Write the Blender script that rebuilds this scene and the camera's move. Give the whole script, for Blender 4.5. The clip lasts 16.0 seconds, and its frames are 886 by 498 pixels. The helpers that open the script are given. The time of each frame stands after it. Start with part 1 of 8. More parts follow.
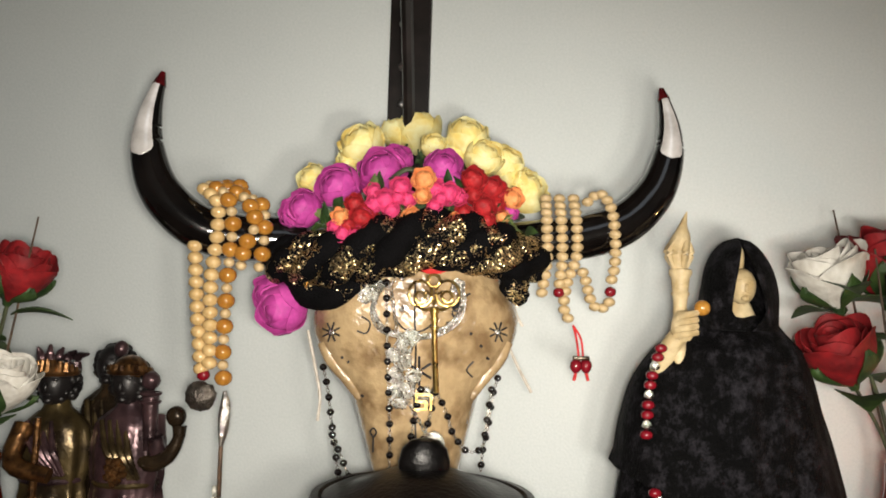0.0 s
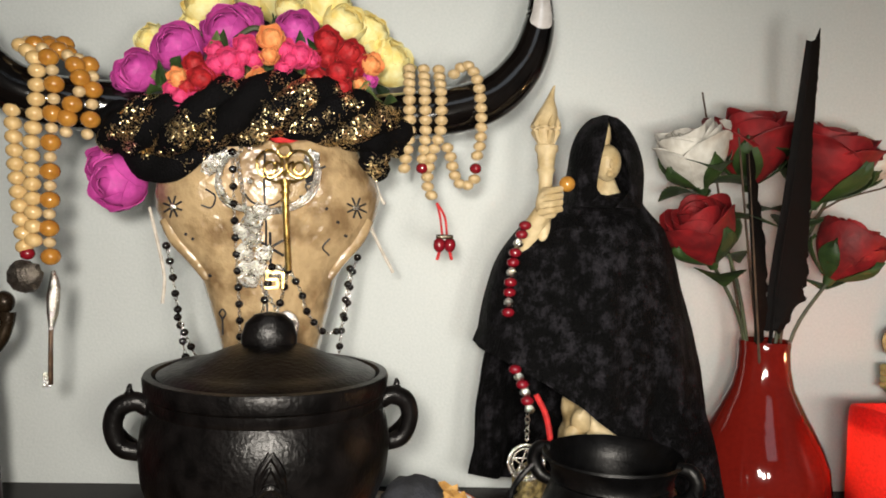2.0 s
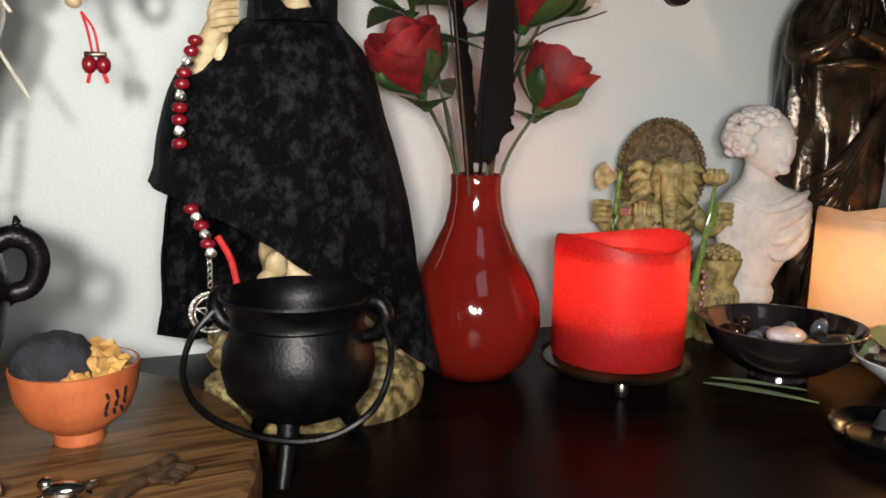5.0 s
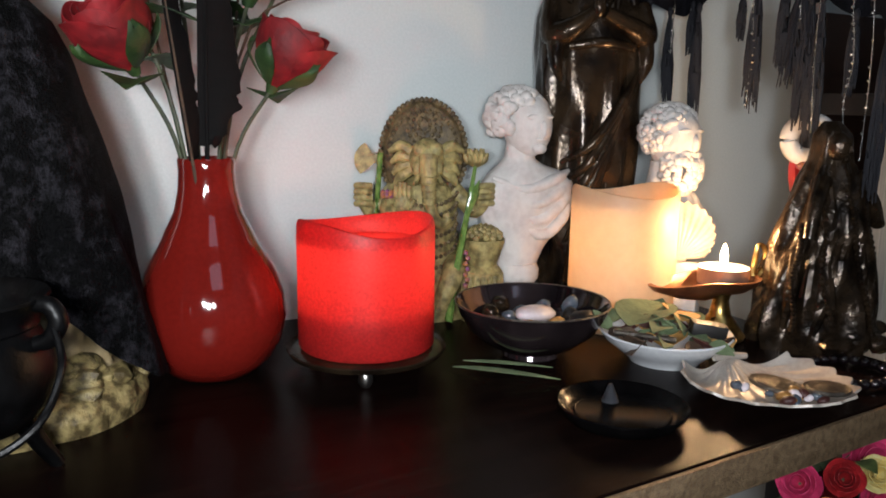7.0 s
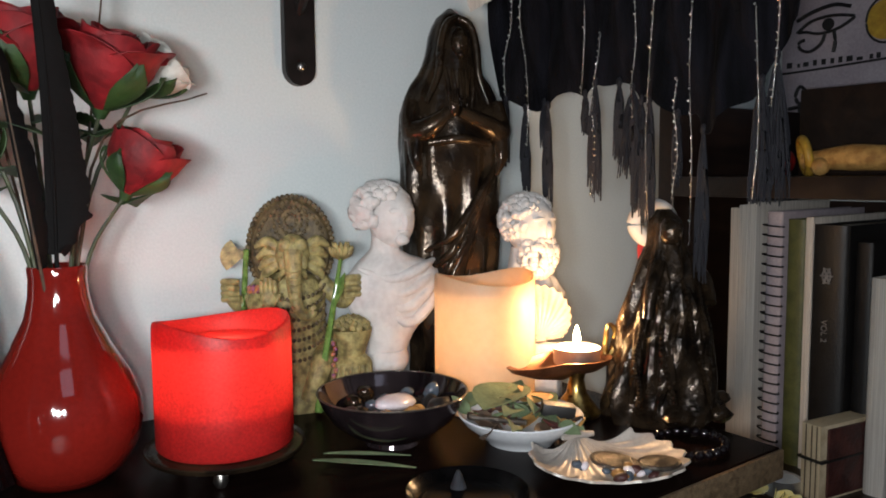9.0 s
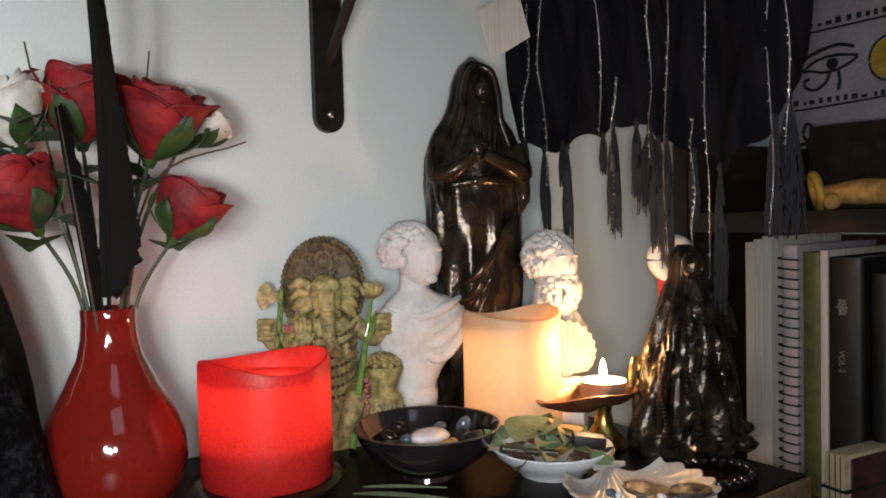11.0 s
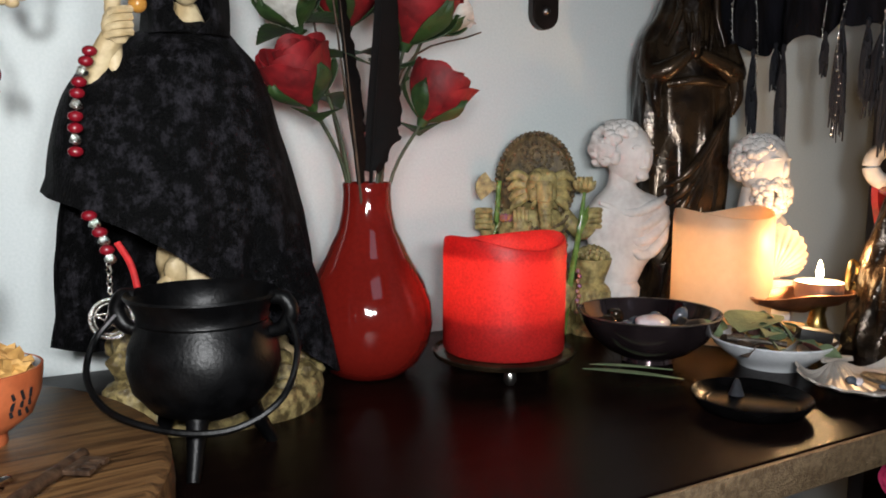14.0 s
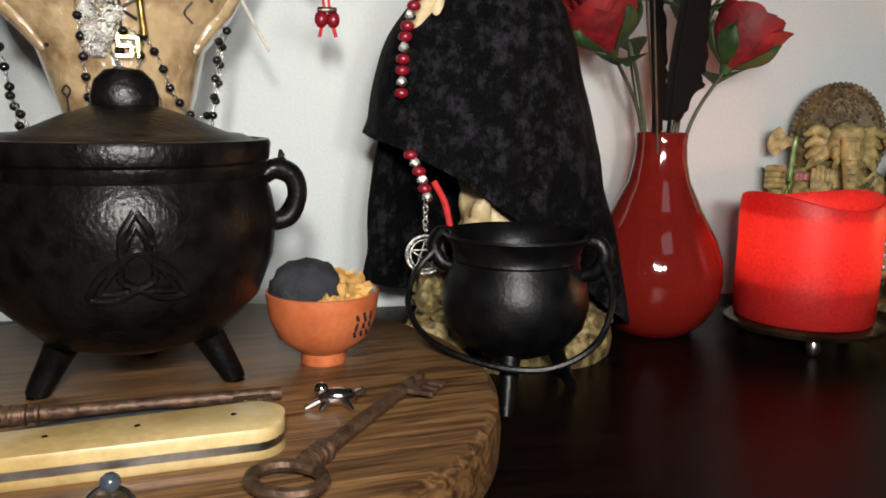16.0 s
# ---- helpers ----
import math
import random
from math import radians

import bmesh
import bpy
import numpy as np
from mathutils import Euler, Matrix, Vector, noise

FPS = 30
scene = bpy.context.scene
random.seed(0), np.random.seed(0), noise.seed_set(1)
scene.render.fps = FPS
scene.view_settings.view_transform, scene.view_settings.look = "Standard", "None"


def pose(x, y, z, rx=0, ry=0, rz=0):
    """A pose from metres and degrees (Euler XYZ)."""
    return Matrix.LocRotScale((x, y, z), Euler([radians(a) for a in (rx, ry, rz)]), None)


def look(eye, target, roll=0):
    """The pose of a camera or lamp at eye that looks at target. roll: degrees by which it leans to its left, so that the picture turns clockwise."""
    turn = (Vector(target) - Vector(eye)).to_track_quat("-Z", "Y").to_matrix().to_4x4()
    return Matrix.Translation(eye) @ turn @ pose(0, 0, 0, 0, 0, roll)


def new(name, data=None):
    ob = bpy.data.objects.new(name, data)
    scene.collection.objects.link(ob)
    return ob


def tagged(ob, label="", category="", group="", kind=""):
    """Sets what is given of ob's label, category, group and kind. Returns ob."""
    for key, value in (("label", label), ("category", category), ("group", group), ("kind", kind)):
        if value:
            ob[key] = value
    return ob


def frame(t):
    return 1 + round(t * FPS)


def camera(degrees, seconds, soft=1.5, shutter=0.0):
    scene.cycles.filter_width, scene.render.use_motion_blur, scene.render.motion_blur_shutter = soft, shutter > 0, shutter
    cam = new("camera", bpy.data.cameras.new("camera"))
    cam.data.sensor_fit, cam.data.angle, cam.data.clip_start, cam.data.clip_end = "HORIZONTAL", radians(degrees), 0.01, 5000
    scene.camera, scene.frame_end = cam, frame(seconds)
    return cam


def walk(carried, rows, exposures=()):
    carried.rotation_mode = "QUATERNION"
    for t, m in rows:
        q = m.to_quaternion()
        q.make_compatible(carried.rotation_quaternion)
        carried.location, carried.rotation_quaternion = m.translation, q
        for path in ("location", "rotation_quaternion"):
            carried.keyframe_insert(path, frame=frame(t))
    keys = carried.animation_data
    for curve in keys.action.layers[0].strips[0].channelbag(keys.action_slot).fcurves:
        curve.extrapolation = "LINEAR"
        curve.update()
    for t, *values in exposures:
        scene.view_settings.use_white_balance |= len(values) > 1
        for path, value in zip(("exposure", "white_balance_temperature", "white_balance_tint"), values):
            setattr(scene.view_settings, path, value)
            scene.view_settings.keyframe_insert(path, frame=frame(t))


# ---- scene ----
# camera path: seconds, eye, target, roll
cam = camera(59.3, 16.0, soft=1.8)
PATH = [
    (0, (0.0762, 0.0955, 0.2655), (-0.0703, 2.0864, 0.3877), 1.69),
    (0.5, (0.0791, 0.1025, 0.2614), (-0.0090, 2.0995, 0.3269), 1.60),
    (1, (0.0908, 0.1075, 0.2500), (0.0595, 2.1071, 0.2710), 1.50),
    (1.5, (0.0976, 0.1114, 0.2448), (0.1202, 2.1112, 0.2252), 1.11),
    (2, (0.1074, 0.1244, 0.2354), (0.2095, 2.1205, 0.1637), 1.63),
    (2.5, (0.1211, 0.1423, 0.2239), (0.3126, 2.1288, 0.0938), 1.55),
    (3, (0.1297, 0.1562, 0.2116), (0.4033, 2.1265, 0.0042), 1.96),
    (5.5, (0.1972, 0.1691, 0.1917), (0.9236, 1.9978, -0.1665), 0.83),
    (6, (0.2172, 0.1741, 0.1901), (1.0301, 1.9603, -0.1954), 1.07),
    (6.5, (0.2432, 0.1771, 0.1903), (1.0993, 1.9369, -0.2221), 0.90),
    (7, (0.2642, 0.1611, 0.1908), (1.2337, 1.8705, -0.1805), 0.77),
    (7.5, (0.2841, 0.1571, 0.1883), (1.3312, 1.8207, -0.1807), 0.52),
    (8, (0.2922, 0.1491, 0.1921), (1.4128, 1.7734, -0.1338), 0.57),
    (8.5, (0.2975, 0.1292, 0.2011), (1.4421, 1.7482, -0.0605), -0.01),
    (9, (0.2948, 0.1152, 0.2113), (1.4450, 1.7402, 0.0206), -0.50),
    (11.5, (0.2498, 0.1062, 0.2116), (1.3908, 1.7466, 0.1261), -1.51),
    (12, (0.2306, 0.1162, 0.2061), (1.3667, 1.7544, 0.0457), -0.81),
    (12.5, (0.2083, 0.1271, 0.1946), (1.3224, 1.7762, -0.0032), -0.93),
    (13, (0.1932, 0.1331, 0.1920), (1.2774, 1.7971, -0.0441), -0.75),
    (13.5, (0.1789, 0.1361, 0.1834), (1.2054, 1.8344, -0.0653), -0.29),
    (14, (0.1578, 0.1390, 0.1769), (1.0749, 1.8981, -0.0770), 0.14),
    (14.5, (0.1357, 0.1420, 0.1755), (0.9480, 1.9477, -0.1068), 0.08),
    (15, (0.1187, 0.1460, 0.1740), (0.8287, 1.9912, -0.1278), 0.43),
    (15.5, (0.1085, 0.1550, 0.1672), (0.6621, 2.0504, -0.1506), 0.35),
    (16, (0.1034, 0.1639, 0.1643), (0.5170, 2.0897, -0.1828), 0.80),
]
EXPO = [(0.0, 0.06, 6960, 10), (3.0, -0.05, 6870, 10), (5.5, 0.04, 6370, 10), (7.0, 0.06, 5820, 9), (9.0, 0.12, 5920, 9), (11.5, -0.01, 6120, 9), (12.5, -0.06, 6220, 9), (14.0, -0.12, 5990, 9), (14.5, -0.12, 6040, 9), (15.0, -0.1, 6040, 9), (16.0, -0.05, 6490, 11)]
walk(cam, [(t, look(e, g, r)) for t, e, g, r in PATH], EXPO)

# ---- light ----
world = bpy.data.worlds.new("room_dark")
scene.world = world
world.use_nodes = True
world.node_tree.nodes["Background"].inputs[0].default_value = (0.62, 0.68, 0.75, 1)
world.node_tree.nodes["Background"].inputs[1].default_value = 0.02


def lamp(name, kind, m, power, colour, size=0.01):
    data = bpy.data.lights.new(name, kind)
    data.energy, data.color = power, colour
    if kind == "AREA":
        data.size = size
    else:
        data.shadow_soft_size = size
    ob = new(name, data)
    ob.matrix_world = m
    return ob


# the phone's white lamp beside the lens, at four stations of its way
for spot, goal, power, wide in (((0.085, 0.085, 0.262), (-0.15, 0.81, 0.25), 14.0, 0.018), ((0.135, 0.130, 0.222), (0.20, 0.81, 0.14), 5.8, 0.022),
                                ((0.205, 0.140, 0.198), (0.55, 0.81, 0.12), 5.8, 0.024), ((0.280, 0.115, 0.205), (1.02, 0.66, 0.08), 8.6, 0.024)):
    beam = lamp("phone_lamp", "SPOT", look(spot, goal), power, (1.0, 0.96, 0.90), wide)
    beam.data.spot_size, beam.data.spot_blend = radians(104), 1.0
# flame of the tealight and the two candles lit from inside
lamp("tealight_glow", "POINT", pose(0.776, 0.594, 0.092), 0.80, (1.0, 0.56, 0.24), 0.006)
lamp("red_candle_led", "POINT", pose(0.4845, 0.660, 0.086), 0.14, (1.0, 0.45, 0.30), 0.012)
# extra lamp added in the recess to brighten the red candle's rim
lamp("red_candle_rim_fill", "POINT", pose(0.4845, 0.660, 0.0995), 0.13, (1.0, 0.45, 0.28), 0.004)
lamp("cream_candle_led", "POINT", pose(0.729, 0.664, 0.080), 0.06, (1.0, 0.70, 0.42), 0.012)
# soft fill light added behind the camera, for no known lamp
lamp("room_fill", "AREA", pose(0.3, -1.4, 1.55, 20, 0, 0), 2.0, (0.75, 0.86, 1.0), 0.8)


# ---- materials ----
def surface(name, c1, c2=None, scale=30.0, rough=0.5, metal=0.0, bump=0.15, fine=300.0, coat=0.0, sheen=0.0, rough2=None, stretch=(1, 1, 1), detail=6.0, spec=0.5, lo=0.35, hi=0.65):
    """Two-scale colour variation, fine relief and uneven gloss."""
    m = bpy.data.materials.new(name)
    m.use_nodes = True
    nt = m.node_tree
    b = nt.nodes["Principled BSDF"]
    tc = nt.nodes.new("ShaderNodeTexCoord")
    mp = nt.nodes.new("ShaderNodeMapping")
    mp.inputs["Scale"].default_value = stretch
    nt.links.new(tc.outputs["Object"], mp.inputs["Vector"])
    n1 = nt.nodes.new("ShaderNodeTexNoise")
    n1.inputs["Scale"].default_value, n1.inputs["Detail"].default_value = scale, detail
    n2 = nt.nodes.new("ShaderNodeTexNoise")
    n2.inputs["Scale"].default_value, n2.inputs["Detail"].default_value = fine, 3.0
    for n in (n1, n2):
        nt.links.new(mp.outputs[0], n.inputs["Vector"])
    ramp = nt.nodes.new("ShaderNodeValToRGB")
    c2 = c2 or tuple(v * 0.75 for v in c1)
    ramp.color_ramp.elements[0].position, ramp.color_ramp.elements[0].color = lo, (*c2, 1)
    ramp.color_ramp.elements[1].position, ramp.color_ramp.elements[1].color = hi, (*c1, 1)
    nt.links.new(n1.outputs["Fac"], ramp.inputs[0])
    mix = nt.nodes.new("ShaderNodeMixRGB")
    mix.blend_type, mix.inputs[0].default_value = "OVERLAY", 0.25
    nt.links.new(ramp.outputs[0], mix.inputs[1])
    nt.links.new(n2.outputs["Fac"], mix.inputs[2])
    nt.links.new(mix.outputs[0], b.inputs["Base Color"])
    mr = nt.nodes.new("ShaderNodeMapRange")
    mr.inputs["To Min"].default_value, mr.inputs["To Max"].default_value = max(0.02, rough * 0.8), rough2 or min(1, rough * 1.25)
    nt.links.new(n1.outputs["Fac"], mr.inputs[0])
    nt.links.new(mr.outputs[0], b.inputs["Roughness"])
    b.inputs["Metallic"].default_value, b.inputs["Coat Weight"].default_value = metal, coat
    b.inputs["Sheen Weight"].default_value, b.inputs["Specular IOR Level"].default_value = sheen, spec
    if bump:
        bp = nt.nodes.new("ShaderNodeBump")
        bp.inputs["Strength"].default_value, bp.inputs["Distance"].default_value = bump, 0.002
        nt.links.new(n2.outputs["Fac"], bp.inputs["Height"])
        nt.links.new(bp.outputs[0], b.inputs["Normal"])
    return m


def wood(name, c1, c2, c3, scale, rough=0.4, stretch=(1, 9, 9)):
    m = surface(name, c1, c2, scale, rough, 0, 0.12, 260, stretch=stretch)
    nt = m.node_tree
    ramp = [n for n in nt.nodes if n.bl_idname == "ShaderNodeValToRGB"][0]
    e = ramp.color_ramp.elements.new(0.5)
    e.color = (*c3, 1)
    nz = [n for n in nt.nodes if n.bl_idname == "ShaderNodeTexNoise"][0]
    nz.inputs["Distortion"].default_value = 1.2
    return m


def wax(name, colour, through_colour, even):
    m = surface(name, colour, tuple(v * 0.9 for v in colour), 60, 0.45, 0, 0.1, 150)
    nt = m.node_tree
    b, out = nt.nodes["Principled BSDF"], nt.nodes["Material Output"]
    tr = nt.nodes.new("ShaderNodeBsdfTranslucent")
    nz = nt.nodes.new("ShaderNodeTexNoise")
    nz.inputs["Scale"].default_value, nz.inputs["Detail"].default_value = 45, 8
    rp = nt.nodes.new("ShaderNodeValToRGB")
    rp.color_ramp.elements[0].position, rp.color_ramp.elements[1].position = 0.3, 0.7
    rp.color_ramp.elements[0].color = (*[v * even for v in through_colour], 1)
    rp.color_ramp.elements[1].color = (*through_colour, 1)
    nt.links.new(nz.outputs["Fac"], rp.inputs[0])
    nt.links.new(rp.outputs[0], tr.inputs["Color"])
    mx = nt.nodes.new("ShaderNodeMixShader")
    mx.inputs[0].default_value = 0.5
    nt.links.new(b.outputs[0], mx.inputs[1])
    nt.links.new(tr.outputs[0], mx.inputs[2])
    nt.links.new(mx.outputs[0], out.inputs["Surface"])
    return m


def glowing(name, colour, strength):
    m = bpy.data.materials.new(name)
    m.use_nodes = True
    b = m.node_tree.nodes["Principled BSDF"]
    b.inputs["Base Color"].default_value = (*colour, 1)
    b.inputs["Emission Color"].default_value = (*colour, 1)
    b.inputs["Emission Strength"].default_value = strength
    return m


PAINT = surface("wall_paint", (0.715, 0.760, 0.754), (0.665, 0.713, 0.710), 3.5, 0.7, 0, 0.12, 420)
FLOORM = wood("floor_boards", (0.2, 0.12, 0.07), (0.11, 0.06, 0.035), (0.15, 0.09, 0.05), 4)
TABLEM = wood("espresso_wood", (0.0085, 0.0042, 0.0032), (0.004, 0.002, 0.0018), (0.006, 0.003, 0.0024), 8, 0.2)
TABLEM.node_tree.nodes["Principled BSDF"].inputs["Specular IOR Level"].default_value = 0.042
EDGEM = surface("edge_band", (0.34, 0.24, 0.14), (0.17, 0.11, 0.06), 260, 0.32, 0.35, 0.9, 900)
BOARDM = wood("mango_wood", (0.225, 0.12, 0.045), (0.042, 0.021, 0.009), (0.12, 0.06, 0.023), 15, 0.4, (1, 15, 15))
CASEM = wood("dark_case_wood", (0.022, 0.011, 0.007), (0.010, 0.005, 0.0035), (0.016, 0.008, 0.005), 8, 0.4)
IRON = surface("cast_iron", (0.0045, 0.0038, 0.0038), (0.0015, 0.0013, 0.0013), 90, 0.30, 0.0, 0.21, 380, rough2=0.40, spec=0.17)
IRONM = surface("matt_iron", (0.003, 0.003, 0.0034), (0.0012, 0.0012, 0.0014), 90, 0.38, 0.0, 0.14, 420, spec=0.25)
BRACKET = surface("painted_bracket", (0.016, 0.011, 0.010), (0.008, 0.006, 0.005), 60, 0.4, 0.0, 0.1, spec=0.35)
STEEL = surface("dull_steel", (0.5, 0.48, 0.45), (0.35, 0.33, 0.31), 120, 0.3, 1.0, 0.1)
SILVER = surface("silver", (0.95, 0.93, 0.88), (0.7, 0.67, 0.6), 300, 0.22, 1.0, 0.6, 900)
BRASS = surface("old_brass", (0.62, 0.43, 0.14), (0.3, 0.19, 0.06), 120, 0.28, 1.0, 0.2)
COPPER = surface("brown_copper", (0.32, 0.14, 0.07), (0.16, 0.07, 0.035), 60, 0.38, 0.8, 0.2)
RUST = surface("rusty_key_iron", (0.14, 0.082, 0.048), (0.05, 0.029, 0.019), 190, 0.5, 0.55, 0.4)
BONE = surface("old_bone", (0.40, 0.285, 0.155), (0.20, 0.128, 0.064), 55, 0.2, 0, 0.75, 160, coat=0.7, lo=0.34, hi=0.56)
HORN = surface("black_horn", (0.006, 0.0045, 0.004), (0.002, 0.0016, 0.0016), 40, 0.12, 0, 0.05, coat=0.5)
HORNSILVER = surface("silver_leaf", (0.88, 0.85, 0.83), (0.62, 0.59, 0.57), 80, 0.22, 0.35, 0.05)
BLOODRED = surface("dark_red_paint", (0.11, 0.006, 0.009), (0.05, 0.003, 0.004), 80, 0.25, 0, 0.05)
VASEM = surface("red_glaze", (0.205, 0.0125, 0.008), (0.15, 0.009, 0.006), 9, 0.08, 0, 0.0, coat=0.6)
REDWAX = wax("red_wax", (0.48, 0.026, 0.024), (1.0, 0.08, 0.06), 0.6)
CREAMWAX = wax("cream_wax", (0.78, 0.64, 0.45), (1.0, 0.72, 0.42), 0.95)
# wax is no lamp: the flame's light in it is put in as emission
GLOWWAX = glowing("glowing_wax", (1.0, 0.80, 0.50), 6.0)
FLAME = glowing("flame", (1.0, 0.72, 0.35), 60.0)
PLASTER = surface("white_plaster", (0.72, 0.69, 0.66), (0.6, 0.57, 0.55), 60, 0.8, 0, 0.3, 200)
RESIN = surface("ochre_resin", (0.46, 0.38, 0.15), (0.15, 0.12, 0.045), 130, 0.5, 0, 0.5, 420, rough2=0.65)
BRONZE = surface("dark_bronze", (0.055, 0.036, 0.02), (0.012, 0.008, 0.006), 40, 0.2, 0.55, 0.25, 200)
BRONZEG = surface("gilded_bronze", (0.12, 0.085, 0.035), (0.03, 0.02, 0.012), 60, 0.28, 0.7, 0.3, 200)
BRONZEP = surface("purple_bronze", (0.10, 0.055, 0.06), (0.03, 0.018, 0.02), 60, 0.28, 0.6, 0.3, 200)
BLACKSKIN = surface("black_patina", (0.012, 0.010, 0.010), (0.006, 0.005, 0.005), 60, 0.4, 0.1, 0.2)
IVORY = surface("ivory_resin", (0.62, 0.50, 0.30), (0.40, 0.29, 0.14), 55, 0.5, 0, 0.35, 260)
# the velvet's patchy sheen is put into the base colour
VELVET = surface("crushed_velvet", (0.046, 0.043, 0.052), (0.0006, 0.0006, 0.0008), 88, 0.6, 0, 0.9, 700, sheen=0.01, spec=0.07, lo=0.49, hi=0.80, detail=12, stretch=(1, 1, 0.8))
for _n in VELVET.node_tree.nodes:
    if _n.bl_idname == "ShaderNodeTexNoise" and _n.inputs["Detail"].default_value > 6:
        _n.inputs["Roughness"].default_value = 0.78
CLOTHB = surface("black_gauze", (0.0095, 0.0092, 0.013), (0.002, 0.002, 0.0028), 45, 0.9, 0, 0.8, 700, spec=0.1, stretch=(1, 2.5, 0.3))
PETALRED = surface("red_petal", (0.30, 0.008, 0.012), (0.12, 0.003, 0.005), 60, 0.65, 0, 0.3, 250)
PETALWHITE = surface("white_petal", (0.72, 0.70, 0.64), (0.5, 0.47, 0.42), 60, 0.65, 0, 0.3, 250)
PETALPURPLE = surface("magenta_petal", (0.56, 0.065, 0.34), (0.42, 0.04, 0.26), 60, 0.65, 0, 0.3, 250)
PETALPINK = surface("pink_petal", (0.75, 0.06, 0.20), (0.55, 0.035, 0.13), 60, 0.65, 0, 0.3, 250)
PETALYELLOW = surface("yellow_petal", (0.84, 0.79, 0.42), (0.80, 0.62, 0.18), 60, 0.65, 0, 0.3, 250)
PETALORANGE = surface("orange_petal", (0.84, 0.38, 0.14), (0.70, 0.22, 0.07), 60, 0.65, 0, 0.3, 250)
LEAF = surface("leaf_green", (0.035, 0.075, 0.014), (0.010, 0.028, 0.007), 70, 0.6, 0, 0.3, 250)
STEM = surface("stem_green", (0.06, 0.07, 0.03), (0.03, 0.035, 0.02), 90, 0.5, 0, 0.2)
TWIG = surface("brown_twig", (0.10, 0.06, 0.035), (0.04, 0.025, 0.015), 90, 0.7, 0, 0.4)
FEATHER = surface("black_feather", (0.004, 0.003, 0.003), (0.0015, 0.0012, 0.0012), 60, 0.6, 0, 0.3, 500, stretch=(1, 1, 6), spec=0.12)
TERRA = surface("terracotta", (0.48, 0.13, 0.045), (0.38, 0.09, 0.03), 40, 0.45, 0, 0.1)
GLAZE = surface("white_glaze", (0.72, 0.74, 0.76), (0.62, 0.64, 0.67), 20, 0.15, 0, 0.0, coat=0.4)
CHARCOAL = surface("charcoal", (0.018, 0.020, 0.027), (0.007, 0.008, 0.011), 90, 0.8, 0, 0.5, 500)
OCHRE = surface("ochre_root", (0.55, 0.32, 0.09), (0.32, 0.16, 0.04), 80, 0.7, 0, 0.4)
BEADCREAM = surface("cream_bead", (0.66, 0.48, 0.24), (0.52, 0.34, 0.14), 60, 0.25, 0, 0.05, coat=0.3)
BEADAMBER = surface("amber_bead", (0.46, 0.22, 0.04), (0.33, 0.13, 0.02), 60, 0.22, 0, 0.05, coat=0.3)
BEADWOOD = surface("pale_wood_bead", (0.58, 0.44, 0.25), (0.45, 0.32, 0.16), 90, 0.4, 0, 0.1)
BEADBLACK = surface("black_bead", (0.008, 0.006, 0.006), (0.004, 0.003, 0.003), 60, 0.12, 0, 0.0, coat=0.4)
BEADRED = surface("red_bead", (0.20, 0.006, 0.014), (0.10, 0.003, 0.008), 60, 0.25, 0, 0.05, coat=0.3)
PINKCORD = surface("red_cord", (0.6, 0.02, 0.02), (0.4, 0.01, 0.012), 200, 0.7, 0, 0.3)
PALECORD = surface("pale_cord", (0.6, 0.55, 0.48), (0.45, 0.4, 0.34), 200, 0.8, 0, 0.3)
BLACKGLASS = surface("black_glaze", (0.008, 0.005, 0.006), (0.003, 0.002, 0.0025), 20, 0.08, 0.0, 0.0, coat=0.5)
PEARL = surface("scallop", (0.45, 0.41, 0.37), (0.28, 0.235, 0.20), 30, 0.35, 0, 0.15)
INK = surface("black_ink", (0.01, 0.01, 0.012), (0.006, 0.006, 0.008), 60, 0.6, 0, 0.0)
PAPER = surface("paper", (0.40, 0.36, 0.40), (0.34, 0.30, 0.34), 20, 0.85, 0, 0.1)
PAGES = surface("book_pages", (0.70, 0.66, 0.60), (0.52, 0.48, 0.43), 20, 0.85, 0, 0.4, 300, stretch=(30, 30, 0.4))
BOOKDARK = surface("black_book_cloth", (0.008, 0.007, 0.007), (0.004, 0.0035, 0.0035), 60, 0.5, 0, 0.2)
BOOKOLIVE = surface("olive_book_cloth", (0.09, 0.10, 0.03), (0.05, 0.06, 0.02), 60, 0.5, 0, 0.2)
CARDBACK = surface("red_brown_leather", (0.075, 0.022, 0.017), (0.030, 0.009, 0.008), 60, 0.5, 0, 0.5)
IVORYHANDLE = surface("bone_handle", (0.60, 0.46, 0.22), (0.42, 0.29, 0.11), 35, 0.3, 0, 0.05, coat=0.3)
YELLOWP = surface("yellow_paint", (0.55, 0.36, 0.04), (0.38, 0.22, 0.03), 60, 0.4, 0, 0.1)
SAGE = surface("sage_leaf", (0.17, 0.22, 0.11), (0.09, 0.125, 0.06), 60, 0.8, 0, 0.4)
DRIED = surface("dried_petal", (0.12, 0.03, 0.025), (0.05, 0.02, 0.015), 60, 0.8, 0, 0.4)
QUARTZ = surface("rose_quartz", (0.72, 0.66, 0.68), (0.6, 0.53, 0.56), 30, 0.2, 0, 0.05, coat=0.3)
BLUESTONE = surface("blue_grey_stone", (0.10, 0.12, 0.15), (0.04, 0.05, 0.065), 90, 0.2, 0, 0.1, coat=0.3)
GOLDRESIN = surface("amber_resin", (0.35, 0.19, 0.05), (0.2, 0.1, 0.03), 90, 0.3, 0, 0.2)
COIN = surface("grey_coin_metal", (0.16, 0.14, 0.12), (0.07, 0.06, 0.05), 200, 0.35, 0.8, 0.6, 700)
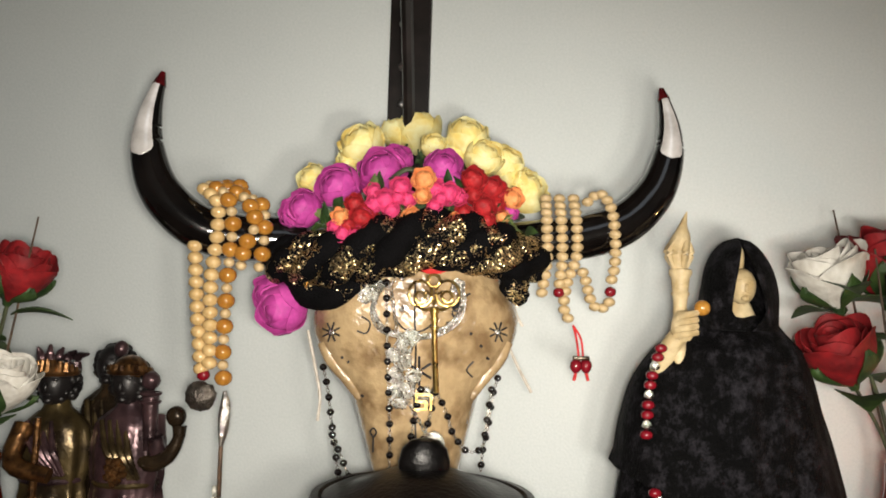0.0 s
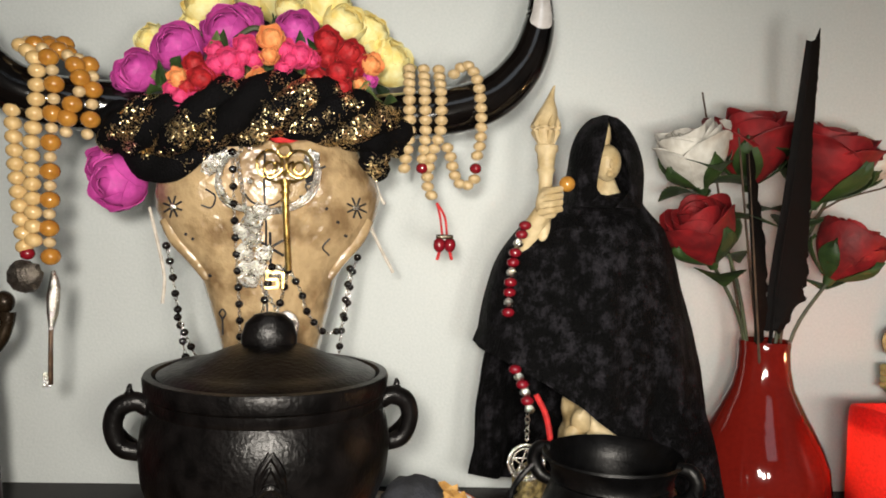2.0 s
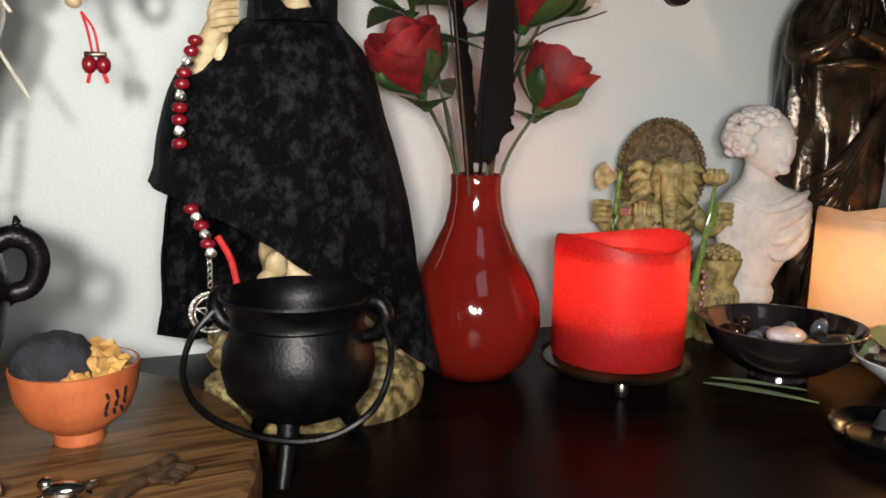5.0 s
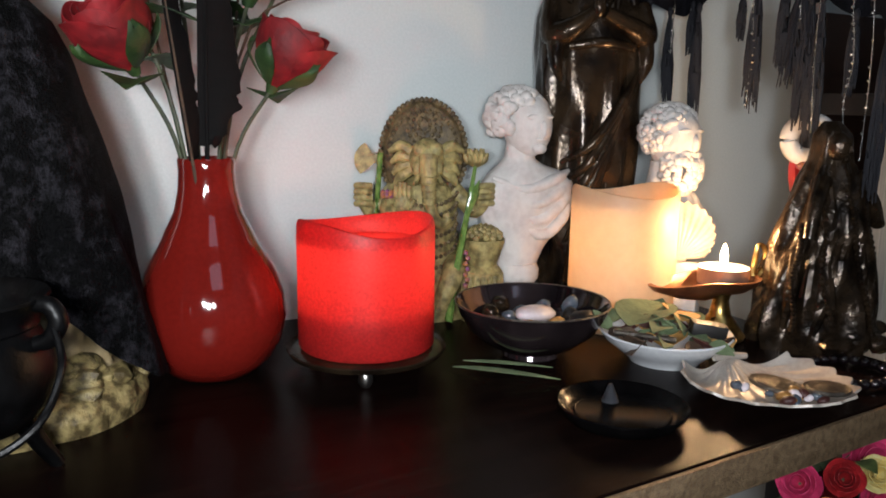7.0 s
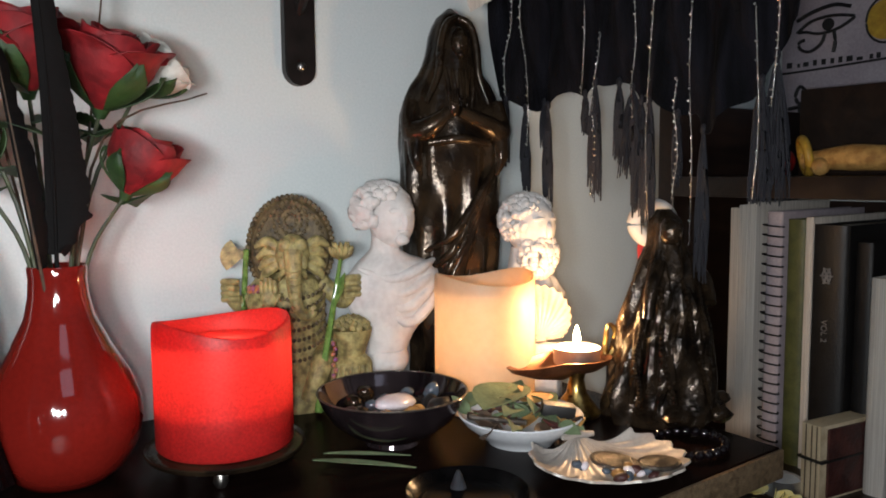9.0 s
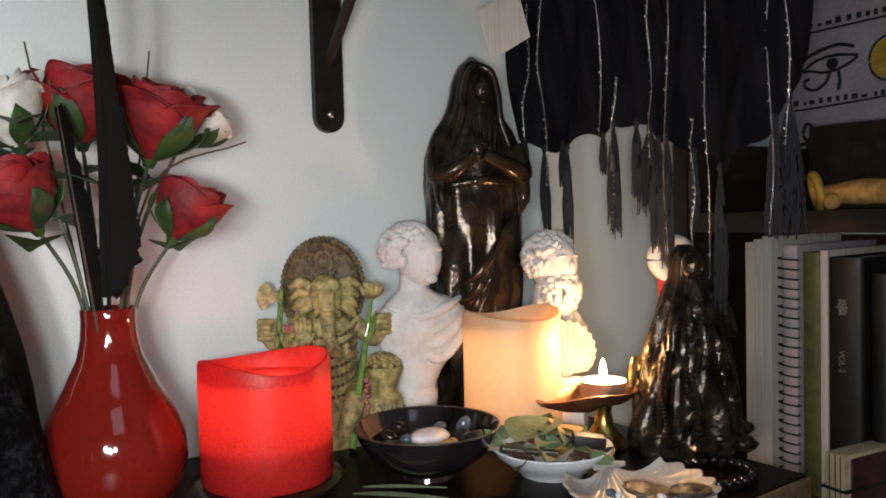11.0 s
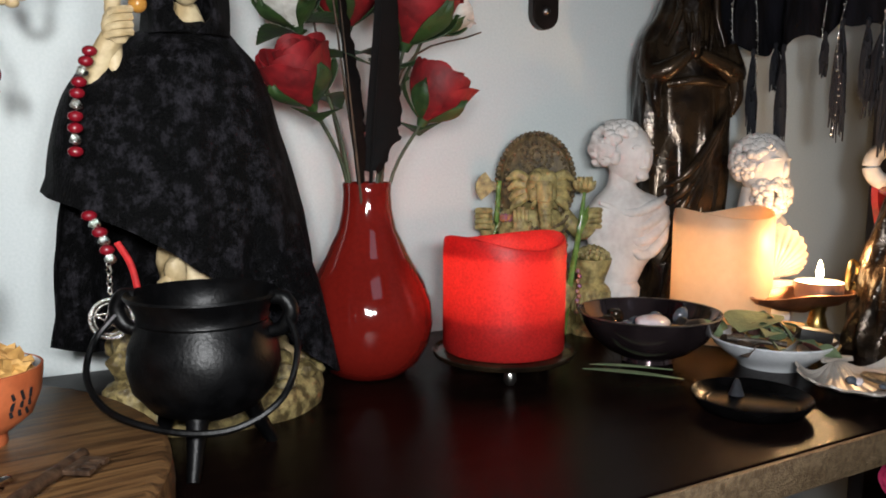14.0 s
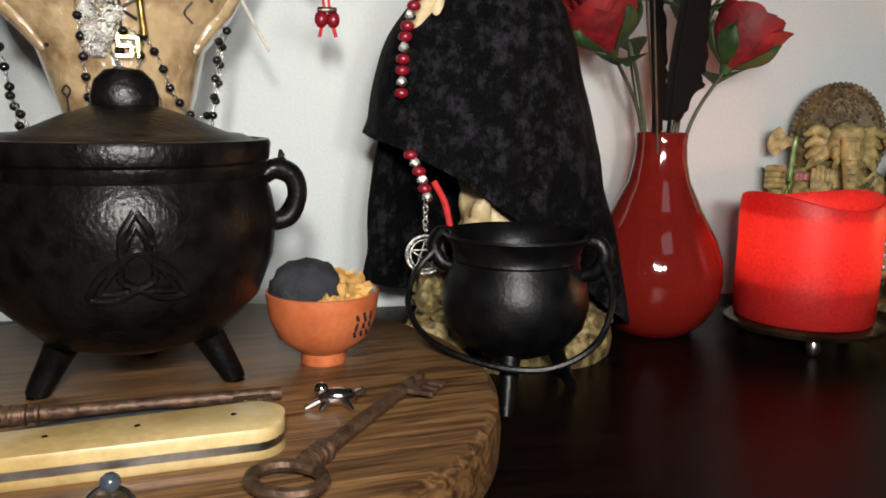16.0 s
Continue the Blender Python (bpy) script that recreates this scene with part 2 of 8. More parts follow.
FOIL = surface("tealight_tin", (0.8, 0.78, 0.75), (0.65, 0.63, 0.6), 60, 0.3, 0.9, 0.1)


def glitter_cloth(name, cut):
    """Black cloth with glinting gold thread; a low cut gives more gold."""
    m = surface(name, (0.0032, 0.003, 0.0035), (0.001, 0.001, 0.0012), 60, 0.9, 0, 0.6, 700, spec=0.08)
    nt = m.node_tree
    b, out = nt.nodes["Principled BSDF"], nt.nodes["Material Output"]
    g = nt.nodes.new("ShaderNodeBsdfPrincipled")
    g.inputs["Base Color"].default_value, g.inputs["Metallic"].default_value, g.inputs["Roughness"].default_value = (1.0, 0.76, 0.40, 1), 1.0, 0.34
    tc = nt.nodes.new("ShaderNodeTexCoord")
    v = nt.nodes.new("ShaderNodeTexVoronoi")
    v.inputs["Scale"].default_value = 1400
    nm = nt.nodes.new("ShaderNodeTexNoise")
    nm.inputs["Scale"].default_value, nm.inputs["Detail"].default_value = 48, 2.0
    for n in (v, nm):
        nt.links.new(tc.outputs["Object"], n.inputs["Vector"])
    # every thread glint lies at its own angle
    geo = nt.nodes.new("ShaderNodeNewGeometry")
    half = nt.nodes.new("ShaderNodeVectorMath")
    half.operation, half.inputs[1].default_value = "SUBTRACT", (0.5, 0.5, 0.5)
    nt.links.new(v.outputs["Color"], half.inputs[0])
    add = nt.nodes.new("ShaderNodeVectorMath")
    add.operation = "MULTIPLY_ADD"
    add.inputs[1].default_value = (1.5, 1.5, 1.5)
    nt.links.new(half.outputs[0], add.inputs[0])
    nt.links.new(geo.outputs["Normal"], add.inputs[2])
    nrm = nt.nodes.new("ShaderNodeVectorMath")
    nrm.operation = "NORMALIZE"
    nt.links.new(add.outputs[0], nrm.inputs[0])
    nt.links.new(nrm.outputs[0], g.inputs["Normal"])
    wn = nt.nodes.new("ShaderNodeTexWhiteNoise")
    nt.links.new(v.outputs["Color"], wn.inputs["Vector"])
    a = nt.nodes.new("ShaderNodeMath")
    a.operation = "MULTIPLY"
    r = nt.nodes.new("ShaderNodeMapRange")
    r.inputs["From Min"].default_value, r.inputs["From Max"].default_value = 0.30, 0.72
    nt.links.new(nm.outputs["Fac"], r.inputs[0])
    nt.links.new(wn.outputs["Value"], a.inputs[0])
    nt.links.new(r.outputs[0], a.inputs[1])
    gt = nt.nodes.new("ShaderNodeMath")
    gt.operation, gt.inputs[1].default_value = "GREATER_THAN", cut
    nt.links.new(a.outputs[0], gt.inputs[0])
    mx = nt.nodes.new("ShaderNodeMixShader")
    nt.links.new(gt.outputs[0], mx.inputs[0])
    nt.links.new(b.outputs[0], mx.inputs[1])
    nt.links.new(g.outputs[0], mx.inputs[2])
    nt.links.new(mx.outputs[0], out.inputs["Surface"])
    return m


GLITTER = glitter_cloth("gold_thread_cloth", 0.40)
KNIT = glitter_cloth("black_knit_cloth", 0.56)


# ---- mesh helpers ----
def mesh_of(name, bm, material, smooth=True):
    me = bpy.data.meshes.new(name)
    bm.to_mesh(me)
    bm.free()
    me.materials.append(material)
    if smooth:
        me.shade_smooth()
        me.set_sharp_from_angle(angle=radians(40))
    return me


def hang(ob, parent):
    ob.parent = parent
    return ob


def part(name, bm, material, parent=None, label="", at=None, smooth=True, world_made=False):
    """One mesh object; under a thing or part if parent is given."""
    ob = new(name, mesh_of(name, bm, material, smooth))
    if at is not None:
        ob.matrix_basis = at
    if parent is not None:
        under(parent, ob) if world_made else hang(ob, parent)
    if label:
        ob["label"] = label
    return ob


BASE = {}


def thing(name, m, label, category, group="", kind=""):
    ob = new(name)
    ob.empty_display_size = 0.01
    ob.matrix_basis = m
    BASE[ob.name] = m
    return tagged(ob, label, category, group, kind)


def box(w, d, h, bevel=0.0, centre=(0, 0, 0), bm=None):
    bm = bm or bmesh.new()
    vs = bmesh.ops.create_cube(bm, size=1.0)["verts"]
    bmesh.ops.transform(bm, matrix=Matrix.Translation(centre) @ Matrix.Diagonal((w, d, h, 1)), verts=vs)
    if bevel:
        es = list({e for v in vs for e in v.link_edges})
        bmesh.ops.bevel(bm, geom=es, offset=bevel, segments=2, profile=0.6, affect="EDGES")
    return bm


def lathe(profile, n=48, bm=None, m=None):
    """Turned form from (radius, height) pairs."""
    bm = bm or bmesh.new()
    m = m or Matrix()
    rings = []
    for r, z in profile:
        if r < 1e-6:
            rings.append([bm.verts.new(m @ Vector((0, 0, z)))])
        else:
            rings.append([bm.verts.new(m @ Vector((r * math.cos(2 * math.pi * i / n), r * math.sin(2 * math.pi * i / n), z))) for i in range(n)])
    for a, b in zip(rings, rings[1:]):
        for i in range(n):
            j = (i + 1) % n
            if len(a) == 1 and len(b) == 1:
                continue
            if len(a) == 1:
                bm.faces.new((a[0], b[j], b[i]))
            elif len(b) == 1:
                bm.faces.new((a[i], a[j], b[0]))
            else:
                bm.faces.new((a[i], a[j], b[j], b[i]))
    return bm


def smooth_path(pts, k=6):
    """Catmull-Rom through the points."""
    ps = [Vector(p) for p in pts]
    ps = [2 * ps[0] - ps[1]] + ps + [2 * ps[-1] - ps[-2]]
    out = []
    for i in range(1, len(ps) - 2):
        a, b, c, d = ps[i - 1:i + 3]
        for s in range(k):
            t = s / k
            out.append(0.5 * ((2 * b) + (c - a) * t + (2 * a - 5 * b + 4 * c - d) * t * t + (3 * b - a - 3 * c + d) * t ** 3))
    out.append(ps[-2])
    return out


def tube(pts, radii, n=12, bm=None, closed=False, cap=True, flat=1.0, k=5, side=None):
    """A round bar along a smooth line; radii one number or one per point."""
    bm = bm or bmesh.new()
    if closed:
        line = smooth_path(list(pts) + [pts[0]], k)[:-1]
    else:
        line = smooth_path(pts, k)
    if isinstance(radii, (int, float)):
        rs = [radii] * len(line)
    else:
        xs = np.linspace(0, 1, len(radii))
        rs = list(np.interp(np.linspace(0, 1, len(line)), xs, radii))
    up = Vector(side or (0.03, 0.02, 1)).normalized()
    rings = []
    for i, p in enumerate(line):
        if closed:
            d = line[(i + 1) % len(line)] - line[i - 1]
        else:
            d = line[min(i + 1, len(line) - 1)] - line[max(i - 1, 0)]
        d.normalize()
        u = d.cross(up)
        if u.length < 0.05:
            u = d.cross(Vector((0, 1, 0)))
        u.normalize()
        w = u.cross(d)
        rings.append([bm.verts.new(p + (u * math.cos(2 * math.pi * j / n) * flat + w * math.sin(2 * math.pi * j / n)) * rs[i]) for j in range(n)])
    pairs = list(zip(rings, rings[1:])) + ([(rings[-1], rings[0])] if closed else [])
    for a, b in pairs:
        for j in range(n):
            q = (j + 1) % n
            bm.faces.new((a[j], a[q], b[q], b[j]))
    if cap and not closed:
        bm.faces.new(rings[0][::-1])
        bm.faces.new(rings[-1])
    return bm


def ball(r, centre=(0, 0, 0), bm=None, sub=2, squash=(1, 1, 1), rough=0.0, freq=30.0):
    bm = bm or bmesh.new()
    vs = bmesh.ops.create_icosphere(bm, subdivisions=sub, radius=1.0)["verts"]
    for v in vs:
        k = 1 + (rough * noise.noise(v.co * freq * r + Vector(centre) * 37) if rough else 0)
        v.co = Vector((v.co.x * squash[0], v.co.y * squash[1], v.co.z * squash[2])) * r * k + Vector(centre)
    return bm


def loft(rings, bm=None, cap=True):
    """Skin over rings of equal length."""
    bm = bm or bmesh.new()
    vr = [[bm.verts.new(p) for p in ring] for ring in rings]
    n = len(vr[0])
    for a, b in zip(vr, vr[1:]):
        for i in range(n):
            j = (i + 1) % n
            bm.faces.new((a[i], a[j], b[j], b[i]))
    if cap:
        bm.faces.new(vr[0][::-1])
        bm.faces.new(vr[-1])
    return bm


def ring(cx, cy, z, rx, ry, n=32, wob=0.0, lobes=5, ph=0.0, turn=0.0):
    out = []
    for i in range(n):
        a = 2 * math.pi * i / n
        k = 1 + wob * math.sin(lobes * a + ph)
        x, y = rx * k * math.cos(a), ry * k * math.sin(a)
        out.append(Vector((cx + x * math.cos(turn) - y * math.sin(turn), cy + x * math.sin(turn) + y * math.cos(turn), z)))
    return out


def sheet(pts_grid, thick, bm=None):
    """A cloth of real thickness from a grid of points."""
    bm = bm or bmesh.new()
    h, w = len(pts_grid), len(pts_grid[0])
    g = [[Vector(p) for p in row] for row in pts_grid]

    def normal(i, j):
        a = g[min(i + 1, h - 1)][j] - g[max(i - 1, 0)][j]
        b = g[i][min(j + 1, w - 1)] - g[i][max(j - 1, 0)]
        n = a.cross(b)
        return n.normalized() if n.length > 1e-12 else Vector((0, 0, 1))
    top = [[bm.verts.new(g[i][j] + normal(i, j) * thick / 2) for j in range(w)] for i in range(h)]
    bot = [[bm.verts.new(g[i][j] - normal(i, j) * thick / 2) for j in range(w)] for i in range(h)]
    for i in range(h - 1):
        for j in range(w - 1):
            bm.faces.new((top[i][j], top[i + 1][j], top[i + 1][j + 1], top[i][j + 1]))
            bm.faces.new((bot[i][j], bot[i][j + 1], bot[i + 1][j + 1], bot[i + 1][j]))
    for i in range(h - 1):
        bm.faces.new((top[i][0], bot[i][0], bot[i + 1][0], top[i + 1][0]))
        bm.faces.new((top[i][-1], top[i + 1][-1], bot[i + 1][-1], bot[i][-1]))
    for j in range(w - 1):
        bm.faces.new((top[0][j], top[0][j + 1], bot[0][j + 1], bot[0][j]))
        bm.faces.new((top[-1][j], bot[-1][j], bot[-1][j + 1], top[-1][j + 1]))
    return bm


def along(pts, step):
    """Points at even steps along a smooth line."""
    line = smooth_path(pts, 12)
    out, left = [line[0].copy()], step
    for a, b in zip(line, line[1:]):
        d = (b - a).length
        pos = 0.0
        while d - pos >= left:
            pos += left
            out.append(a.lerp(b, pos / d))
            left = step
        left -= d - pos
    return out


def chain_bm(pts, step, r, bm=None):
    """Small oval links along a line."""
    bm = bm or bmesh.new()
    line = along(pts, step)
    for i, (a, b) in enumerate(zip(line, line[1:])):
        d = (b - a).normalized()
        u = d.orthogonal().normalized()
        w = d.cross(u)
        s = u if i % 2 else w
        c = (a + b) / 2
        tube([c + d * step * 0.62, c + s * r, c - d * step * 0.62, c - s * r], r * 0.28, 5, bm, closed=True, k=3)
    return bm


ROSE = {}


def petal(bm, r, h, a0, spread, lean, curl, base_z):
    """One cupped petal: a small curved sheet of thickness."""
    rows, cols = 6, 7
    grid = []
    for i in range(rows):
        t = i / (rows - 1)
        row = []
        rad = r * (0.25 + 0.75 * math.sin(min(1.0, t * 1.15) * math.pi / 2)) + lean * t * t
        width = spread * (0.45 + 0.55 * math.sin(math.pi * min(1, 0.25 + 0.6 * t)))
        for j in range(cols):
            s = j / (cols - 1) * 2 - 1
            a = a0 + s * width
            edge = 1 - 0.18 * t * t * abs(s) ** 2
            rr = rad + curl * t ** 4 - 0.05 * r * abs(s)
            z = base_z + h * t * edge - curl * 0.5 * t ** 6 + 0.03 * h * math.sin(3 * s + a0 * 5) * t
            row.append((rr * math.cos(a), rr * math.sin(a), z))
        grid.append(row)
    sheet(grid, 0.0006, bm)


def rose_mesh(name, material, open_=1.0, seed=0, layers=(3, 4, 5, 6)):
    """A rose head of radius 1 cm units scaled by the object: whorls of petals round a bud."""
    key = (name, material.name, open_, seed)
    if key in ROSE:
        return ROSE[key]
    rnd = random.Random(seed)
    bm = bmesh.new()
    R = 0.02
    for li, n in enumerate(layers):
        f = (li + 1) / len(layers)
        for k in range(n):
            a0 = 2 * math.pi * k / n + li * 0.7 + rnd.uniform(-0.15, 0.15)
            petal(bm, R * (0.22 + 0.66 * f) * rnd.uniform(0.94, 1.06), 0.034 * (1.05 - 0.25 * f) * rnd.uniform(0.93, 1.05), a0, math.pi / n * 1.55,
                  R * 0.42 * f * f * open_, R * 0.35 * f * f * open_, -0.004 * f)
    ROSE[key] = mesh_of(name, bm, material)
    return ROSE[key]


def cup_petal(R, H, a0, half, flare, roll, ph, point=0.0, rows=9, cols=11):
    """Broad cupped petal with a rounded, rolled lip; point makes it a sepal."""
    grid = []
    for i in range(rows):
        t = i / (rows - 1)
        lip = max(0.0, (t - 0.72) / 0.28)
        r = R * math.sin(math.pi * (0.07 + 0.56 * t)) + flare * t ** 3 + roll * lip ** 2
        wide = half * (0.60 + 0.40 * math.sin(math.pi / 2 * min(1.0, t * 1.7))) * math.sqrt(1 - 0.30 * lip ** 2)
        wide *= 1 - point * t ** 1.6
        row = []
        for j in range(cols):
            q = 2 * j / (cols - 1) - 1
            a = a0 + q * wide
            rr = r * (1 + 0.055 * math.sin(2.6 * q + ph) * t * t - 0.05 * abs(q) ** 3 * t) + 0.04 * R * math.sin(6 * q + 2 * ph) * lip
            z = H * t * (1 - 0.20 * abs(q) ** 3 * t * (1 - point)) - roll * 0.55 * lip ** 3 + 0.035 * H * math.sin(3.5 * q + ph) * t * t
            row.append((rr * math.cos(a), rr * math.sin(a), z))
        grid.append(row)
    return sheet(grid, 0.0006)


def rose_parts(seed, open_, mat):
    """Swirled heart, single petals and sepals of one rose head, shared by alike roses."""
    key = ("parts", seed, open_, mat.name)
    if key in ROSE:
        return ROSE[key]
    rnd = random.Random(seed)
    R, H = 0.0235, 0.041
    heart = []
    for i in range(9):
        t = i / 8
        row = []
        for j in range(70):
            f = j / 69
            a = f * 2 * math.pi * 2.7 + seed
            r = R * (0.04 + 0.44 * f) * (0.45 + 0.55 * math.sin(math.pi / 2 * min(1, t * 1.5))) + R * (0.02 + 0.05 * open_) * t ** 4
            row.append((r * math.cos(a), r * math.sin(a), H * t * (1.0 - 0.10 * (1 - f) + 0.035 * math.sin(2.2 * a))))
        heart.append(row)
    outer = []
    for li, (n, rk, hk, fl, ro) in enumerate(((3, 0.66, 1.02, 0.02, 0.04), (4, 0.83, 1.00, 0.03, 0.10), (4, 0.98, 0.95, 0.05, 0.20))):
        for k in range(n):
            a0 = 2 * math.pi * k / n + li * 0.9 + rnd.uniform(-0.2, 0.2)
            outer.append(mesh_of("petal", cup_petal(R * rk, H * hk * rnd.uniform(0.95, 1.04), a0, math.pi / n * rnd.uniform(1.25, 1.45), R * fl * (0.5 + open_), R * ro * (0.5 + open_), rnd.uniform(0, 6)), mat))
    green = []
    for k in range(5):
        a0 = 2 * math.pi * k / 5 + rnd.uniform(-0.25, 0.25)
        green.append(mesh_of("sepal", cup_petal(R * 1.03, H * rnd.uniform(0.50, 0.78), a0, rnd.uniform(0.42, 0.60), R * rnd.uniform(0.02, 0.22), 0.0, rnd.uniform(0, 6), 0.92, 8, 7), LEAF))
    ROSE[key] = (mesh_of("bloom", sheet(heart, 0.0006), mat), outer, green)
    return ROSE[key]


def leaf_bm(length, width, bend=0.25, bm=None, m=None, teeth=0):
    bm = bm or bmesh.new()
    grid = []
    rows = 21 if teeth else 9
    for i in range(rows):
        t = i / (rows - 1)
        w = width * math.sin(math.pi * (t ** 0.8) * 0.98 + 0.02) * (1 + (0.10 if teeth and i % 2 else 0))
        row = []
        for s in (-1, -0.5, 0, 0.5, 1):
            row.append(Vector((s * w, length * t, -bend * length * t * t + 0.25 * w * abs(s))))
        grid.append([(m @ p if m else p) for p in row])
    return sheet(grid, 0.0005, bm)


def aim(p, d, roll=0.0):
    """A pose at p whose z axis points along d."""
    q = Vector(d).to_track_quat("Z", "Y")
    return Matrix.Translation(p) @ q.to_matrix().to_4x4() @ Matrix.Rotation(roll, 4, "Z")


def bead_mesh(r, mat, name="bead", squash=0.9):
    return mesh_of(name, ball(r, sub=2, squash=(1, 1, squash)), mat)


def bead_run(parent, pts, step, mesh, name="bead", pick=None):
    for i, p in enumerate(along(pts, step)):
        me = pick(i) if pick else mesh
        b = new(name, me)
        b.matrix_basis = aim(p, (0.1 * math.sin(i), 0.1, 1))
        under(parent, b)


def under(parent, ob):
    """Make ob a part of parent and keep its place."""
    ob.parent = parent
    ob.matrix_parent_inverse = BASE.get(parent.name, Matrix()).inverted()
    return ob


def head(parent, name, me, m, scale=1.0, label=""):
    ob = new(name, me)
    ob.matrix_basis = m @ Matrix.Diagonal((scale, scale, scale, 1))
    if label:
        ob["label"] = label
    return under(parent, ob) if parent else ob


def peony_mesh(name, material, seed=0, layers=(3, 4, 5)):
    """A full, round paper bloom about 33 mm across: cupped petals lying over one another."""
    key = ("peony", name, material.name, seed, layers)
    if key in ROSE:
        return ROSE[key]
    rnd = random.Random(seed)
    bm = bmesh.new()
    ball(0.0115, (0, 0, 0), bm, 2, (1, 1, 1.1), 0.15, 200)
    for li, n in enumerate(layers):
        f = li / max(1, len(layers) - 1)
        for k in range(n):
            a0 = 2 * math.pi * (k + 0.5 * (li % 2)) / n + rnd.uniform(-0.25, 0.25)
            r0 = (0.0128 + 0.0036 * f) * rnd.uniform(0.95, 1.05)
            top = radians(18 + 42 * f + rnd.uniform(-8, 8))
            wide = math.pi / n * 1.45
            ph = rnd.uniform(0, 6)
            grid = []
            for i in range(8):
                v = i / 7
                row = []
                for j in range(9):
                    u = -1 + 2 * j / 8
                    # petal rounds off towards its tip
                    th = radians(165) + (top + 0.30 * u * u * (1 + 0.4 * f) - radians(165)) * v
                    aa = a0 + wide * u * (0.45 + 0.55 * math.sin(math.pi * min(0.72, 0.15 + v * 0.6)))
                    rr = r0 * (1 + 0.05 * (v > 0.8) * f + (0.045 if len(layers) > 2 else 0.11) * math.sin(5 * u + ph) * v * v + 0.06 * f * v * v)
                    row.append((rr * math.sin(th) * math.cos(aa), rr * math.sin(th) * math.sin(aa), rr * math.cos(th) * 1.06))
                grid.append(row)
            sheet(grid, 0.0005, bm)
    ROSE[key] = mesh_of(name, bm, material)
    return ROSE[key]


# ---- structure ----
def slab(name, lo, hi, mat, label, category, bevel=0.0):
    c = [(a + b) / 2 for a, b in zip(lo, hi)]
    ob = part(name, box(hi[0] - lo[0], hi[1] - lo[1], hi[2] - lo[2], bevel), mat, at=pose(*c), smooth=bool(bevel))
    return tagged(ob, label, category, kind="structure")


WALL_Y = 0.81
slab("wall_back", (-1.6, WALL_Y, -0.75), (1.47, WALL_Y + 0.1, 1.7), PAINT, "pale painted plain wall behind the altar", "wall")
slab("wall_right", (1.37, -2.2, -0.75), (1.47, WALL_Y, 1.7), PAINT, "pale painted side wall behind the bookcase", "wall")
slab("wall_left", (-1.7, -2.2, -0.75), (-1.6, WALL_Y + 0.1, 1.7), PAINT, "pale painted side wall of the room", "wall")
slab("wall_front", (-1.7, -2.3, -0.75), (1.47, -2.2, 1.7), PAINT, "pale painted wall behind the camera", "wall")
slab("floor", (-1.7, -2.3, -0.80), (1.47, WALL_Y + 0.1, -0.75), FLOORM, "brown wooden floor of a dim room", "floor")
slab("ceiling", (-1.7, -2.3, 1.7), (1.47, WALL_Y + 0.1, 1.76), PAINT, "pale painted ceiling", "ceiling")


def altar_table():
    t = thing("altar_table", pose(0.05, 0.62, -0.75), "dark espresso wooden table against the pale wall", "table")
    T_ = 0.024
    x0, x1 = -0.75, 0.842
    bm = bmesh.new()
    # the front edge runs slightly askew to the wall
    top = [(x0, 0.395), (x1, 0.4405), (x1, 0.806), (x0, 0.806)]
    lo = [bm.verts.new((x, y, -T_)) for x, y in top]
    hi = [bm.verts.new((x, y, 0)) for x, y in top]
    bm.faces.new(hi)
    bm.faces.new(lo[::-1])
    for i in range(4):
        j = (i + 1) % 4
        bm.faces.new((lo[i], lo[j], hi[j], hi[i]))
    bmesh.ops.bevel(bm, geom=list(bm.edges), offset=0.0012, segments=2, affect="EDGES")
    part("tabletop", bm, TABLEM, t, world_made=True)
    a = math.atan2(0.0455, x1 - x0)
    part("edge_band", box(1.592, 0.003, 0.0225, 0.0006), EDGEM, t, "worn brown front edge band", at=Matrix.Translation((0.046, 0.4163, -0.0122)) @ Matrix.Rotation(a, 4, "Z"), world_made=True)
    for x, y in ((-0.70, 0.45), (0.60, 0.62), (-0.70, 0.77), (0.60, 0.77)):
        part("leg", box(0.05, 0.05, 0.726, 0.003), TABLEM, t, at=pose(x, y, -0.387), world_made=True)
    return t


altar_table()


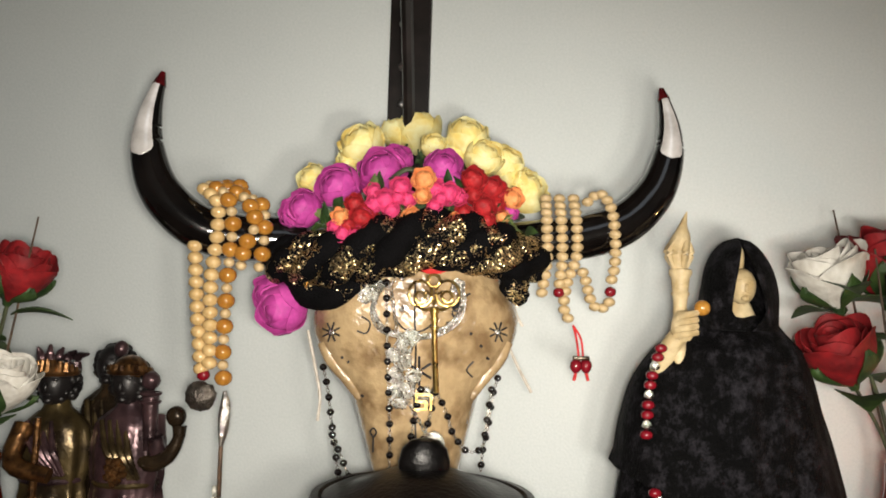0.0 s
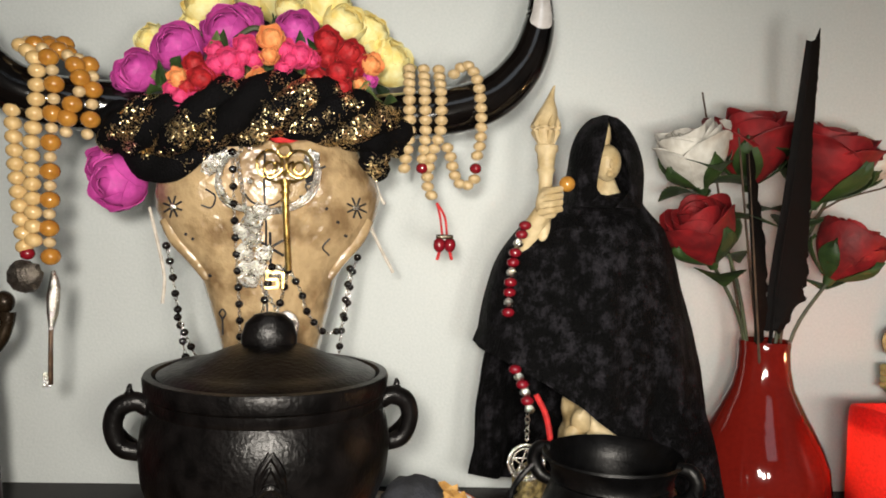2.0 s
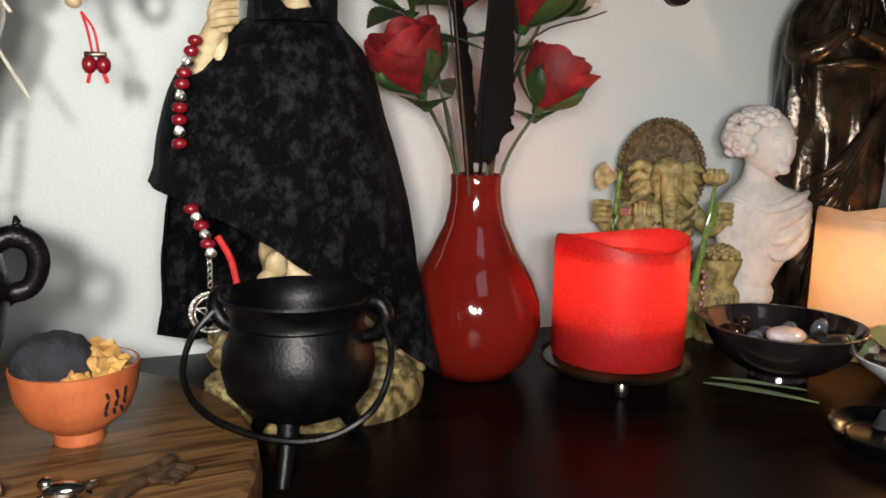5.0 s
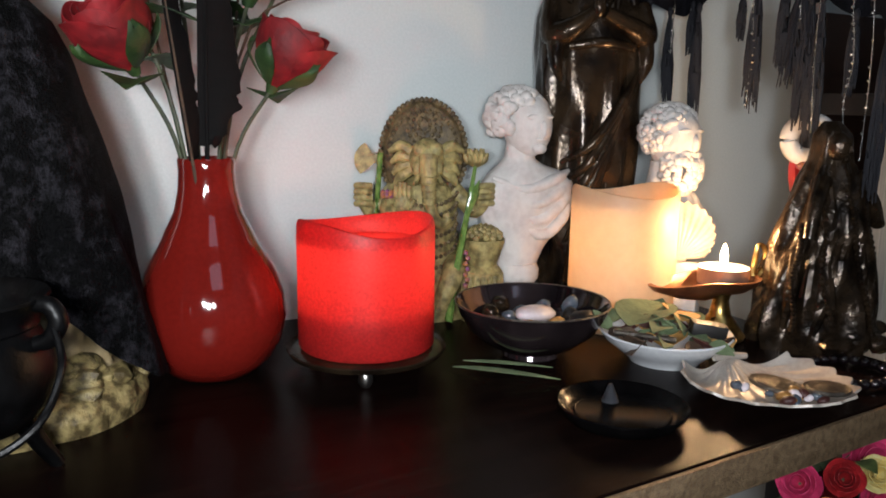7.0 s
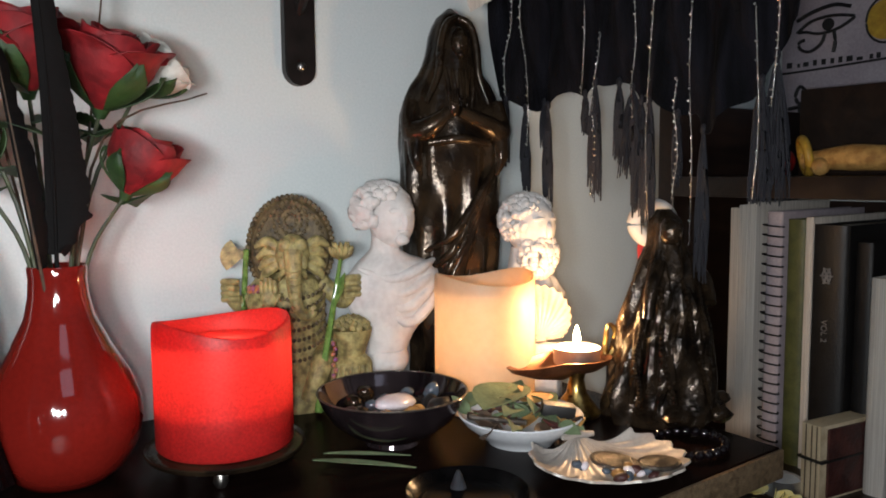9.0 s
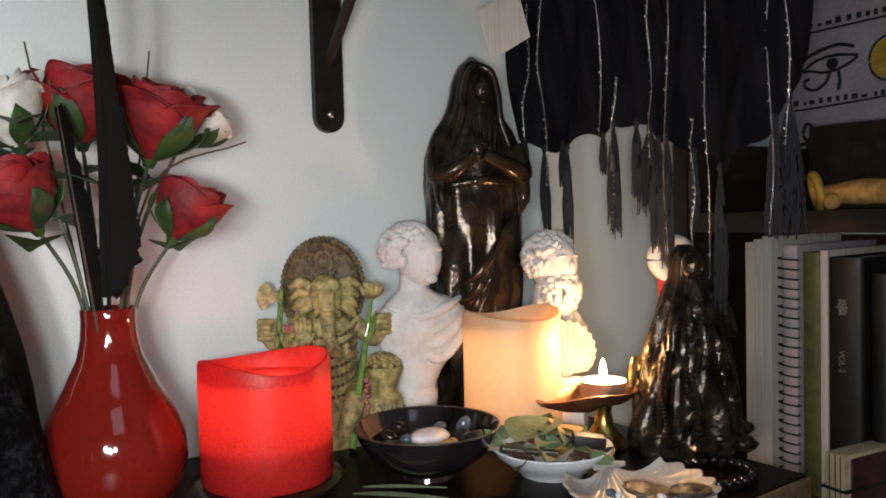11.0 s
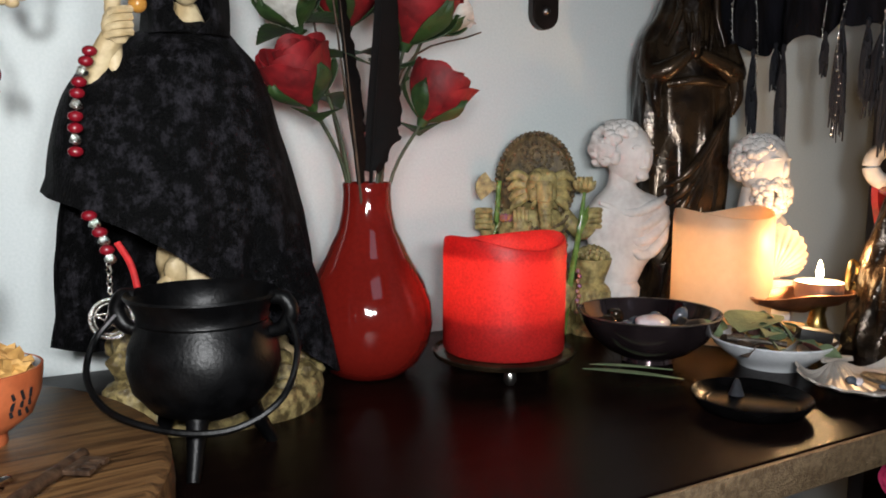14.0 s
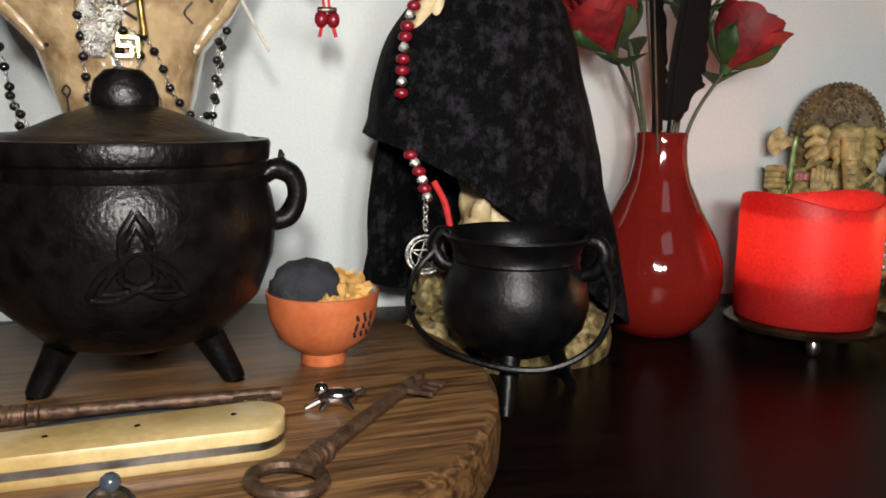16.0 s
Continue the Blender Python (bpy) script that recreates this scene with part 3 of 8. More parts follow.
def wall_bracket(x, z0, w, strut, label):
    t = thing("shelf_bracket", pose(x, WALL_Y, z0), label, "bracket", "brackets of the wall shelf")
    bm = bmesh.new()
    prof = [(-w / 2, 0.60 - z0), (-w / 2, w / 2)]
    prof += [(w / 2 * math.cos(a), w / 2 + w / 2 * math.sin(a)) for a in [math.pi + math.pi * i / 12 for i in range(13)]][1:-1]
    prof += [(w / 2, w / 2), (w / 2, 0.60 - z0)]
    a = [bm.verts.new((px_, -0.0005, pz)) for px_, pz in prof]
    b = [bm.verts.new((px_, -0.010, pz)) for px_, pz in prof]
    bm.faces.new(a)
    bm.faces.new(b[::-1])
    for i in range(len(a)):
        j = (i + 1) % len(a)
        bm.faces.new((a[j], a[i], b[i], b[j]))
    bmesh.ops.recalc_face_normals(bm, faces=bm.faces)
    bmesh.ops.bevel(bm, geom=[e for e in bm.edges if abs(e.verts[0].co.y - e.verts[1].co.y) < 1e-6 and e.verts[0].co.y < -0.005], offset=0.0012, segments=2, affect="EDGES")
    part("back_plate", bm, BRACKET, t)
    part("strut", tube(strut, 0.0060, 8, flat=0.9), BRACKET, t)
    part("arm", box(w * 0.8, 0.2, 0.012, 0.002), BRACKET, t, at=pose(0, -0.102, 0.594 - z0))
    for z in (w / 2 + 0.002, 0.15, 0.185, 0.225):
        part("screw", lathe([(0.0, -0.0022), (0.0025, -0.002), (0.0042, -0.0005), (0.0044, 0.0008)], 14), STEEL, t, "steel screw head", at=pose(0.0 if z < 0.1 else -0.006, -0.0106, z, -90, 0, 0))
    return t


wall_bracket(-0.012, 0.292, 0.038, [(0.004, -0.008, 0.052), (0.006, -0.062, 0.16), (0.006, -0.118, 0.27), (0.004, -0.135, 0.306)], "dark brown metal shelf bracket screwed to the wall")
wall_bracket(0.618, 0.296, 0.031, [(0, -0.004, 0.066), (0, -0.10, 0.165), (0, -0.195, 0.298)], "dark brown metal shelf bracket with a screw at its foot")
sh = part("wall_shelf", box(1.28, 0.225, 0.018, 0.002), CASEM, at=pose(0.20, 0.695, 0.6095))
tagged(sh, "dark wooden wall shelf on metal brackets", "shelf")


# ---- round board and what stands on it ----
def round_board():
    R = 0.170
    bm = lathe([(0, 0), (R - 0.004, 0), (R, 0.003), (R + 0.0005, 0.016), (R - 0.001, 0.027), (R - 0.005, 0.030), (0, 0.030)], 96)
    ob = part("serving_board", bm, BOARDM, at=pose(0.042, 0.550, 0.0005, 0, 0, 8))
    return tagged(ob, "round brown grained wooden board lying on the table", "board")


round_board()
BZ = 0.0305


def knot(parent, centre_y, z, s):
    """Raised three-cornered interlaced knot on a curved pot front."""
    bm = bmesh.new()
    tip = [Vector((s * math.cos(radians(a)), s * math.sin(radians(a)))) for a in (90, 210, 330)]
    turn = lambda v, a: Vector((v.x * math.cos(a) - v.y * math.sin(a), v.x * math.sin(a) + v.y * math.cos(a)))

    def band(pts, r):
        tube([(p.x, centre_y(p.x, z + p.y) - 0.0004, z + p.y) for p in pts], r, 7, bm, k=4)
    for i in range(3):
        j, k = (i + 1) % 3, (i + 2) % 3
        # arc from tip to tip, swinging past the middle on the side of the third
        for f, r in ((1.0, 0.0020), (0.80, 0.0015)):
            band([tip[i] * f, turn(tip[i], -0.36 * f) * 0.66 * f, turn(tip[i], -0.95) * 0.34, tip[k] * 0.34, turn(tip[j], 0.95) * 0.34, turn(tip[j], 0.36 * f) * 0.66 * f, tip[j] * f], r)
            band([tip[i] * f, turn(tip[i], 0.34 * f) * 0.70 * f, turn(tip[i], 0.80) * 0.40], r)
            band([tip[i] * f, turn(tip[i], -0.34 * f) * 0.70 * f, turn(tip[i], -0.80) * 0.40], r)
    part("knot_relief", bm, IRON, parent, "raised three-pointed knot ornament")


def big_cauldron():
    t = thing("cauldron", Matrix.Translation((0.035, 0.556, BZ)) @ Matrix.Rotation(radians(11), 4, "Z") @ Matrix.Diagonal((0.885, 0.885, 0.97, 1)), "large black cast-iron lidded cauldron with a knot relief, on the board", "cauldron")
    prof = [(0, 0.020), (0.025, 0.021), (0.048, 0.029), (0.066, 0.046), (0.0745, 0.066), (0.0765, 0.084), (0.074, 0.098), (0.0705, 0.106), (0.0718, 0.108), (0.0718, 0.1125), (0.0735, 0.114),
            (0.0745, 0.1215), (0.0735, 0.1235), (0.069, 0.1238), (0.066, 0.120), (0.066, 0.09), (0.05, 0.05), (0.0, 0.03)]
    part("pot", lathe(prof, 72), IRON, t)

    def front(X, Z):
        zs = [p[1] for p in prof[2:8]]
        rs = [p[0] for p in prof[2:8]]
        r = float(np.interp(Z, zs, rs))
        return -math.sqrt(max(1e-6, r * r - X * X)) - 0.0002
    knot(t, front, 0.071, 0.0245)
    lid = part("lid", lathe([(0.0655, 0.1205), (0.0665, 0.1228), (0.060, 0.1258), (0.054, 0.1258), (0.047, 0.1282), (0.032, 0.1340), (0.018, 0.1385), (0.0, 0.140), ], 64), IRON, t, "domed iron lid")
    part("knob", lathe([(0.0135, 0.134), (0.0168, 0.1365), (0.0172, 0.143), (0.0150, 0.1505), (0.0095, 0.1555), (0, 0.1572)], 32, m=Matrix.Diagonal((1.0, 0.55, 1, 1))), IRON, lid)
    for sx in (-1, 1):
        lug = part("handle_lug", tube([(sx * 0.070, 0, 0.1035), (sx * 0.078, 0, 0.1075), (sx * 0.0875, 0, 0.104), (sx * 0.0905, 0, 0.094), (sx * 0.086, 0, 0.0825), (sx * 0.074, 0, 0.079)], [0.0050, 0.0056, 0.0058, 0.0058, 0.0052, 0.0050], 12, side=(0, 1, 0)), IRON, t)
        part("lug_spur", tube([(sx * 0.080, 0, 0.106), (sx * 0.0815, 0, 0.113), (sx * 0.081, 0, 0.1175)], [0.004, 0.0028, 0.0008], 8), IRON, lug)
    part("bail", tube([(-0.090, 0.002, 0.098), (-0.086, 0.035, 0.078), (-0.058, 0.074, 0.052), (0, 0.090, 0.042), (0.058, 0.074, 0.052), (0.086, 0.035, 0.078), (0.090, 0.002, 0.098)], 0.0024, 8), IRON, t, "thin wire bail hanging behind")
    for a in (188, -18, 83):
        c, s = math.cos(radians(a)), math.sin(radians(a))
        part("leg", tube([(c * 0.034, s * 0.034, 0.032), (c * 0.042, s * 0.042, 0.018), (c * 0.051, s * 0.051, 0.003), (c * 0.052, s * 0.052, 0.0)], [0.010, 0.0078, 0.0062, 0.005], 12), IRON, t)
    return t


big_cauldron()


def small_cauldron():
    t = thing("cauldron", Matrix.Translation((0.238, 0.588, 0)) @ Matrix.Rotation(radians(-30), 4, "Z") @ Matrix.Diagonal((0.9, 0.9, 0.96, 1)), "small black open iron cauldron with a drooping wire handle", "cauldron")
    prof = [(0, 0.026), (0.02, 0.027), (0.034, 0.033), (0.0445, 0.045), (0.0475, 0.058), (0.046, 0.070), (0.0415, 0.080), (0.0400, 0.084), (0.0412, 0.0855), (0.0405, 0.088), (0.0425, 0.094), (0.0475, 0.0995), (0.0468, 0.101),
            (0.042, 0.0965), (0.037, 0.086), (0.042, 0.06), (0.03, 0.038), (0, 0.032)]
    part("pot", lathe(prof, 64), IRONM, t)
    for sx in (-1, 1):
        part("ear", tube([(sx * 0.043, 0, 0.098), (sx * 0.052, 0, 0.097), (sx * 0.056, 0, 0.089), (sx * 0.051, 0, 0.080), (sx * 0.043, 0, 0.077)], [0.0040, 0.0048, 0.0052, 0.0048, 0.0040], 12, side=(0, 1, 0)), IRONM, t)
    part("bail", tube([(-0.054, -0.002, 0.088), (-0.065, -0.014, 0.072), (-0.062, -0.030, 0.054), (-0.040, -0.046, 0.040), (0, -0.052, 0.032), (0.034, -0.046, 0.033), (0.058, -0.032, 0.047), (0.063, -0.014, 0.070), (0.054, -0.002, 0.088)], 0.0021, 8), IRONM, t, "thin wire handle hanging in front")
    for a in (-82, 38, 158):
        c, s = math.cos(radians(a)), math.sin(radians(a))
        part("leg", tube([(c * 0.026, s * 0.026, 0.036), (c * 0.034, s * 0.034, 0.018), (c * 0.045, s * 0.045, 0.0)], [0.0075, 0.0055, 0.004], 10), IRONM, t)
    return t


small_cauldron()


def tea_bowl():
    t = thing("tea_bowl", pose(0.126, 0.574, BZ), "small orange terracotta cup holding charcoal and ochre root", "bowl")
    prof = [(0, 0.0), (0.0118, 0.0), (0.0122, 0.001), (0.0118, 0.006), (0.016, 0.0085), (0.024, 0.015), (0.0285, 0.026), (0.0298, 0.036), (0.0300, 0.0395), (0.0290, 0.0398), (0.0282, 0.036), (0.026, 0.025), (0.02, 0.014), (0, 0.011)]
    part("cup", lathe(prof, 56), TERRA, t)
    part("lining", lathe([(0, 0.0115), (0.0198, 0.0145), (0.0257, 0.0252), (0.0279, 0.036), (0.0287, 0.0394)], 56), GLAZE, t, "white glazed inside")
    bm = bmesh.new()
    rnd = random.Random(4)
    for k in range(9):
        a = radians(-56 + (k % 3) * 10)
        z = 0.020 + (k // 3) * 0.0045
        r = float(np.interp(z, [0.015, 0.026, 0.036], [0.024, 0.0285, 0.0298])) + 0.0003
        d = rnd.uniform(-0.4, 0.4)
        box(0.0015, 0.0006, 0.0042 * rnd.uniform(0.7, 1.2), 0, (0, 0, 0), bm)
        bm.verts.ensure_lookup_table()
        vs = bm.verts[:]
        bmesh.ops.transform(bm, matrix=Matrix.Translation((r * math.cos(a), r * math.sin(a), z)) @ Matrix.Rotation(a + math.pi / 2, 4, "Z") @ Matrix.Rotation(d, 4, "Y"), verts=vs[-8:])
    part("brush_marks", bm, INK, t, "dark brushed strokes", smooth=False)
    tagged(part("charcoal_ball", ball(0.0175, sub=4, squash=(1.08, 0.95, 0.95), rough=0.12, freq=200), CHARCOAL, at=pose(0.117, 0.570, BZ + 0.0405)), "round dark grey charcoal lump in the cup", "charcoal")
    for i, (x, y, z, r) in enumerate(((0.142, 0.566, 0.040, 0.0085), (0.137, 0.583, 0.038, 0.009), (0.128, 0.556, 0.034, 0.007))):
        tagged(part("root_piece", ball(r, sub=3, squash=(1.1, 0.8, 0.9), rough=0.9, freq=260), OCHRE, at=pose(x, y, BZ + z, 20 * i, 35, 50 * i)), "crumpled ochre dried root in the cup", "root", "roots in the cup")
    return t


tea_bowl()


# ---- vases and roses ----
def vase(x, y, label):
    prof = [(0, 0.0), (0.026, 0.0), (0.030, 0.0015), (0.0395, 0.010), (0.0480, 0.024), (0.0513, 0.041), (0.0497, 0.057), (0.0440, 0.073), (0.0360, 0.088), (0.0282, 0.102), (0.0225, 0.116), (0.0195, 0.130), (0.0186, 0.143), (0.0192, 0.1500), (0.0185, 0.1515),
            (0.0168, 0.1500), (0.0162, 0.140), (0.018, 0.125), (0.030, 0.1), (0.046, 0.06), (0.03, 0.015), (0, 0.006)]
    return tagged(part("vase", lathe(prof, 72), VASEM, at=pose(x, y, 0)), label, "vase", "red vases")


VX, VY = 0.3855, 0.704
vase(VX, VY, "glossy red bottle vase holding roses and a feather")


def neck_at(p, lean, size):
    return Vector(p) - Vector(lean).normalized() * 0.023 * size


def rose_stem(base, tip, lean, mat, size, label, seed, open_=1.0, leaves=2):
    """Cut rose: bent stem, head with sepals, leaves."""
    lean = (lean[0], lean[1] * 0.45, lean[2])
    t = thing("rose", Matrix.Translation(base), label, "rose", "roses in the vase")
    b, p = Vector(base), Vector(tip)
    mid = b.lerp(neck_at(p, lean, size), 0.55) + Vector(((b.x - p.x) * 0.16, (b.y - p.y) * 0.1, 0.004))
    d = Vector(lean).normalized()
    neck = p - d * 0.023 * size
    part("stem", tube([b, mid, neck], [0.0017, 0.0015, 0.0014], 7), STEM, t, world_made=True)
    hd = aim(p - d * 0.022 * size, d, seed)
    heart, outer, green = rose_parts(seed % 5, open_, mat)
    bl = head(t, "bloom", heart, hd, size)
    for me in outer:
        hang(new("petal", me), bl)
    for me in green:
        hang(new("sepal", me), bl)
    part("calyx", lathe([(0, -0.006), (0.0028, -0.0055), (0.0045, -0.001), (0.0072, 0.004), (0.0060, 0.006)], 14, m=hd @ Matrix.Diagonal((size, size, size, 1))), LEAF, t, world_made=True)
    for k in range(leaves):
        q = b.lerp(p, 0.72 + 0.1 * k) + Vector((0, 0, 0.004))
        m = aim(q, (0, 0, 1)) @ Matrix.Rotation(seed + 2.6 * k, 4, "Z") @ Matrix.Rotation(radians(20), 4, "X")
        part("leaf", leaf_bm(0.040 * size, 0.0150 * size, 0.45, m=m, teeth=1), LEAF, t, "dark serrated leaf", world_made=True)
    return t


def in_vase(dx, dy):
    return (VX + dx, VY + dy, 0.10)


rose_stem(in_vase(-0.006, 0.0), (0.326, 0.706, 0.290), (-0.30, -0.35, 0.85), PETALWHITE, 1.12, "white fabric rose with dark leaves in the red vase", 1, 0.5, 3)
rose_stem(in_vase(-0.002, 0.004), (0.375, 0.716, 0.300), (-0.05, -0.45, 0.9), PETALRED, 1.30, "large red fabric rose in the red vase", 2, 0.8, 3)
rose_stem(in_vase(0.004, 0.0), (0.424, 0.696, 0.288), (0.15, -0.50, 0.85), PETALRED, 1.35, "large red fabric rose opening beside the feather", 3, 0.8, 1)
rose_stem(in_vase(0.006, 0.006), (0.464, 0.728, 0.290), (0.60, -0.25, 0.7), PETALWHITE, 0.95, "small white fabric rose in the red vase", 5, 0.6, 1)
rose_stem(in_vase(-0.008, -0.003), (0.331, 0.698, 0.232), (-0.40, -0.50, 0.80), PETALRED, 1.12, "red fabric rosebud leaning out of the vase", 6, 0.2, 2)
rose_stem(in_vase(0.008, -0.002), (0.443, 0.697, 0.222), (0.40, -0.30, 0.85), PETALRED, 1.10, "red fabric rosebud with pointed leaves", 9, 0.2, 1)


def feather():
    t = thing("feather", pose(VX, VY, 0.1), "long black feather standing among the roses", "feather")
    q = [(0.384, 0.698, 0.105), (0.3835, 0.690, 0.160), (0.383, 0.682, 0.208), (0.380, 0.664, 0.256), (0.374, 0.641, 0.311), (0.367, 0.618, 0.358)]
    part("quill", tube(q, [0.0016, 0.0015, 0.0013, 0.001, 0.0007, 0.0003], 6), FEATHER, t, world_made=True)
    rnd = random.Random(52)
    line = smooth_path(q, 22)
    n = len(line)
    grid = []
    for i, p in enumerate(line):
        u = i / (n - 1)
        if u < 0.20:
            continue
        wl = 0.0035 + 0.003 * (1 - u)
        wr = float(np.interp(u, [0.20, 0.26, 0.36, 0.55, 0.75, 0.93, 1.0], [0.006, 0.019, 0.023, 0.016, 0.009, 0.006, 0.004])) * rnd.uniform(0.93, 1.03)
        if u < 0.34:
            wr *= rnd.uniform(0.70, 1.1)
        grid.append([p + Vector((-wl, 0.001, 0.001)), p + Vector((-wl * 0.5, 0, 0)), p, p + Vector((wr * 0.5, -0.004 * (1 - u), 0.001)), p + Vector((wr, -0.002, -0.004 + 0.012 * u))])
    part("vane", sheet(grid, 0.0006), FEATHER, t, world_made=True)
    t2 = thing("feather", pose(VX - 0.012, VY - 0.012, 0.1), "shorter ragged black feather beside the long one", "feather")
    q2 = [(VX - 0.006, VY - 0.012, 0.105), (VX - 0.018, VY - 0.020, 0.19), (VX - 0.032, VY - 0.03, 0.29)]
    part("quill", tube(q2, [0.0012, 0.0010, 0.0004], 6), TWIG, t2, world_made=True)
    line = smooth_path(q2, 20)
    grid = []
    for i, p in enumerate(line):
        u = i / (len(line) - 1)
        if u > 0.25:
            w = float(np.interp(u, [0.25, 0.4, 0.7, 1], [0.004, 0.011, 0.010, 0.004])) * rnd.uniform(0.75, 1.1)
            grid.append([p + Vector((-0.002, 0, 0)), p, p + Vector((w * 0.6, 0.002, 0.001)), p + Vector((w, 0.003, 0.003))])
    part("vane", sheet(grid, 0.0006), FEATHER, t2, world_made=True)


feather()
for i, (dx, dy, x, y, z) in enumerate(((0.003, 0.003, 0.430, 0.735, 0.345), (-0.003, 0.004, 0.345, 0.745, 0.345), (0.006, -0.002, 0.505, 0.735, 0.277), (0.0, -0.006, 0.352, 0.69, 0.31))):
    b = Vector(in_vase(dx, dy))
    tagged(part("twig", tube([b, b.lerp(Vector((x, y, z)), 0.5) + (Vector((-0.026, 0, 0.050)) if i == 2 else Vector((0.003 * (-1) ** i, 0, 0.01))), (x, y, z)], [0.0011, 0.001, 0.0007], 6), TWIG), "thin dry brown twig in the red vase", "twig", "twigs in the vase")


# ---- red candle ----
def candle(x, y, z, r, h, dip, mat, label, seed, block_rise=0.80):
    """Hollow wax pillar with a wavy rim and a recessed top."""
    t = thing("pillar_candle", pose(x, y, z), label, "candle", "lit wax candles")
    n = 72
    rnd = random.Random(seed)
    p1, p2 = rnd.uniform(0, 6), rnd.uniform(0, 6)

    def edge(a):
        return 0.0042 * math.sin(2 * a + p1) + 0.0007 * math.sin(3 * a + p2)
    rings = []
    for rr, zz, k in ((r * 0.97, 0.0, 0), (r, 0.002, 0), (r * 1.003, h * 0.3, 0), (r, h * 0.6, 0), (r * 1.002, h * 0.85, 0.5), (r * 0.995, h - 0.004, 1), (r * 0.975, h - 0.0006, 1), (r * 0.945, h, 1), (r * 0.915, h - 0.0022, 1), (r * 0.89, h - dip * 0.55, 0.5), (r * 0.84, h - dip, 0.1), (r * 0.5, h - dip - 0.001, 0), (r * 0.05, h - dip - 0.001, 0)):
        rings.append([Vector((rr * math.cos(2 * math.pi * i / n), rr * math.sin(2 * math.pi * i / n), zz + k * edge(2 * math.pi * i / n))) for i in range(n)])
    part("wax", loft(rings), mat, t)
    # unseen cone, added to block the inner lamp and darken the lower wax
    part("glow_block", lathe([(0, 0.0015), (r * 0.93, 0.0015), (r * 0.93, h * block_rise * 0.34), (r * 0.82, h * block_rise * 0.50), (r * 0.52, h * block_rise * 0.62), (r * 0.25, h * block_rise * 0.67), (0, h * block_rise * 0.68)], 40), GLAZE, t, "unseen cone added inside the candle to block its glow")
    return t


RX, RY = 0.4845, 0.660
candle(RX, RY, 0.0185, 0.0487, 0.089, 0.014, REDWAX, "thick lit red wax candle on a dark metal plate", 3)


def candle_plate():
    t = thing("candle_plate", pose(RX, RY, 0), "round dark metal candle plate on ball feet", "plate")
    part("plate", lathe([(0, 0.0120), (0.050, 0.0120), (0.0555, 0.0135), (0.0575, 0.0170), (0.0568, 0.0178), (0.0545, 0.0160), (0.050, 0.0175), (0, 0.0180)], 64), BRONZE, t)
    for a in (-115, 5, 125):
        part("foot", lathe([(0, 0), (0.003, 0.0008), (0.0052, 0.0045), (0.0045, 0.009), (0.003, 0.0125), (0, 0.0128)], 16), STEEL, t, "small round metal foot", at=pose(0.043 * math.cos(radians(a)), 0.043 * math.sin(radians(a)), 0))
    return t


candle_plate()


# ---- statue helpers ----
def merged(name, pieces, mats, m, label, category, group=""):
    """One mesh from several forms, each with its own finish."""
    bm = bmesh.new()
    for b, k in pieces:
        me = bpy.data.meshes.new("tmp")
        b.to_mesh(me)
        b.free()
        n = len(bm.faces)
        bm.from_mesh(me)
        bm.faces.ensure_lookup_table()
        for f in bm.faces[n:]:
            f.material_index = k
        bpy.data.meshes.remove(me)
    ob = part(name, bm, mats[0], at=m)
    for x in mats[1:]:
        ob.data.materials.append(x)
    return tagged(ob, label, category, group)


def robe(spec, folds=9, amp=0.06, n=72, seed=0.0, drift=6.0, bm=None):
    """Draped body: spec rows of (z, cx, cy, rx, ry, fold strength)."""
    rows = []
    zs = [s[0] for s in spec]
    steps = 40
    for i in range(steps + 1):
        z = zs[0] + (zs[-1] - zs[0]) * i / steps
        cx, cy, rx, ry, fa = [float(np.interp(z, zs, [s[k] for s in spec])) for k in range(1, 6)]
        rr = []
        for j in range(n):
            a = 2 * math.pi * j / n
            w = math.sin(folds * a + drift * z * 20 + seed) + 0.6 * math.sin((folds + 4) * a - drift * z * 33 + 2 * seed)
            k = 1 + amp * fa * w + 0.02 * noise.noise(Vector((math.cos(a) * 2, math.sin(a) * 2, z * 60 + seed)))
            rr.append(Vector((cx + rx * k * math.cos(a), cy + ry * k * math.sin(a), z)))
        rows.append(rr)
    return loft(rows, bm)


def curls(centre, r, count, size, seed, bm=None, zmin=-0.2, front_clear=True):
    bm = bm or bmesh.new()
    rnd = random.Random(seed)
    for _ in range(count):
        d = Vector((rnd.gauss(0, 1), rnd.gauss(0, 1), rnd.gauss(0, 1))).normalized()
        if d.z < zmin or (front_clear and d.y < -0.68 and d.z < 0.32):
            continue
        ball(size * rnd.uniform(0.7, 1.2), Vector(centre) + Vector((d.x * r[0], d.y * r[1], d.z * r[2])), bm, 2, (1, 1, 1), 0.25, 300)
    return bm


def face_bm(c, s, bm=None):
    """Plain head shape with brow, nose and chin."""
    bm = bm or bmesh.new()
    c = Vector(c)
    ball(s, c, bm, 3, (0.80, 0.92, 1.08))
    ball(s * 0.17, c + Vector((0, -0.90 * s, -0.10 * s)), bm, 2, (0.7, 1, 1.7))
    ball(s * 0.30, c + Vector((0, -0.72 * s, 0.30 * s)), bm, 2, (1.8, 0.5, 0.45))
    ball(s * 0.24, c + Vector((0, -0.72 * s, -0.72 * s)), bm, 2, (1.1, 0.9, 0.8))
    ball(s * 0.16, c + Vector((0, -0.82 * s, -0.42 * s)), bm, 2, (1.5, 0.7, 0.5))
    return bm


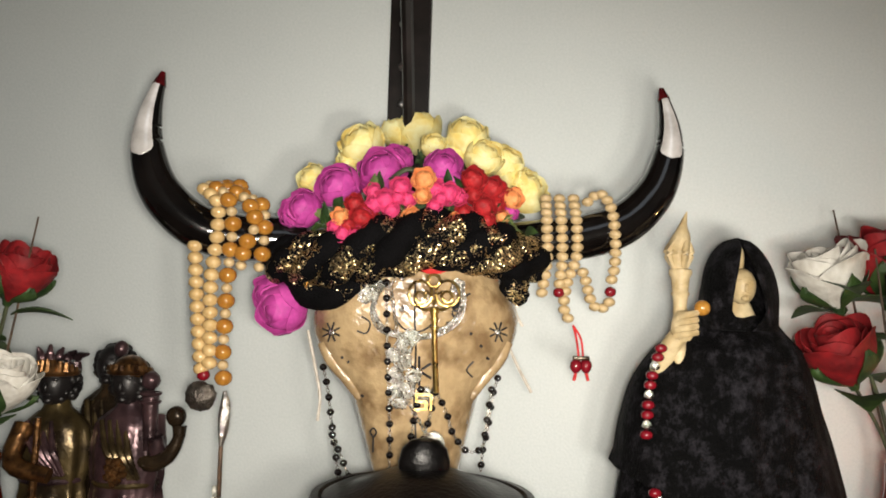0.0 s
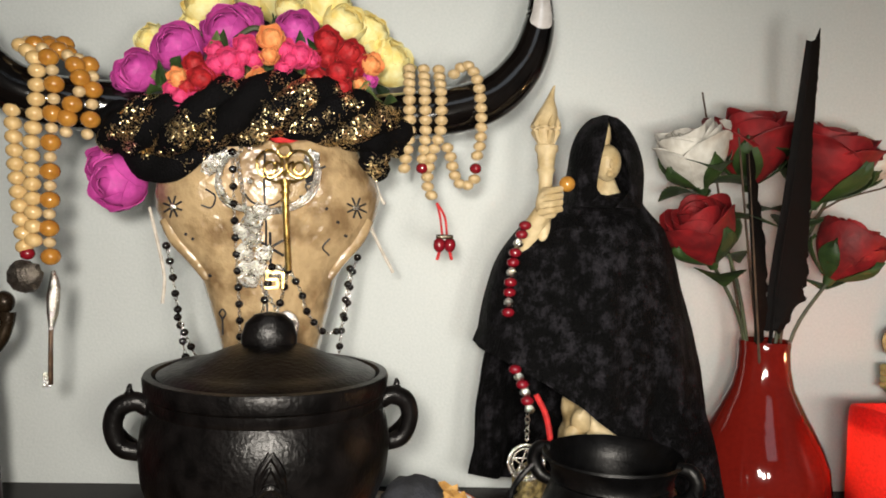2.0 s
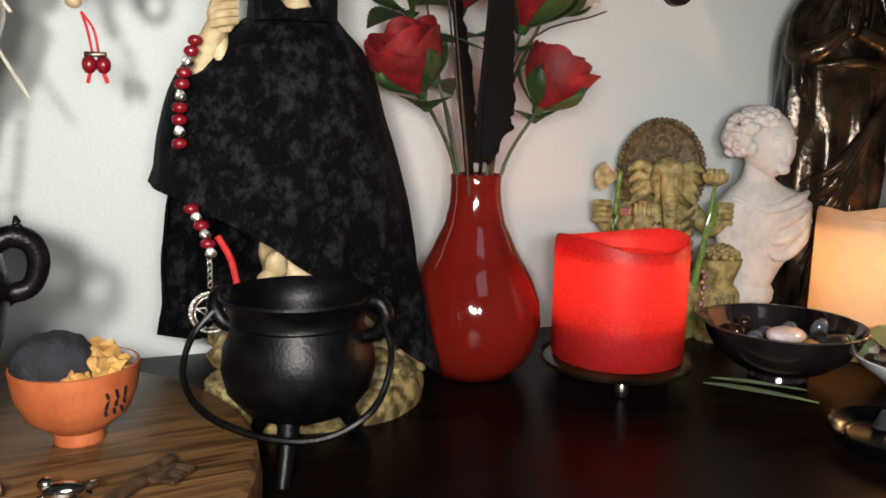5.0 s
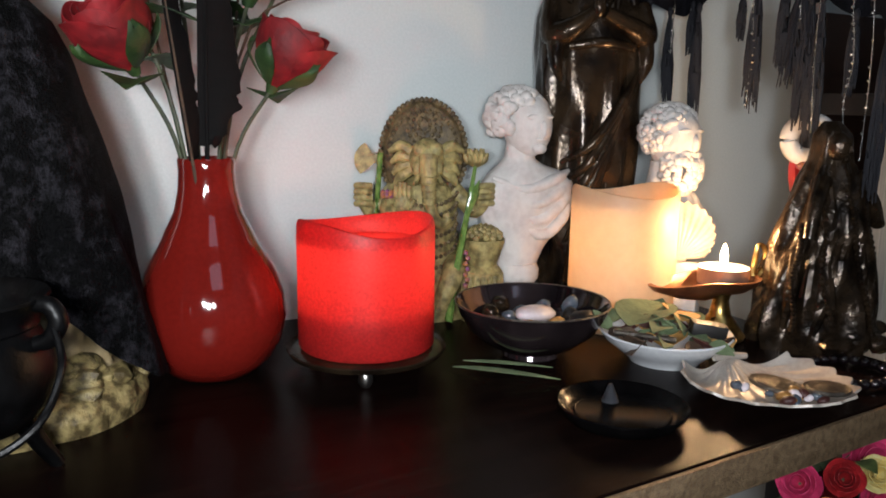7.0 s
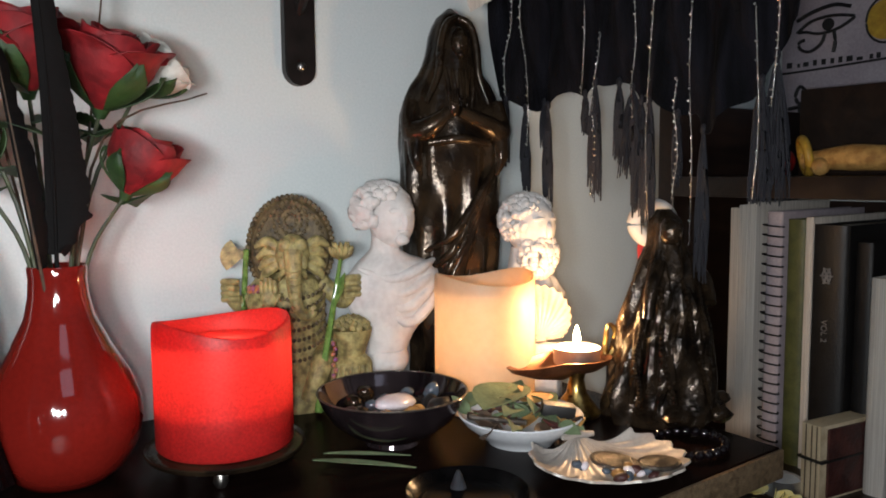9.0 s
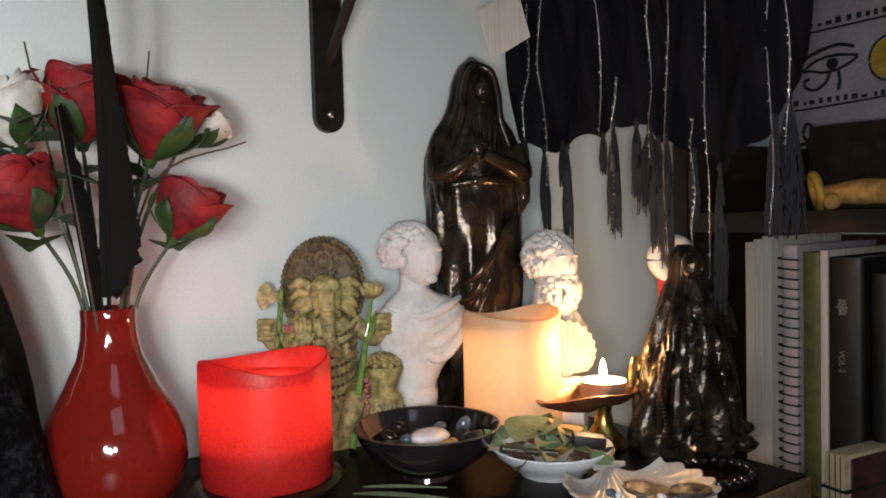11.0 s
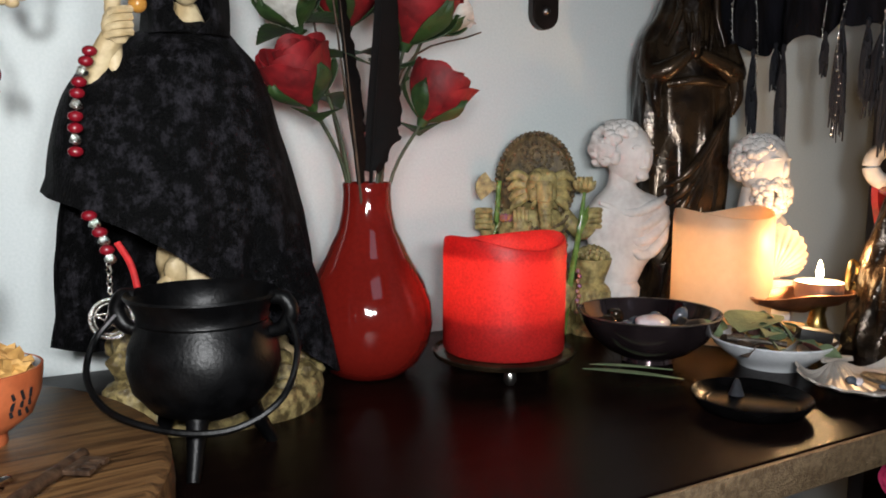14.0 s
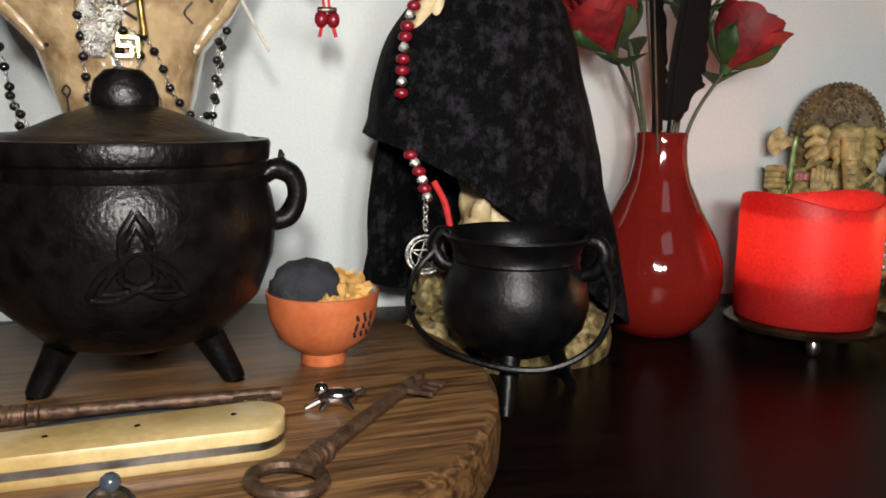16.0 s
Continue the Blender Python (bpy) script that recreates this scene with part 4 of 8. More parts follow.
# ---- skull with its crown ----
SK = Matrix.Translation((0.024, 0.652, 0)) @ Matrix.Rotation(radians(11), 4, "Z")


BOARD = look((0.0762, 0.0955, 0.2655), (-0.0703, 2.0864, 0.3877), 1.69)
BOARD_EYE, BOARD_K, SKI = BOARD.translation, math.tan(radians(59.3 / 2)) / 784, SK.inverted()


def sk(u, v, d=0.0):
    """A place on the skull's drawing: u across, v down as seen from the room's middle, d metres in front of the skull's mid plane."""
    way = BOARD.to_3x3() @ Vector(((u - 784) * BOARD_K, (441 - v) * BOARD_K, -1))
    e, w = SKI @ BOARD_EYE, SKI.to_3x3() @ way
    return SK @ (e + w * ((-d - e.y) / w.y))


PROFILE = [(1175, 55, 0.016), (1080, 62, 0.020), (950, 67, 0.024), (880, 70, 0.027), (840, 76, 0.028), (780, 90, 0.030), (730, 103, 0.031), (695, 112, 0.032), (670, 132, 0.033), (648, 152, 0.034), (615, 170, 0.036), (590, 179, 0.037), (565, 182, 0.038), (540, 176, 0.038), (510, 158, 0.037), (480, 142, 0.036), (430, 122, 0.033), (380, 92, 0.028), (340, 45, 0.016)]


def skin(u, v):
    """How far the bone stands towards the room at (u, v)."""
    vs = [p[0] for p in PROFILE][::-1]
    w = float(np.interp(v, vs, [p[1] for p in PROFILE][::-1]))
    d = float(np.interp(v, vs, [p[2] for p in PROFILE][::-1]))
    x = min(0.985, abs(u - 735) / w)
    dep = d * math.sqrt(1 - x ** (2 / 0.85)) ** 0.85
    dep -= 0.0035 * math.exp(-((abs(u - 735) - 70) / 30) ** 2) * math.exp(-((v - 610) / 60) ** 2)
    dep += 0.0022 * math.exp(-((abs(u - 735) - 120) / 40) ** 2) * math.exp(-((v - 560) / 40) ** 2)
    dep += 0.0020 * math.exp(-((u - 735) / 22) ** 2) * math.exp(-((v - 740) / 120) ** 2)
    return dep + 0.0006


def skull():
    t = thing("animal_skull", SK @ Matrix.Translation((0, 0, BZ)), "brown bovine skull with black horns leaning behind the cauldron", "skull")
    rings = []
    for v, w, d in PROFILE:
        rr = []
        for i in range(56):
            a = 2 * math.pi * i / 56
            c, s = math.cos(a), math.sin(a)
            x = (abs(c) ** 0.85) * (1 if c > 0 else -1)
            y = (abs(s) ** 0.85) * (1 if s > 0 else -1)
            u = 735 + w * x
            dep = -y * d
            if y < 0:   # the front face dips beside the nasal ridge and over the brows
                dep -= 0.0035 * math.exp(-((abs(u - 735) - 70) / 30) ** 2) * math.exp(-((v - 610) / 60) ** 2)
                dep += 0.0022 * math.exp(-((abs(u - 735) - 120) / 40) ** 2) * math.exp(-((v - 560) / 40) ** 2)
                dep += 0.0020 * math.exp(-((u - 735) / 22) ** 2) * math.exp(-((v - 740) / 120) ** 2)
            p = sk(u, v, dep)
            rr.append(p + Vector((0, 0, 0.0012 * noise.noise(Vector((u * 0.03, v * 0.03, y * 2))))))
        rings.append(rr)
    part("cranium", loft(rings), BONE, t, world_made=True)
    for sx in (-1, 1):
        part("cheek_bone", tube([sk(735 + sx * 158, 605, 0.010), sk(735 + sx * 146, 638, 0.012), sk(735 + sx * 122, 668, 0.014), sk(735 + sx * 98, 705, 0.014)], [0.0062, 0.0052, 0.0046, 0.003], 12), BONE, t, world_made=True)
    horns = (([(545, 425, -0.004), (500, 424, -0.004), (420, 420, 0.0), (345, 398, 0.006), (285, 340, 0.010), (262, 270, 0.012), (266, 205, 0.012), (289, 128, 0.010)], 1),
             ([(905, 432, -0.004), (960, 428, -0.004), (1040, 418, 0.0), (1110, 392, 0.004), (1160, 340, 0.006), (1182, 280, 0.006), (1184, 225, 0.006), (1170, 157, 0.004)], -1))
    for pts, _s in horns:
        path = smooth_path([sk(*p) for p in pts], 10)
        rad = np.interp(np.linspace(0, 1, len(path)), [0, 0.15, 0.35, 0.55, 0.72, 0.86, 0.96, 1], [0.0155, 0.0165, 0.0165, 0.0145, 0.0115, 0.008, 0.0042, 0.0012])
        n = len(path)
        k1, k2 = int(n * 0.70), int(n * 0.95)
        horn = part("horn", tube(path[:k2 + 1], list(rad[:k2 + 1]), 24, k=1), HORN, t, "glossy black horn", world_made=True)
        # tapering tongue of silver leaf on the front of the horn
        grid = []
        for i in range(k1, k2 + 1):
            f = (i - k1) / (k2 - k1)
            half = 0.80 * math.sqrt(max(0.02, min(1.0, f / 0.16) * (2 - min(1.0, f / 0.16)))) * (1 - 0.35 * f)
            d = (path[min(i + 1, n - 1)] - path[i - 1]).normalized()
            e1 = Vector((0, -1, 0)) - d * d.dot(Vector((0, -1, 0)))
            e1.normalize()
            e2 = d.cross(e1)
            grid.append([path[i] + (e1 * math.cos(q) + e2 * math.sin(q)) * (rad[i] + 0.0003) for q in [half * (-1 + w / 6) for w in range(13)]])
        b = part("silver_leaf", sheet(grid, 0.0004), HORNSILVER, horn, "silvered front of the horn", world_made=True)
        b.matrix_parent_inverse = horn.matrix_parent_inverse.inverted() @ BASE[t.name].inverted()
        b = part("tip", tube(path[k2:], list(rad[k2:] + 0.0005), 20, k=1), BLOODRED, horn, "dark red painted tip", world_made=True)
        b.matrix_parent_inverse = horn.matrix_parent_inverse.inverted() @ BASE[t.name].inverted()

    def mark(name, pts, r=0.0007):
        part(name, tube([sk(u, v, skin(u, v) + 0.0006) for u, v in pts], r, 5), INK, t, "drawn black mark", world_made=True)
    for cu in (586, 882):
        for a in range(0, 180, 45):
            c, s = math.cos(radians(a + 20)), math.sin(radians(a + 20))
            mark("star_stroke", [(cu - 16 * c, 588 - 18 * s), (cu, 588), (cu + 16 * c, 588 + 18 * s)])
    for a in range(0, 180, 60):
        c, s = math.cos(radians(a + 30)), math.sin(radians(a + 30))
        mark("star_stroke", [(742 - 24 * c, 657 - 26 * s), (742, 657), (742 + 24 * c, 657 + 26 * s)], 0.0009)
    mark("line_stroke", [(735, 500), (734, 560), (736, 620), (733, 700), (736, 780)], 0.0007)
    mark("arc_stroke", [(700, 565), (715, 582), (738, 588), (760, 578), (772, 560)], 0.0006)
    mark("snake_stroke", [(832, 520), (812, 532), (818, 548), (800, 552), (806, 568), (790, 572)], 0.0008)
    mark("loop_stroke", [(660, 800), (660, 775), (655, 765), (661, 758), (666, 766), (660, 775)], 0.0006)
    mark("curl_stroke", [(640, 560), (655, 572), (648, 590), (632, 586)], 0.0006)
    mark("curl_stroke", [(838, 640), (826, 655), (836, 668)], 0.0006)
    for u, v in ((604, 632), (615, 640), (862, 634), (850, 612), (640, 700), (832, 590)):
        mark("dot_stroke", [(u, v), (u + 3, v + 2)], 0.0010)
    mark("patch_stroke", [(800, 545), (812, 540)], 0.002)
    return t


skull()


def turban():
    t = thing("twisted_scarf", Matrix.Translation(sk(735, 440)), "twisted black scarf with gold thread wound round the skull", "scarf")
    path = smooth_path([sk(492, 462, 0.006), sk(530, 462, 0.020), sk(600, 455, 0.034), sk(680, 438, 0.044), sk(760, 424, 0.046), sk(840, 432, 0.040), sk(905, 450, 0.026), sk(948, 462, 0.006)], 14)
    n = len(path)
    for k in range(4):
        pts, rad = [], []
        for i, p in enumerate(path):
            u = i / (n - 1)
            d = (path[min(i + 1, n - 1)] - path[max(i - 1, 0)]).normalized()
            a = 2 * math.pi * (k / 4 + 2.1 * u)
            e1 = d.cross(Vector((0, 0, 1))).normalized()
            e2 = e1.cross(d)
            w = 0.0125 * (0.45 + 0.55 * math.sin(math.pi * (0.12 + 0.76 * u)))
            pts.append(p + e1 * math.cos(a) * w + e2 * math.sin(a) * w)
            rad.append(0.0098 * (0.65 + 0.35 * math.sin(math.pi * (0.15 + 0.7 * u))) * (1 + 0.08 * math.sin(i * 0.9 + k)))
        part("strand", tube(pts, rad, 20, k=1), GLITTER if k % 2 else KNIT, t, world_made=True)
    for pts, w in (([sk(520, 478, 0.014), sk(548, 515, 0.022), sk(590, 522, 0.030), sk(640, 498, 0.038)], 0.012), ([sk(900, 470, 0.026), sk(915, 505, 0.020), sk(900, 525, 0.016)], 0.013)):
        part("fold", tube(pts, [w * 0.8, w, w * 0.8, w * 0.4][:len(pts)], 14, flat=0.7), KNIT, t, world_made=True)


turban()


YD = -0.025


PETALSCARLET = surface("scarlet_petal", (0.50, 0.016, 0.022), (0.24, 0.006, 0.010), 60, 0.65, 0, 0.3, 250)
SPRIG = surface("pale_green_sprig", (0.16, 0.21, 0.06), (0.06, 0.09, 0.025), 90, 0.6, 0, 0.3)


def flower_crown():
    t = thing("flower_crown", Matrix.Translation(sk(735, 330)), "crown of yellow, magenta, pink and red paper flowers on the skull", "flowers")
    Y, P, K, R_, O, S = PETALYELLOW, PETALPURPLE, PETALPINK, PETALSCARLET, PETALORANGE, PETALSCARLET
    big = [(640, 256, YD, 1.0, Y), (618, 285, YD, 0.62, Y), (740, 232, -0.128, 1.05, Y), (700, 232, -0.128, 0.72, Y), (768, 258, YD, 0.6, Y), (828, 244, YD, 0.98, Y), (806, 270, YD, 0.62, Y), (856, 280, YD + 0.012, 0.90, Y), (898, 290, YD, 0.82, Y), (932, 338, YD, 1.0, Y), (914, 320, YD, 0.8, Y), (554, 318, YD + 0.01, 0.72, Y),
           (538, 370, 0.016, 0.82, P), (518, 378, 0.010, 0.62, P), (600, 332, 0.018, 0.98, P), (676, 306, 0.016, 1.08, P), (702, 285, 0.008, 0.72, P), (784, 298, 0.016, 0.86, P), (800, 318, 0.020, 0.62, P), (500, 545, 0.004, 1.1, P), (478, 520, -0.006, 0.8, P)]
    small = [(710, 332, 0.040, 0.50, K), (682, 354, 0.042, 0.52, K), (662, 362, 0.040, 0.44, K), (692, 372, 0.044, 0.40, K), (794, 344, 0.040, 0.56, K), (772, 336, 0.040, 0.46, K), (606, 414, 0.040, 0.40, K), (630, 418, 0.042, 0.42, K), (768, 366, 0.044, 0.36, K), (812, 350, 0.038, 0.40, K),
             (838, 318, 0.034, 0.60, R_), (872, 334, 0.030, 0.58, R_), (856, 366, 0.036, 0.56, R_), (860, 392, 0.036, 0.46, R_), (640, 386, 0.042, 0.56, R_), (628, 360, 0.036, 0.44, R_), (888, 346, 0.024, 0.48, R_), (650, 408, 0.044, 0.36, R_),
             (750, 318, 0.044, 0.54, O), (748, 346, 0.046, 0.40, O), (730, 384, 0.044, 0.46, O), (908, 352, 0.026, 0.48, O), (602, 384, 0.038, 0.40, O), (806, 392, 0.042, 0.40, O), (905, 376, 0.024, 0.34, P),
             (722, 352, 0.042, 0.40, K), (660, 338, 0.034, 0.38, K), (820, 376, 0.040, 0.40, S), (838, 346, 0.036, 0.44, S), (846, 388, 0.036, 0.36, S), (616, 398, 0.040, 0.38, S), (662, 392, 0.042, 0.36, S), (780, 352, 0.044, 0.36, K), (880, 364, 0.030, 0.38, S), (592, 402, 0.036, 0.34, K), (890, 384, 0.028, 0.32, O), (704, 350, 0.044, 0.34, K)]
    c = sk(735, 420, -0.03)
    for i, (u, v, d, s, mat) in enumerate(big + small):
        d += 0.009 if i >= len(big) else 0.0
        p = sk(u, v, d)
        out = (p - c).normalized() + Vector((0, -0.9, 0.15))
        grow = (0.5565 - d) / 0.5565
        lay = (3, 4, 5) if i < len(big) else (3, 4)
        head(t, "bloom", peony_mesh("bloom", mat, i % 3, lay), aim(p, out, i * 1.3), s * 0.93 * grow)
    rnd = random.Random(5)
    for i in range(120):
        u = rnd.uniform(560, 930)
        arch = 262 + 0.0026 * (u - 740) ** 2
        v = rnd.uniform(arch, min(420, arch + 150))
        p = sk(u, v, -0.034 if v < arch + 40 else rnd.uniform(0.012, 0.022) + 0.014 * (v > 330))
        m = aim(p, (rnd.uniform(-1, 1), -0.9, rnd.uniform(-0.6, 1)), rnd.uniform(0, 6)) @ Matrix.Rotation(radians(60), 4, "X")
        part("leaf", leaf_bm(rnd.uniform(0.009, 0.017), rnd.uniform(0.003, 0.0055), 0.3, m=m), LEAF if i % 3 else SPRIG, t, world_made=True)
    # green twisted stems between the blooms
    for k, pts in enumerate(([(590, 415), (605, 430), (640, 428), (680, 400), (720, 372)], [(690, 320), (720, 300), (750, 308)], [(780, 376), (810, 368), (836, 378), (800, 388)], [(590, 392), (630, 372), (690, 360)])):
        part("stem", tube([sk(u, v, 0.040) for u, v in pts], 0.0018, 7), STEM, t, world_made=True)


flower_crown()


def mala_left():
    t = thing("prayer_beads", Matrix.Translation(sk(400, 430)), "cream and amber prayer beads looped over the horn", "beads", "prayer beads on the horns")
    cream, amber, pale = bead_mesh(0.0053, BEADCREAM, squash=0.84), bead_mesh(0.0060, BEADAMBER), bead_mesh(0.0038, BEADWOOD)
    bead_run(t, [sk(345, 435, 0.014), sk(348, 520, 0.018), sk(352, 600, 0.018), sk(356, 655, 0.018)], 0.0083, cream)
    bead_run(t, [sk(362, 335, 0.014), sk(385, 360, 0.025), sk(384, 420, 0.026), sk(373, 500, 0.024), sk(372, 580, 0.022), sk(370, 655, 0.020)], 0.0084, cream)
    bead_run(t, [sk(372, 328, 0.010), sk(400, 345, 0.024), sk(412, 390, 0.030), sk(408, 440, 0.028), sk(402, 500, 0.026), sk(398, 570, 0.022), sk(394, 630, 0.020), sk(396, 685, 0.020)], 0.0086, amber, pick=lambda i: amber if i % 2 else pale)
    bead_run(t, [sk(405, 335, 0.010), sk(435, 352, 0.022), sk(452, 395, 0.028), sk(432, 440, 0.030), sk(425, 480, 0.024)], 0.0088, amber, pick=lambda i: pale if i % 3 == 2 else amber)
    bead_run(t, [sk(430, 345, 0.008), sk(465, 365, 0.018), sk(468, 415, 0.026), sk(462, 460, 0.026), sk(452, 490, 0.022)], 0.0092, amber, pick=lambda i: pale if i % 2 else amber)
    bead_run(t, [sk(425, 330, 0.004), sk(395, 332, 0.008), sk(370, 345, 0.012)], 0.0088, amber)
    head(t, "red_bead", bead_mesh(0.0045, BEADRED), Matrix.Translation(sk(360, 664, 0.019)), 1)
    part("medallion", ball(0.0100, sub=3, squash=(1, 0.8, 1), rough=0.25, freq=900), COIN, t, "grey filigree metal ball", at=Matrix.Translation(sk(356, 702, 0.020)), world_made=True)
    key = thing("hanging_key", Matrix.Translation(sk(394, 700, 0.018)), "slim silver key hanging from the amber beads", "key")
    part("ornate_stem", tube([sk(398, 692, 0.020), sk(399, 715, 0.020), sk(397, 735, 0.020), sk(395, 760, 0.020), sk(391, 790, 0.019)], [0.0012, 0.0034, 0.0040, 0.0036, 0.0014], 10), SILVER, key, world_made=True)
    part("shaft", tube([sk(391, 788, 0.019), sk(389, 830, 0.019), sk(387, 880, 0.018)], 0.0015, 8), RUST, key, world_made=True)
    part("bit", box(0.005, 0.0016, 0.009, 0.0004), SILVER, key, at=Matrix.Translation(sk(382, 872, 0.018)), world_made=True)


mala_left()


def mala_right():
    t = thing("prayer_beads", Matrix.Translation(sk(1010, 420)), "pale wooden prayer beads with a red cord looped over the horn", "beads", "prayer beads on the horns")
    b, rd = bead_mesh(0.0045, BEADWOOD, squash=0.78), bead_mesh(0.0043, BEADRED)
    bead_run(t, [sk(966, 352, 0.008), sk(968, 400, 0.020), sk(968, 460, 0.018), sk(958, 525, 0.012)], 0.0066, b)
    bead_run(t, [sk(990, 352, 0.008), sk(994, 400, 0.020), sk(995, 460, 0.018), sk(990, 505, 0.014)], 0.0066, b)
    bead_run(t, [sk(1015, 352, 0.008), sk(1021, 400, 0.020), sk(1020, 455, 0.018), sk(1004, 500, 0.014), sk(998, 545, 0.012), sk(1010, 572, 0.012)], 0.0066, b)
    bead_run(t, [sk(1040, 358, 0.004), sk(1062, 343, 0.010), sk(1082, 370, 0.018), sk(1089, 420, 0.020), sk(1088, 470, 0.016), sk(1080, 505, 0.014)], 0.0066, b)
    bead_run(t, [sk(1078, 535, 0.012), sk(1060, 548, 0.012), sk(1045, 530, 0.012), sk(1036, 495, 0.012), sk(1026, 470, 0.012)], 0.0066, b)
    for u, v in ((1080, 517), (989, 518)):
        head(t, "red_bead", rd, Matrix.Translation(sk(u, v, 0.014)), 1)
    for du in (-4, 4):
        part("cord", tube([sk(1014, 576, 0.012), sk(1024 + du, 600, 0.012), sk(1028 + du, 632, 0.012)], 0.0008, 6), PINKCORD, t, "thin red cord", world_made=True)
    for du in (-9, 9):
        part("knot_bead", ball(0.0050, sub=2, squash=(0.85, 0.85, 1.1)), BEADRED, t, at=Matrix.Translation(sk(1028 + du, 648, 0.012)), world_made=True)
        part("cord_end", tube([sk(1028 + du, 660, 0.012), sk(1028 + du * 1.4, 674, 0.012)], 0.0012, 6), PINKCORD, t, world_made=True)
    part("cap", box(0.012, 0.006, 0.003, 0.001), BRONZE, t, at=Matrix.Translation(sk(1028, 634, 0.012)), world_made=True)


mala_right()


def rosary(label, runs, seed):
    t = thing("rosary", Matrix.Translation(sk(*runs[0][0])), label, "rosary", "rosaries on the skull")
    bd = bead_mesh(0.0027, BEADBLACK, squash=0.95)
    for pts in runs:
        line = [sk(*p) for p in pts]
        part("chain", chain_bm(line, 0.0030, 0.0011), SILVER, t, "thin silver chain", world_made=True)
        bead_run(t, line, 0.0105, bd)
    return t


def on(u, v, e=0.003):
    return (u, v, skin(u, v) + e)


rosary("black bead rosary on a silver chain down the skull", [[on(684, 500), on(685, 600), on(688, 700), on(690, 780), on(688, 850, 0.004)]], 1)
rosary("black bead rosary hanging beside the skull", [[(572, 650, 0.012), (580, 690, 0.016), (586, 740, 0.014), (592, 790, 0.012), (600, 850, 0.010)], [(588, 770, 0.016), (600, 800, 0.016), (618, 845, 0.012)]], 2)
rosary("black bead rosary in a loop below the cheek", [[on(770, 690), on(790, 730), on(800, 765, 0.006), (825, 798, 0.02), (850, 795, 0.018), (862, 765, 0.016), (872, 700, 0.014), (884, 660, 0.010)], [(870, 690, 0.02), (858, 770, 0.018), (850, 835, 0.016)]], 3)
rosary("black bead rosary gathered on the nose of the skull", [[on(745, 690, 0.006), on(735, 730, 0.006), on(728, 770, 0.006), on(720, 830, 0.006)], [on(770, 695, 0.006), on(760, 740, 0.007), on(748, 780, 0.007)]], 4)


def filigree():
    t = thing("silver_pendant", Matrix.Translation(sk(740, 560, 0.04)), "silver crescent and filigree pendants on the skull", "jewellery")
    bm = bmesh.new()
    pts = [(668 + 0, 520), (660, 548), (672, 578), (700, 592), (738, 597), (775, 590), (806, 570), (820, 535), (815, 500)]
    for off, r in ((0, 0.0009), (-7, 0.0007), (7, 0.0007)):
        tube([sk(u + off * (0.6 if u < 735 else -0.6), v - off * 0.5, skin(u, v) + 0.002) for u, v in pts], r, 7, bm)
    for k in range(44):
        f = k / 43 * 8
        i = min(7, int(f))
        u, v = pts[i][0] + (pts[i + 1][0] - pts[i][0]) * (f - i), pts[i][1] + (pts[i + 1][1] - pts[i][1]) * (f - i)
        ball(0.0016 + 0.0007 * (k % 3 == 0), sk(u, v, skin(u, v) + 0.002), bm, 1)
    part("crescent", bm, SILVER, t, world_made=True)
    rnd = random.Random(9)
    for (u, v, s) in ((650, 520, 0.010), (715, 612, 0.011), (712, 640, 0.010), (700, 665, 0.009), (720, 690, 0.010), (708, 710, 0.009), (752, 700, 0.008), (702, 690, 0.008), (732, 668, 0.008), (668, 506, 0.008), (728, 598, 0.009), (696, 628, 0.008), (812, 508, 0.008)):
        bm = bmesh.new()
        for q in range(15):
            a = q * 0.42 + rnd.uniform(-0.2, 0.2)
            rr = s * rnd.uniform(0.45, 1.0)
            tube([sk(u, v, skin(u, v) + 0.0022) + SK.to_3x3() @ Vector((rr * math.cos(a + b_) * 0.5 + 0.25 * s * math.cos(a), -0.001 * math.sin(3 * b_), rr * math.sin(a + b_) * 0.5 + 0.25 * s * math.sin(a))) for b_ in (0, 1.5, 3, 4.5)], 0.0006, 5, bm, closed=True, k=3)
        part("filigree_piece", bm, SILVER, t, world_made=True)
    part("oval_medal", ball(0.0090, sub=3, squash=(0.85, 0.22, 1.1), rough=0.1, freq=900), SILVER, t, "oval silver medal", at=Matrix.Translation(sk(767, 790, 0.036)) @ SK.to_3x3().to_4x4(), world_made=True)
    for u, v in ((712, 492), (712, 547), (880, 588), (588, 588), (742, 657)):
        part("crystal", ball(0.0026, sub=1), SILVER, t, "tiny clear crystal", at=Matrix.Translation(sk(u, v, skin(u, v) + 0.0012)), world_made=True)
    part("chain", chain_bm([sk(*on(690, 500, 0.005)), sk(*on(705, 600, 0.006)), sk(*on(715, 690, 0.006)), sk(*on(750, 760, 0.008)), sk(767, 780, 0.036)], 0.0032, 0.0014), SILVER, t, world_made=True)
    part("chain", chain_bm([sk(*on(640, 512, 0.004)), sk(*on(690, 505, 0.005)), sk(*on(700, 490, 0.005))], 0.0032, 0.0014), SILVER, t, world_made=True)
    part("bow", ball(0.006, sub=2, squash=(1.6, 0.6, 0.7), rough=0.5, freq=400), PINKCORD, t, "small red ribbon bow", at=Matrix.Translation(sk(768, 474, 0.046)), world_made=True)


filigree()


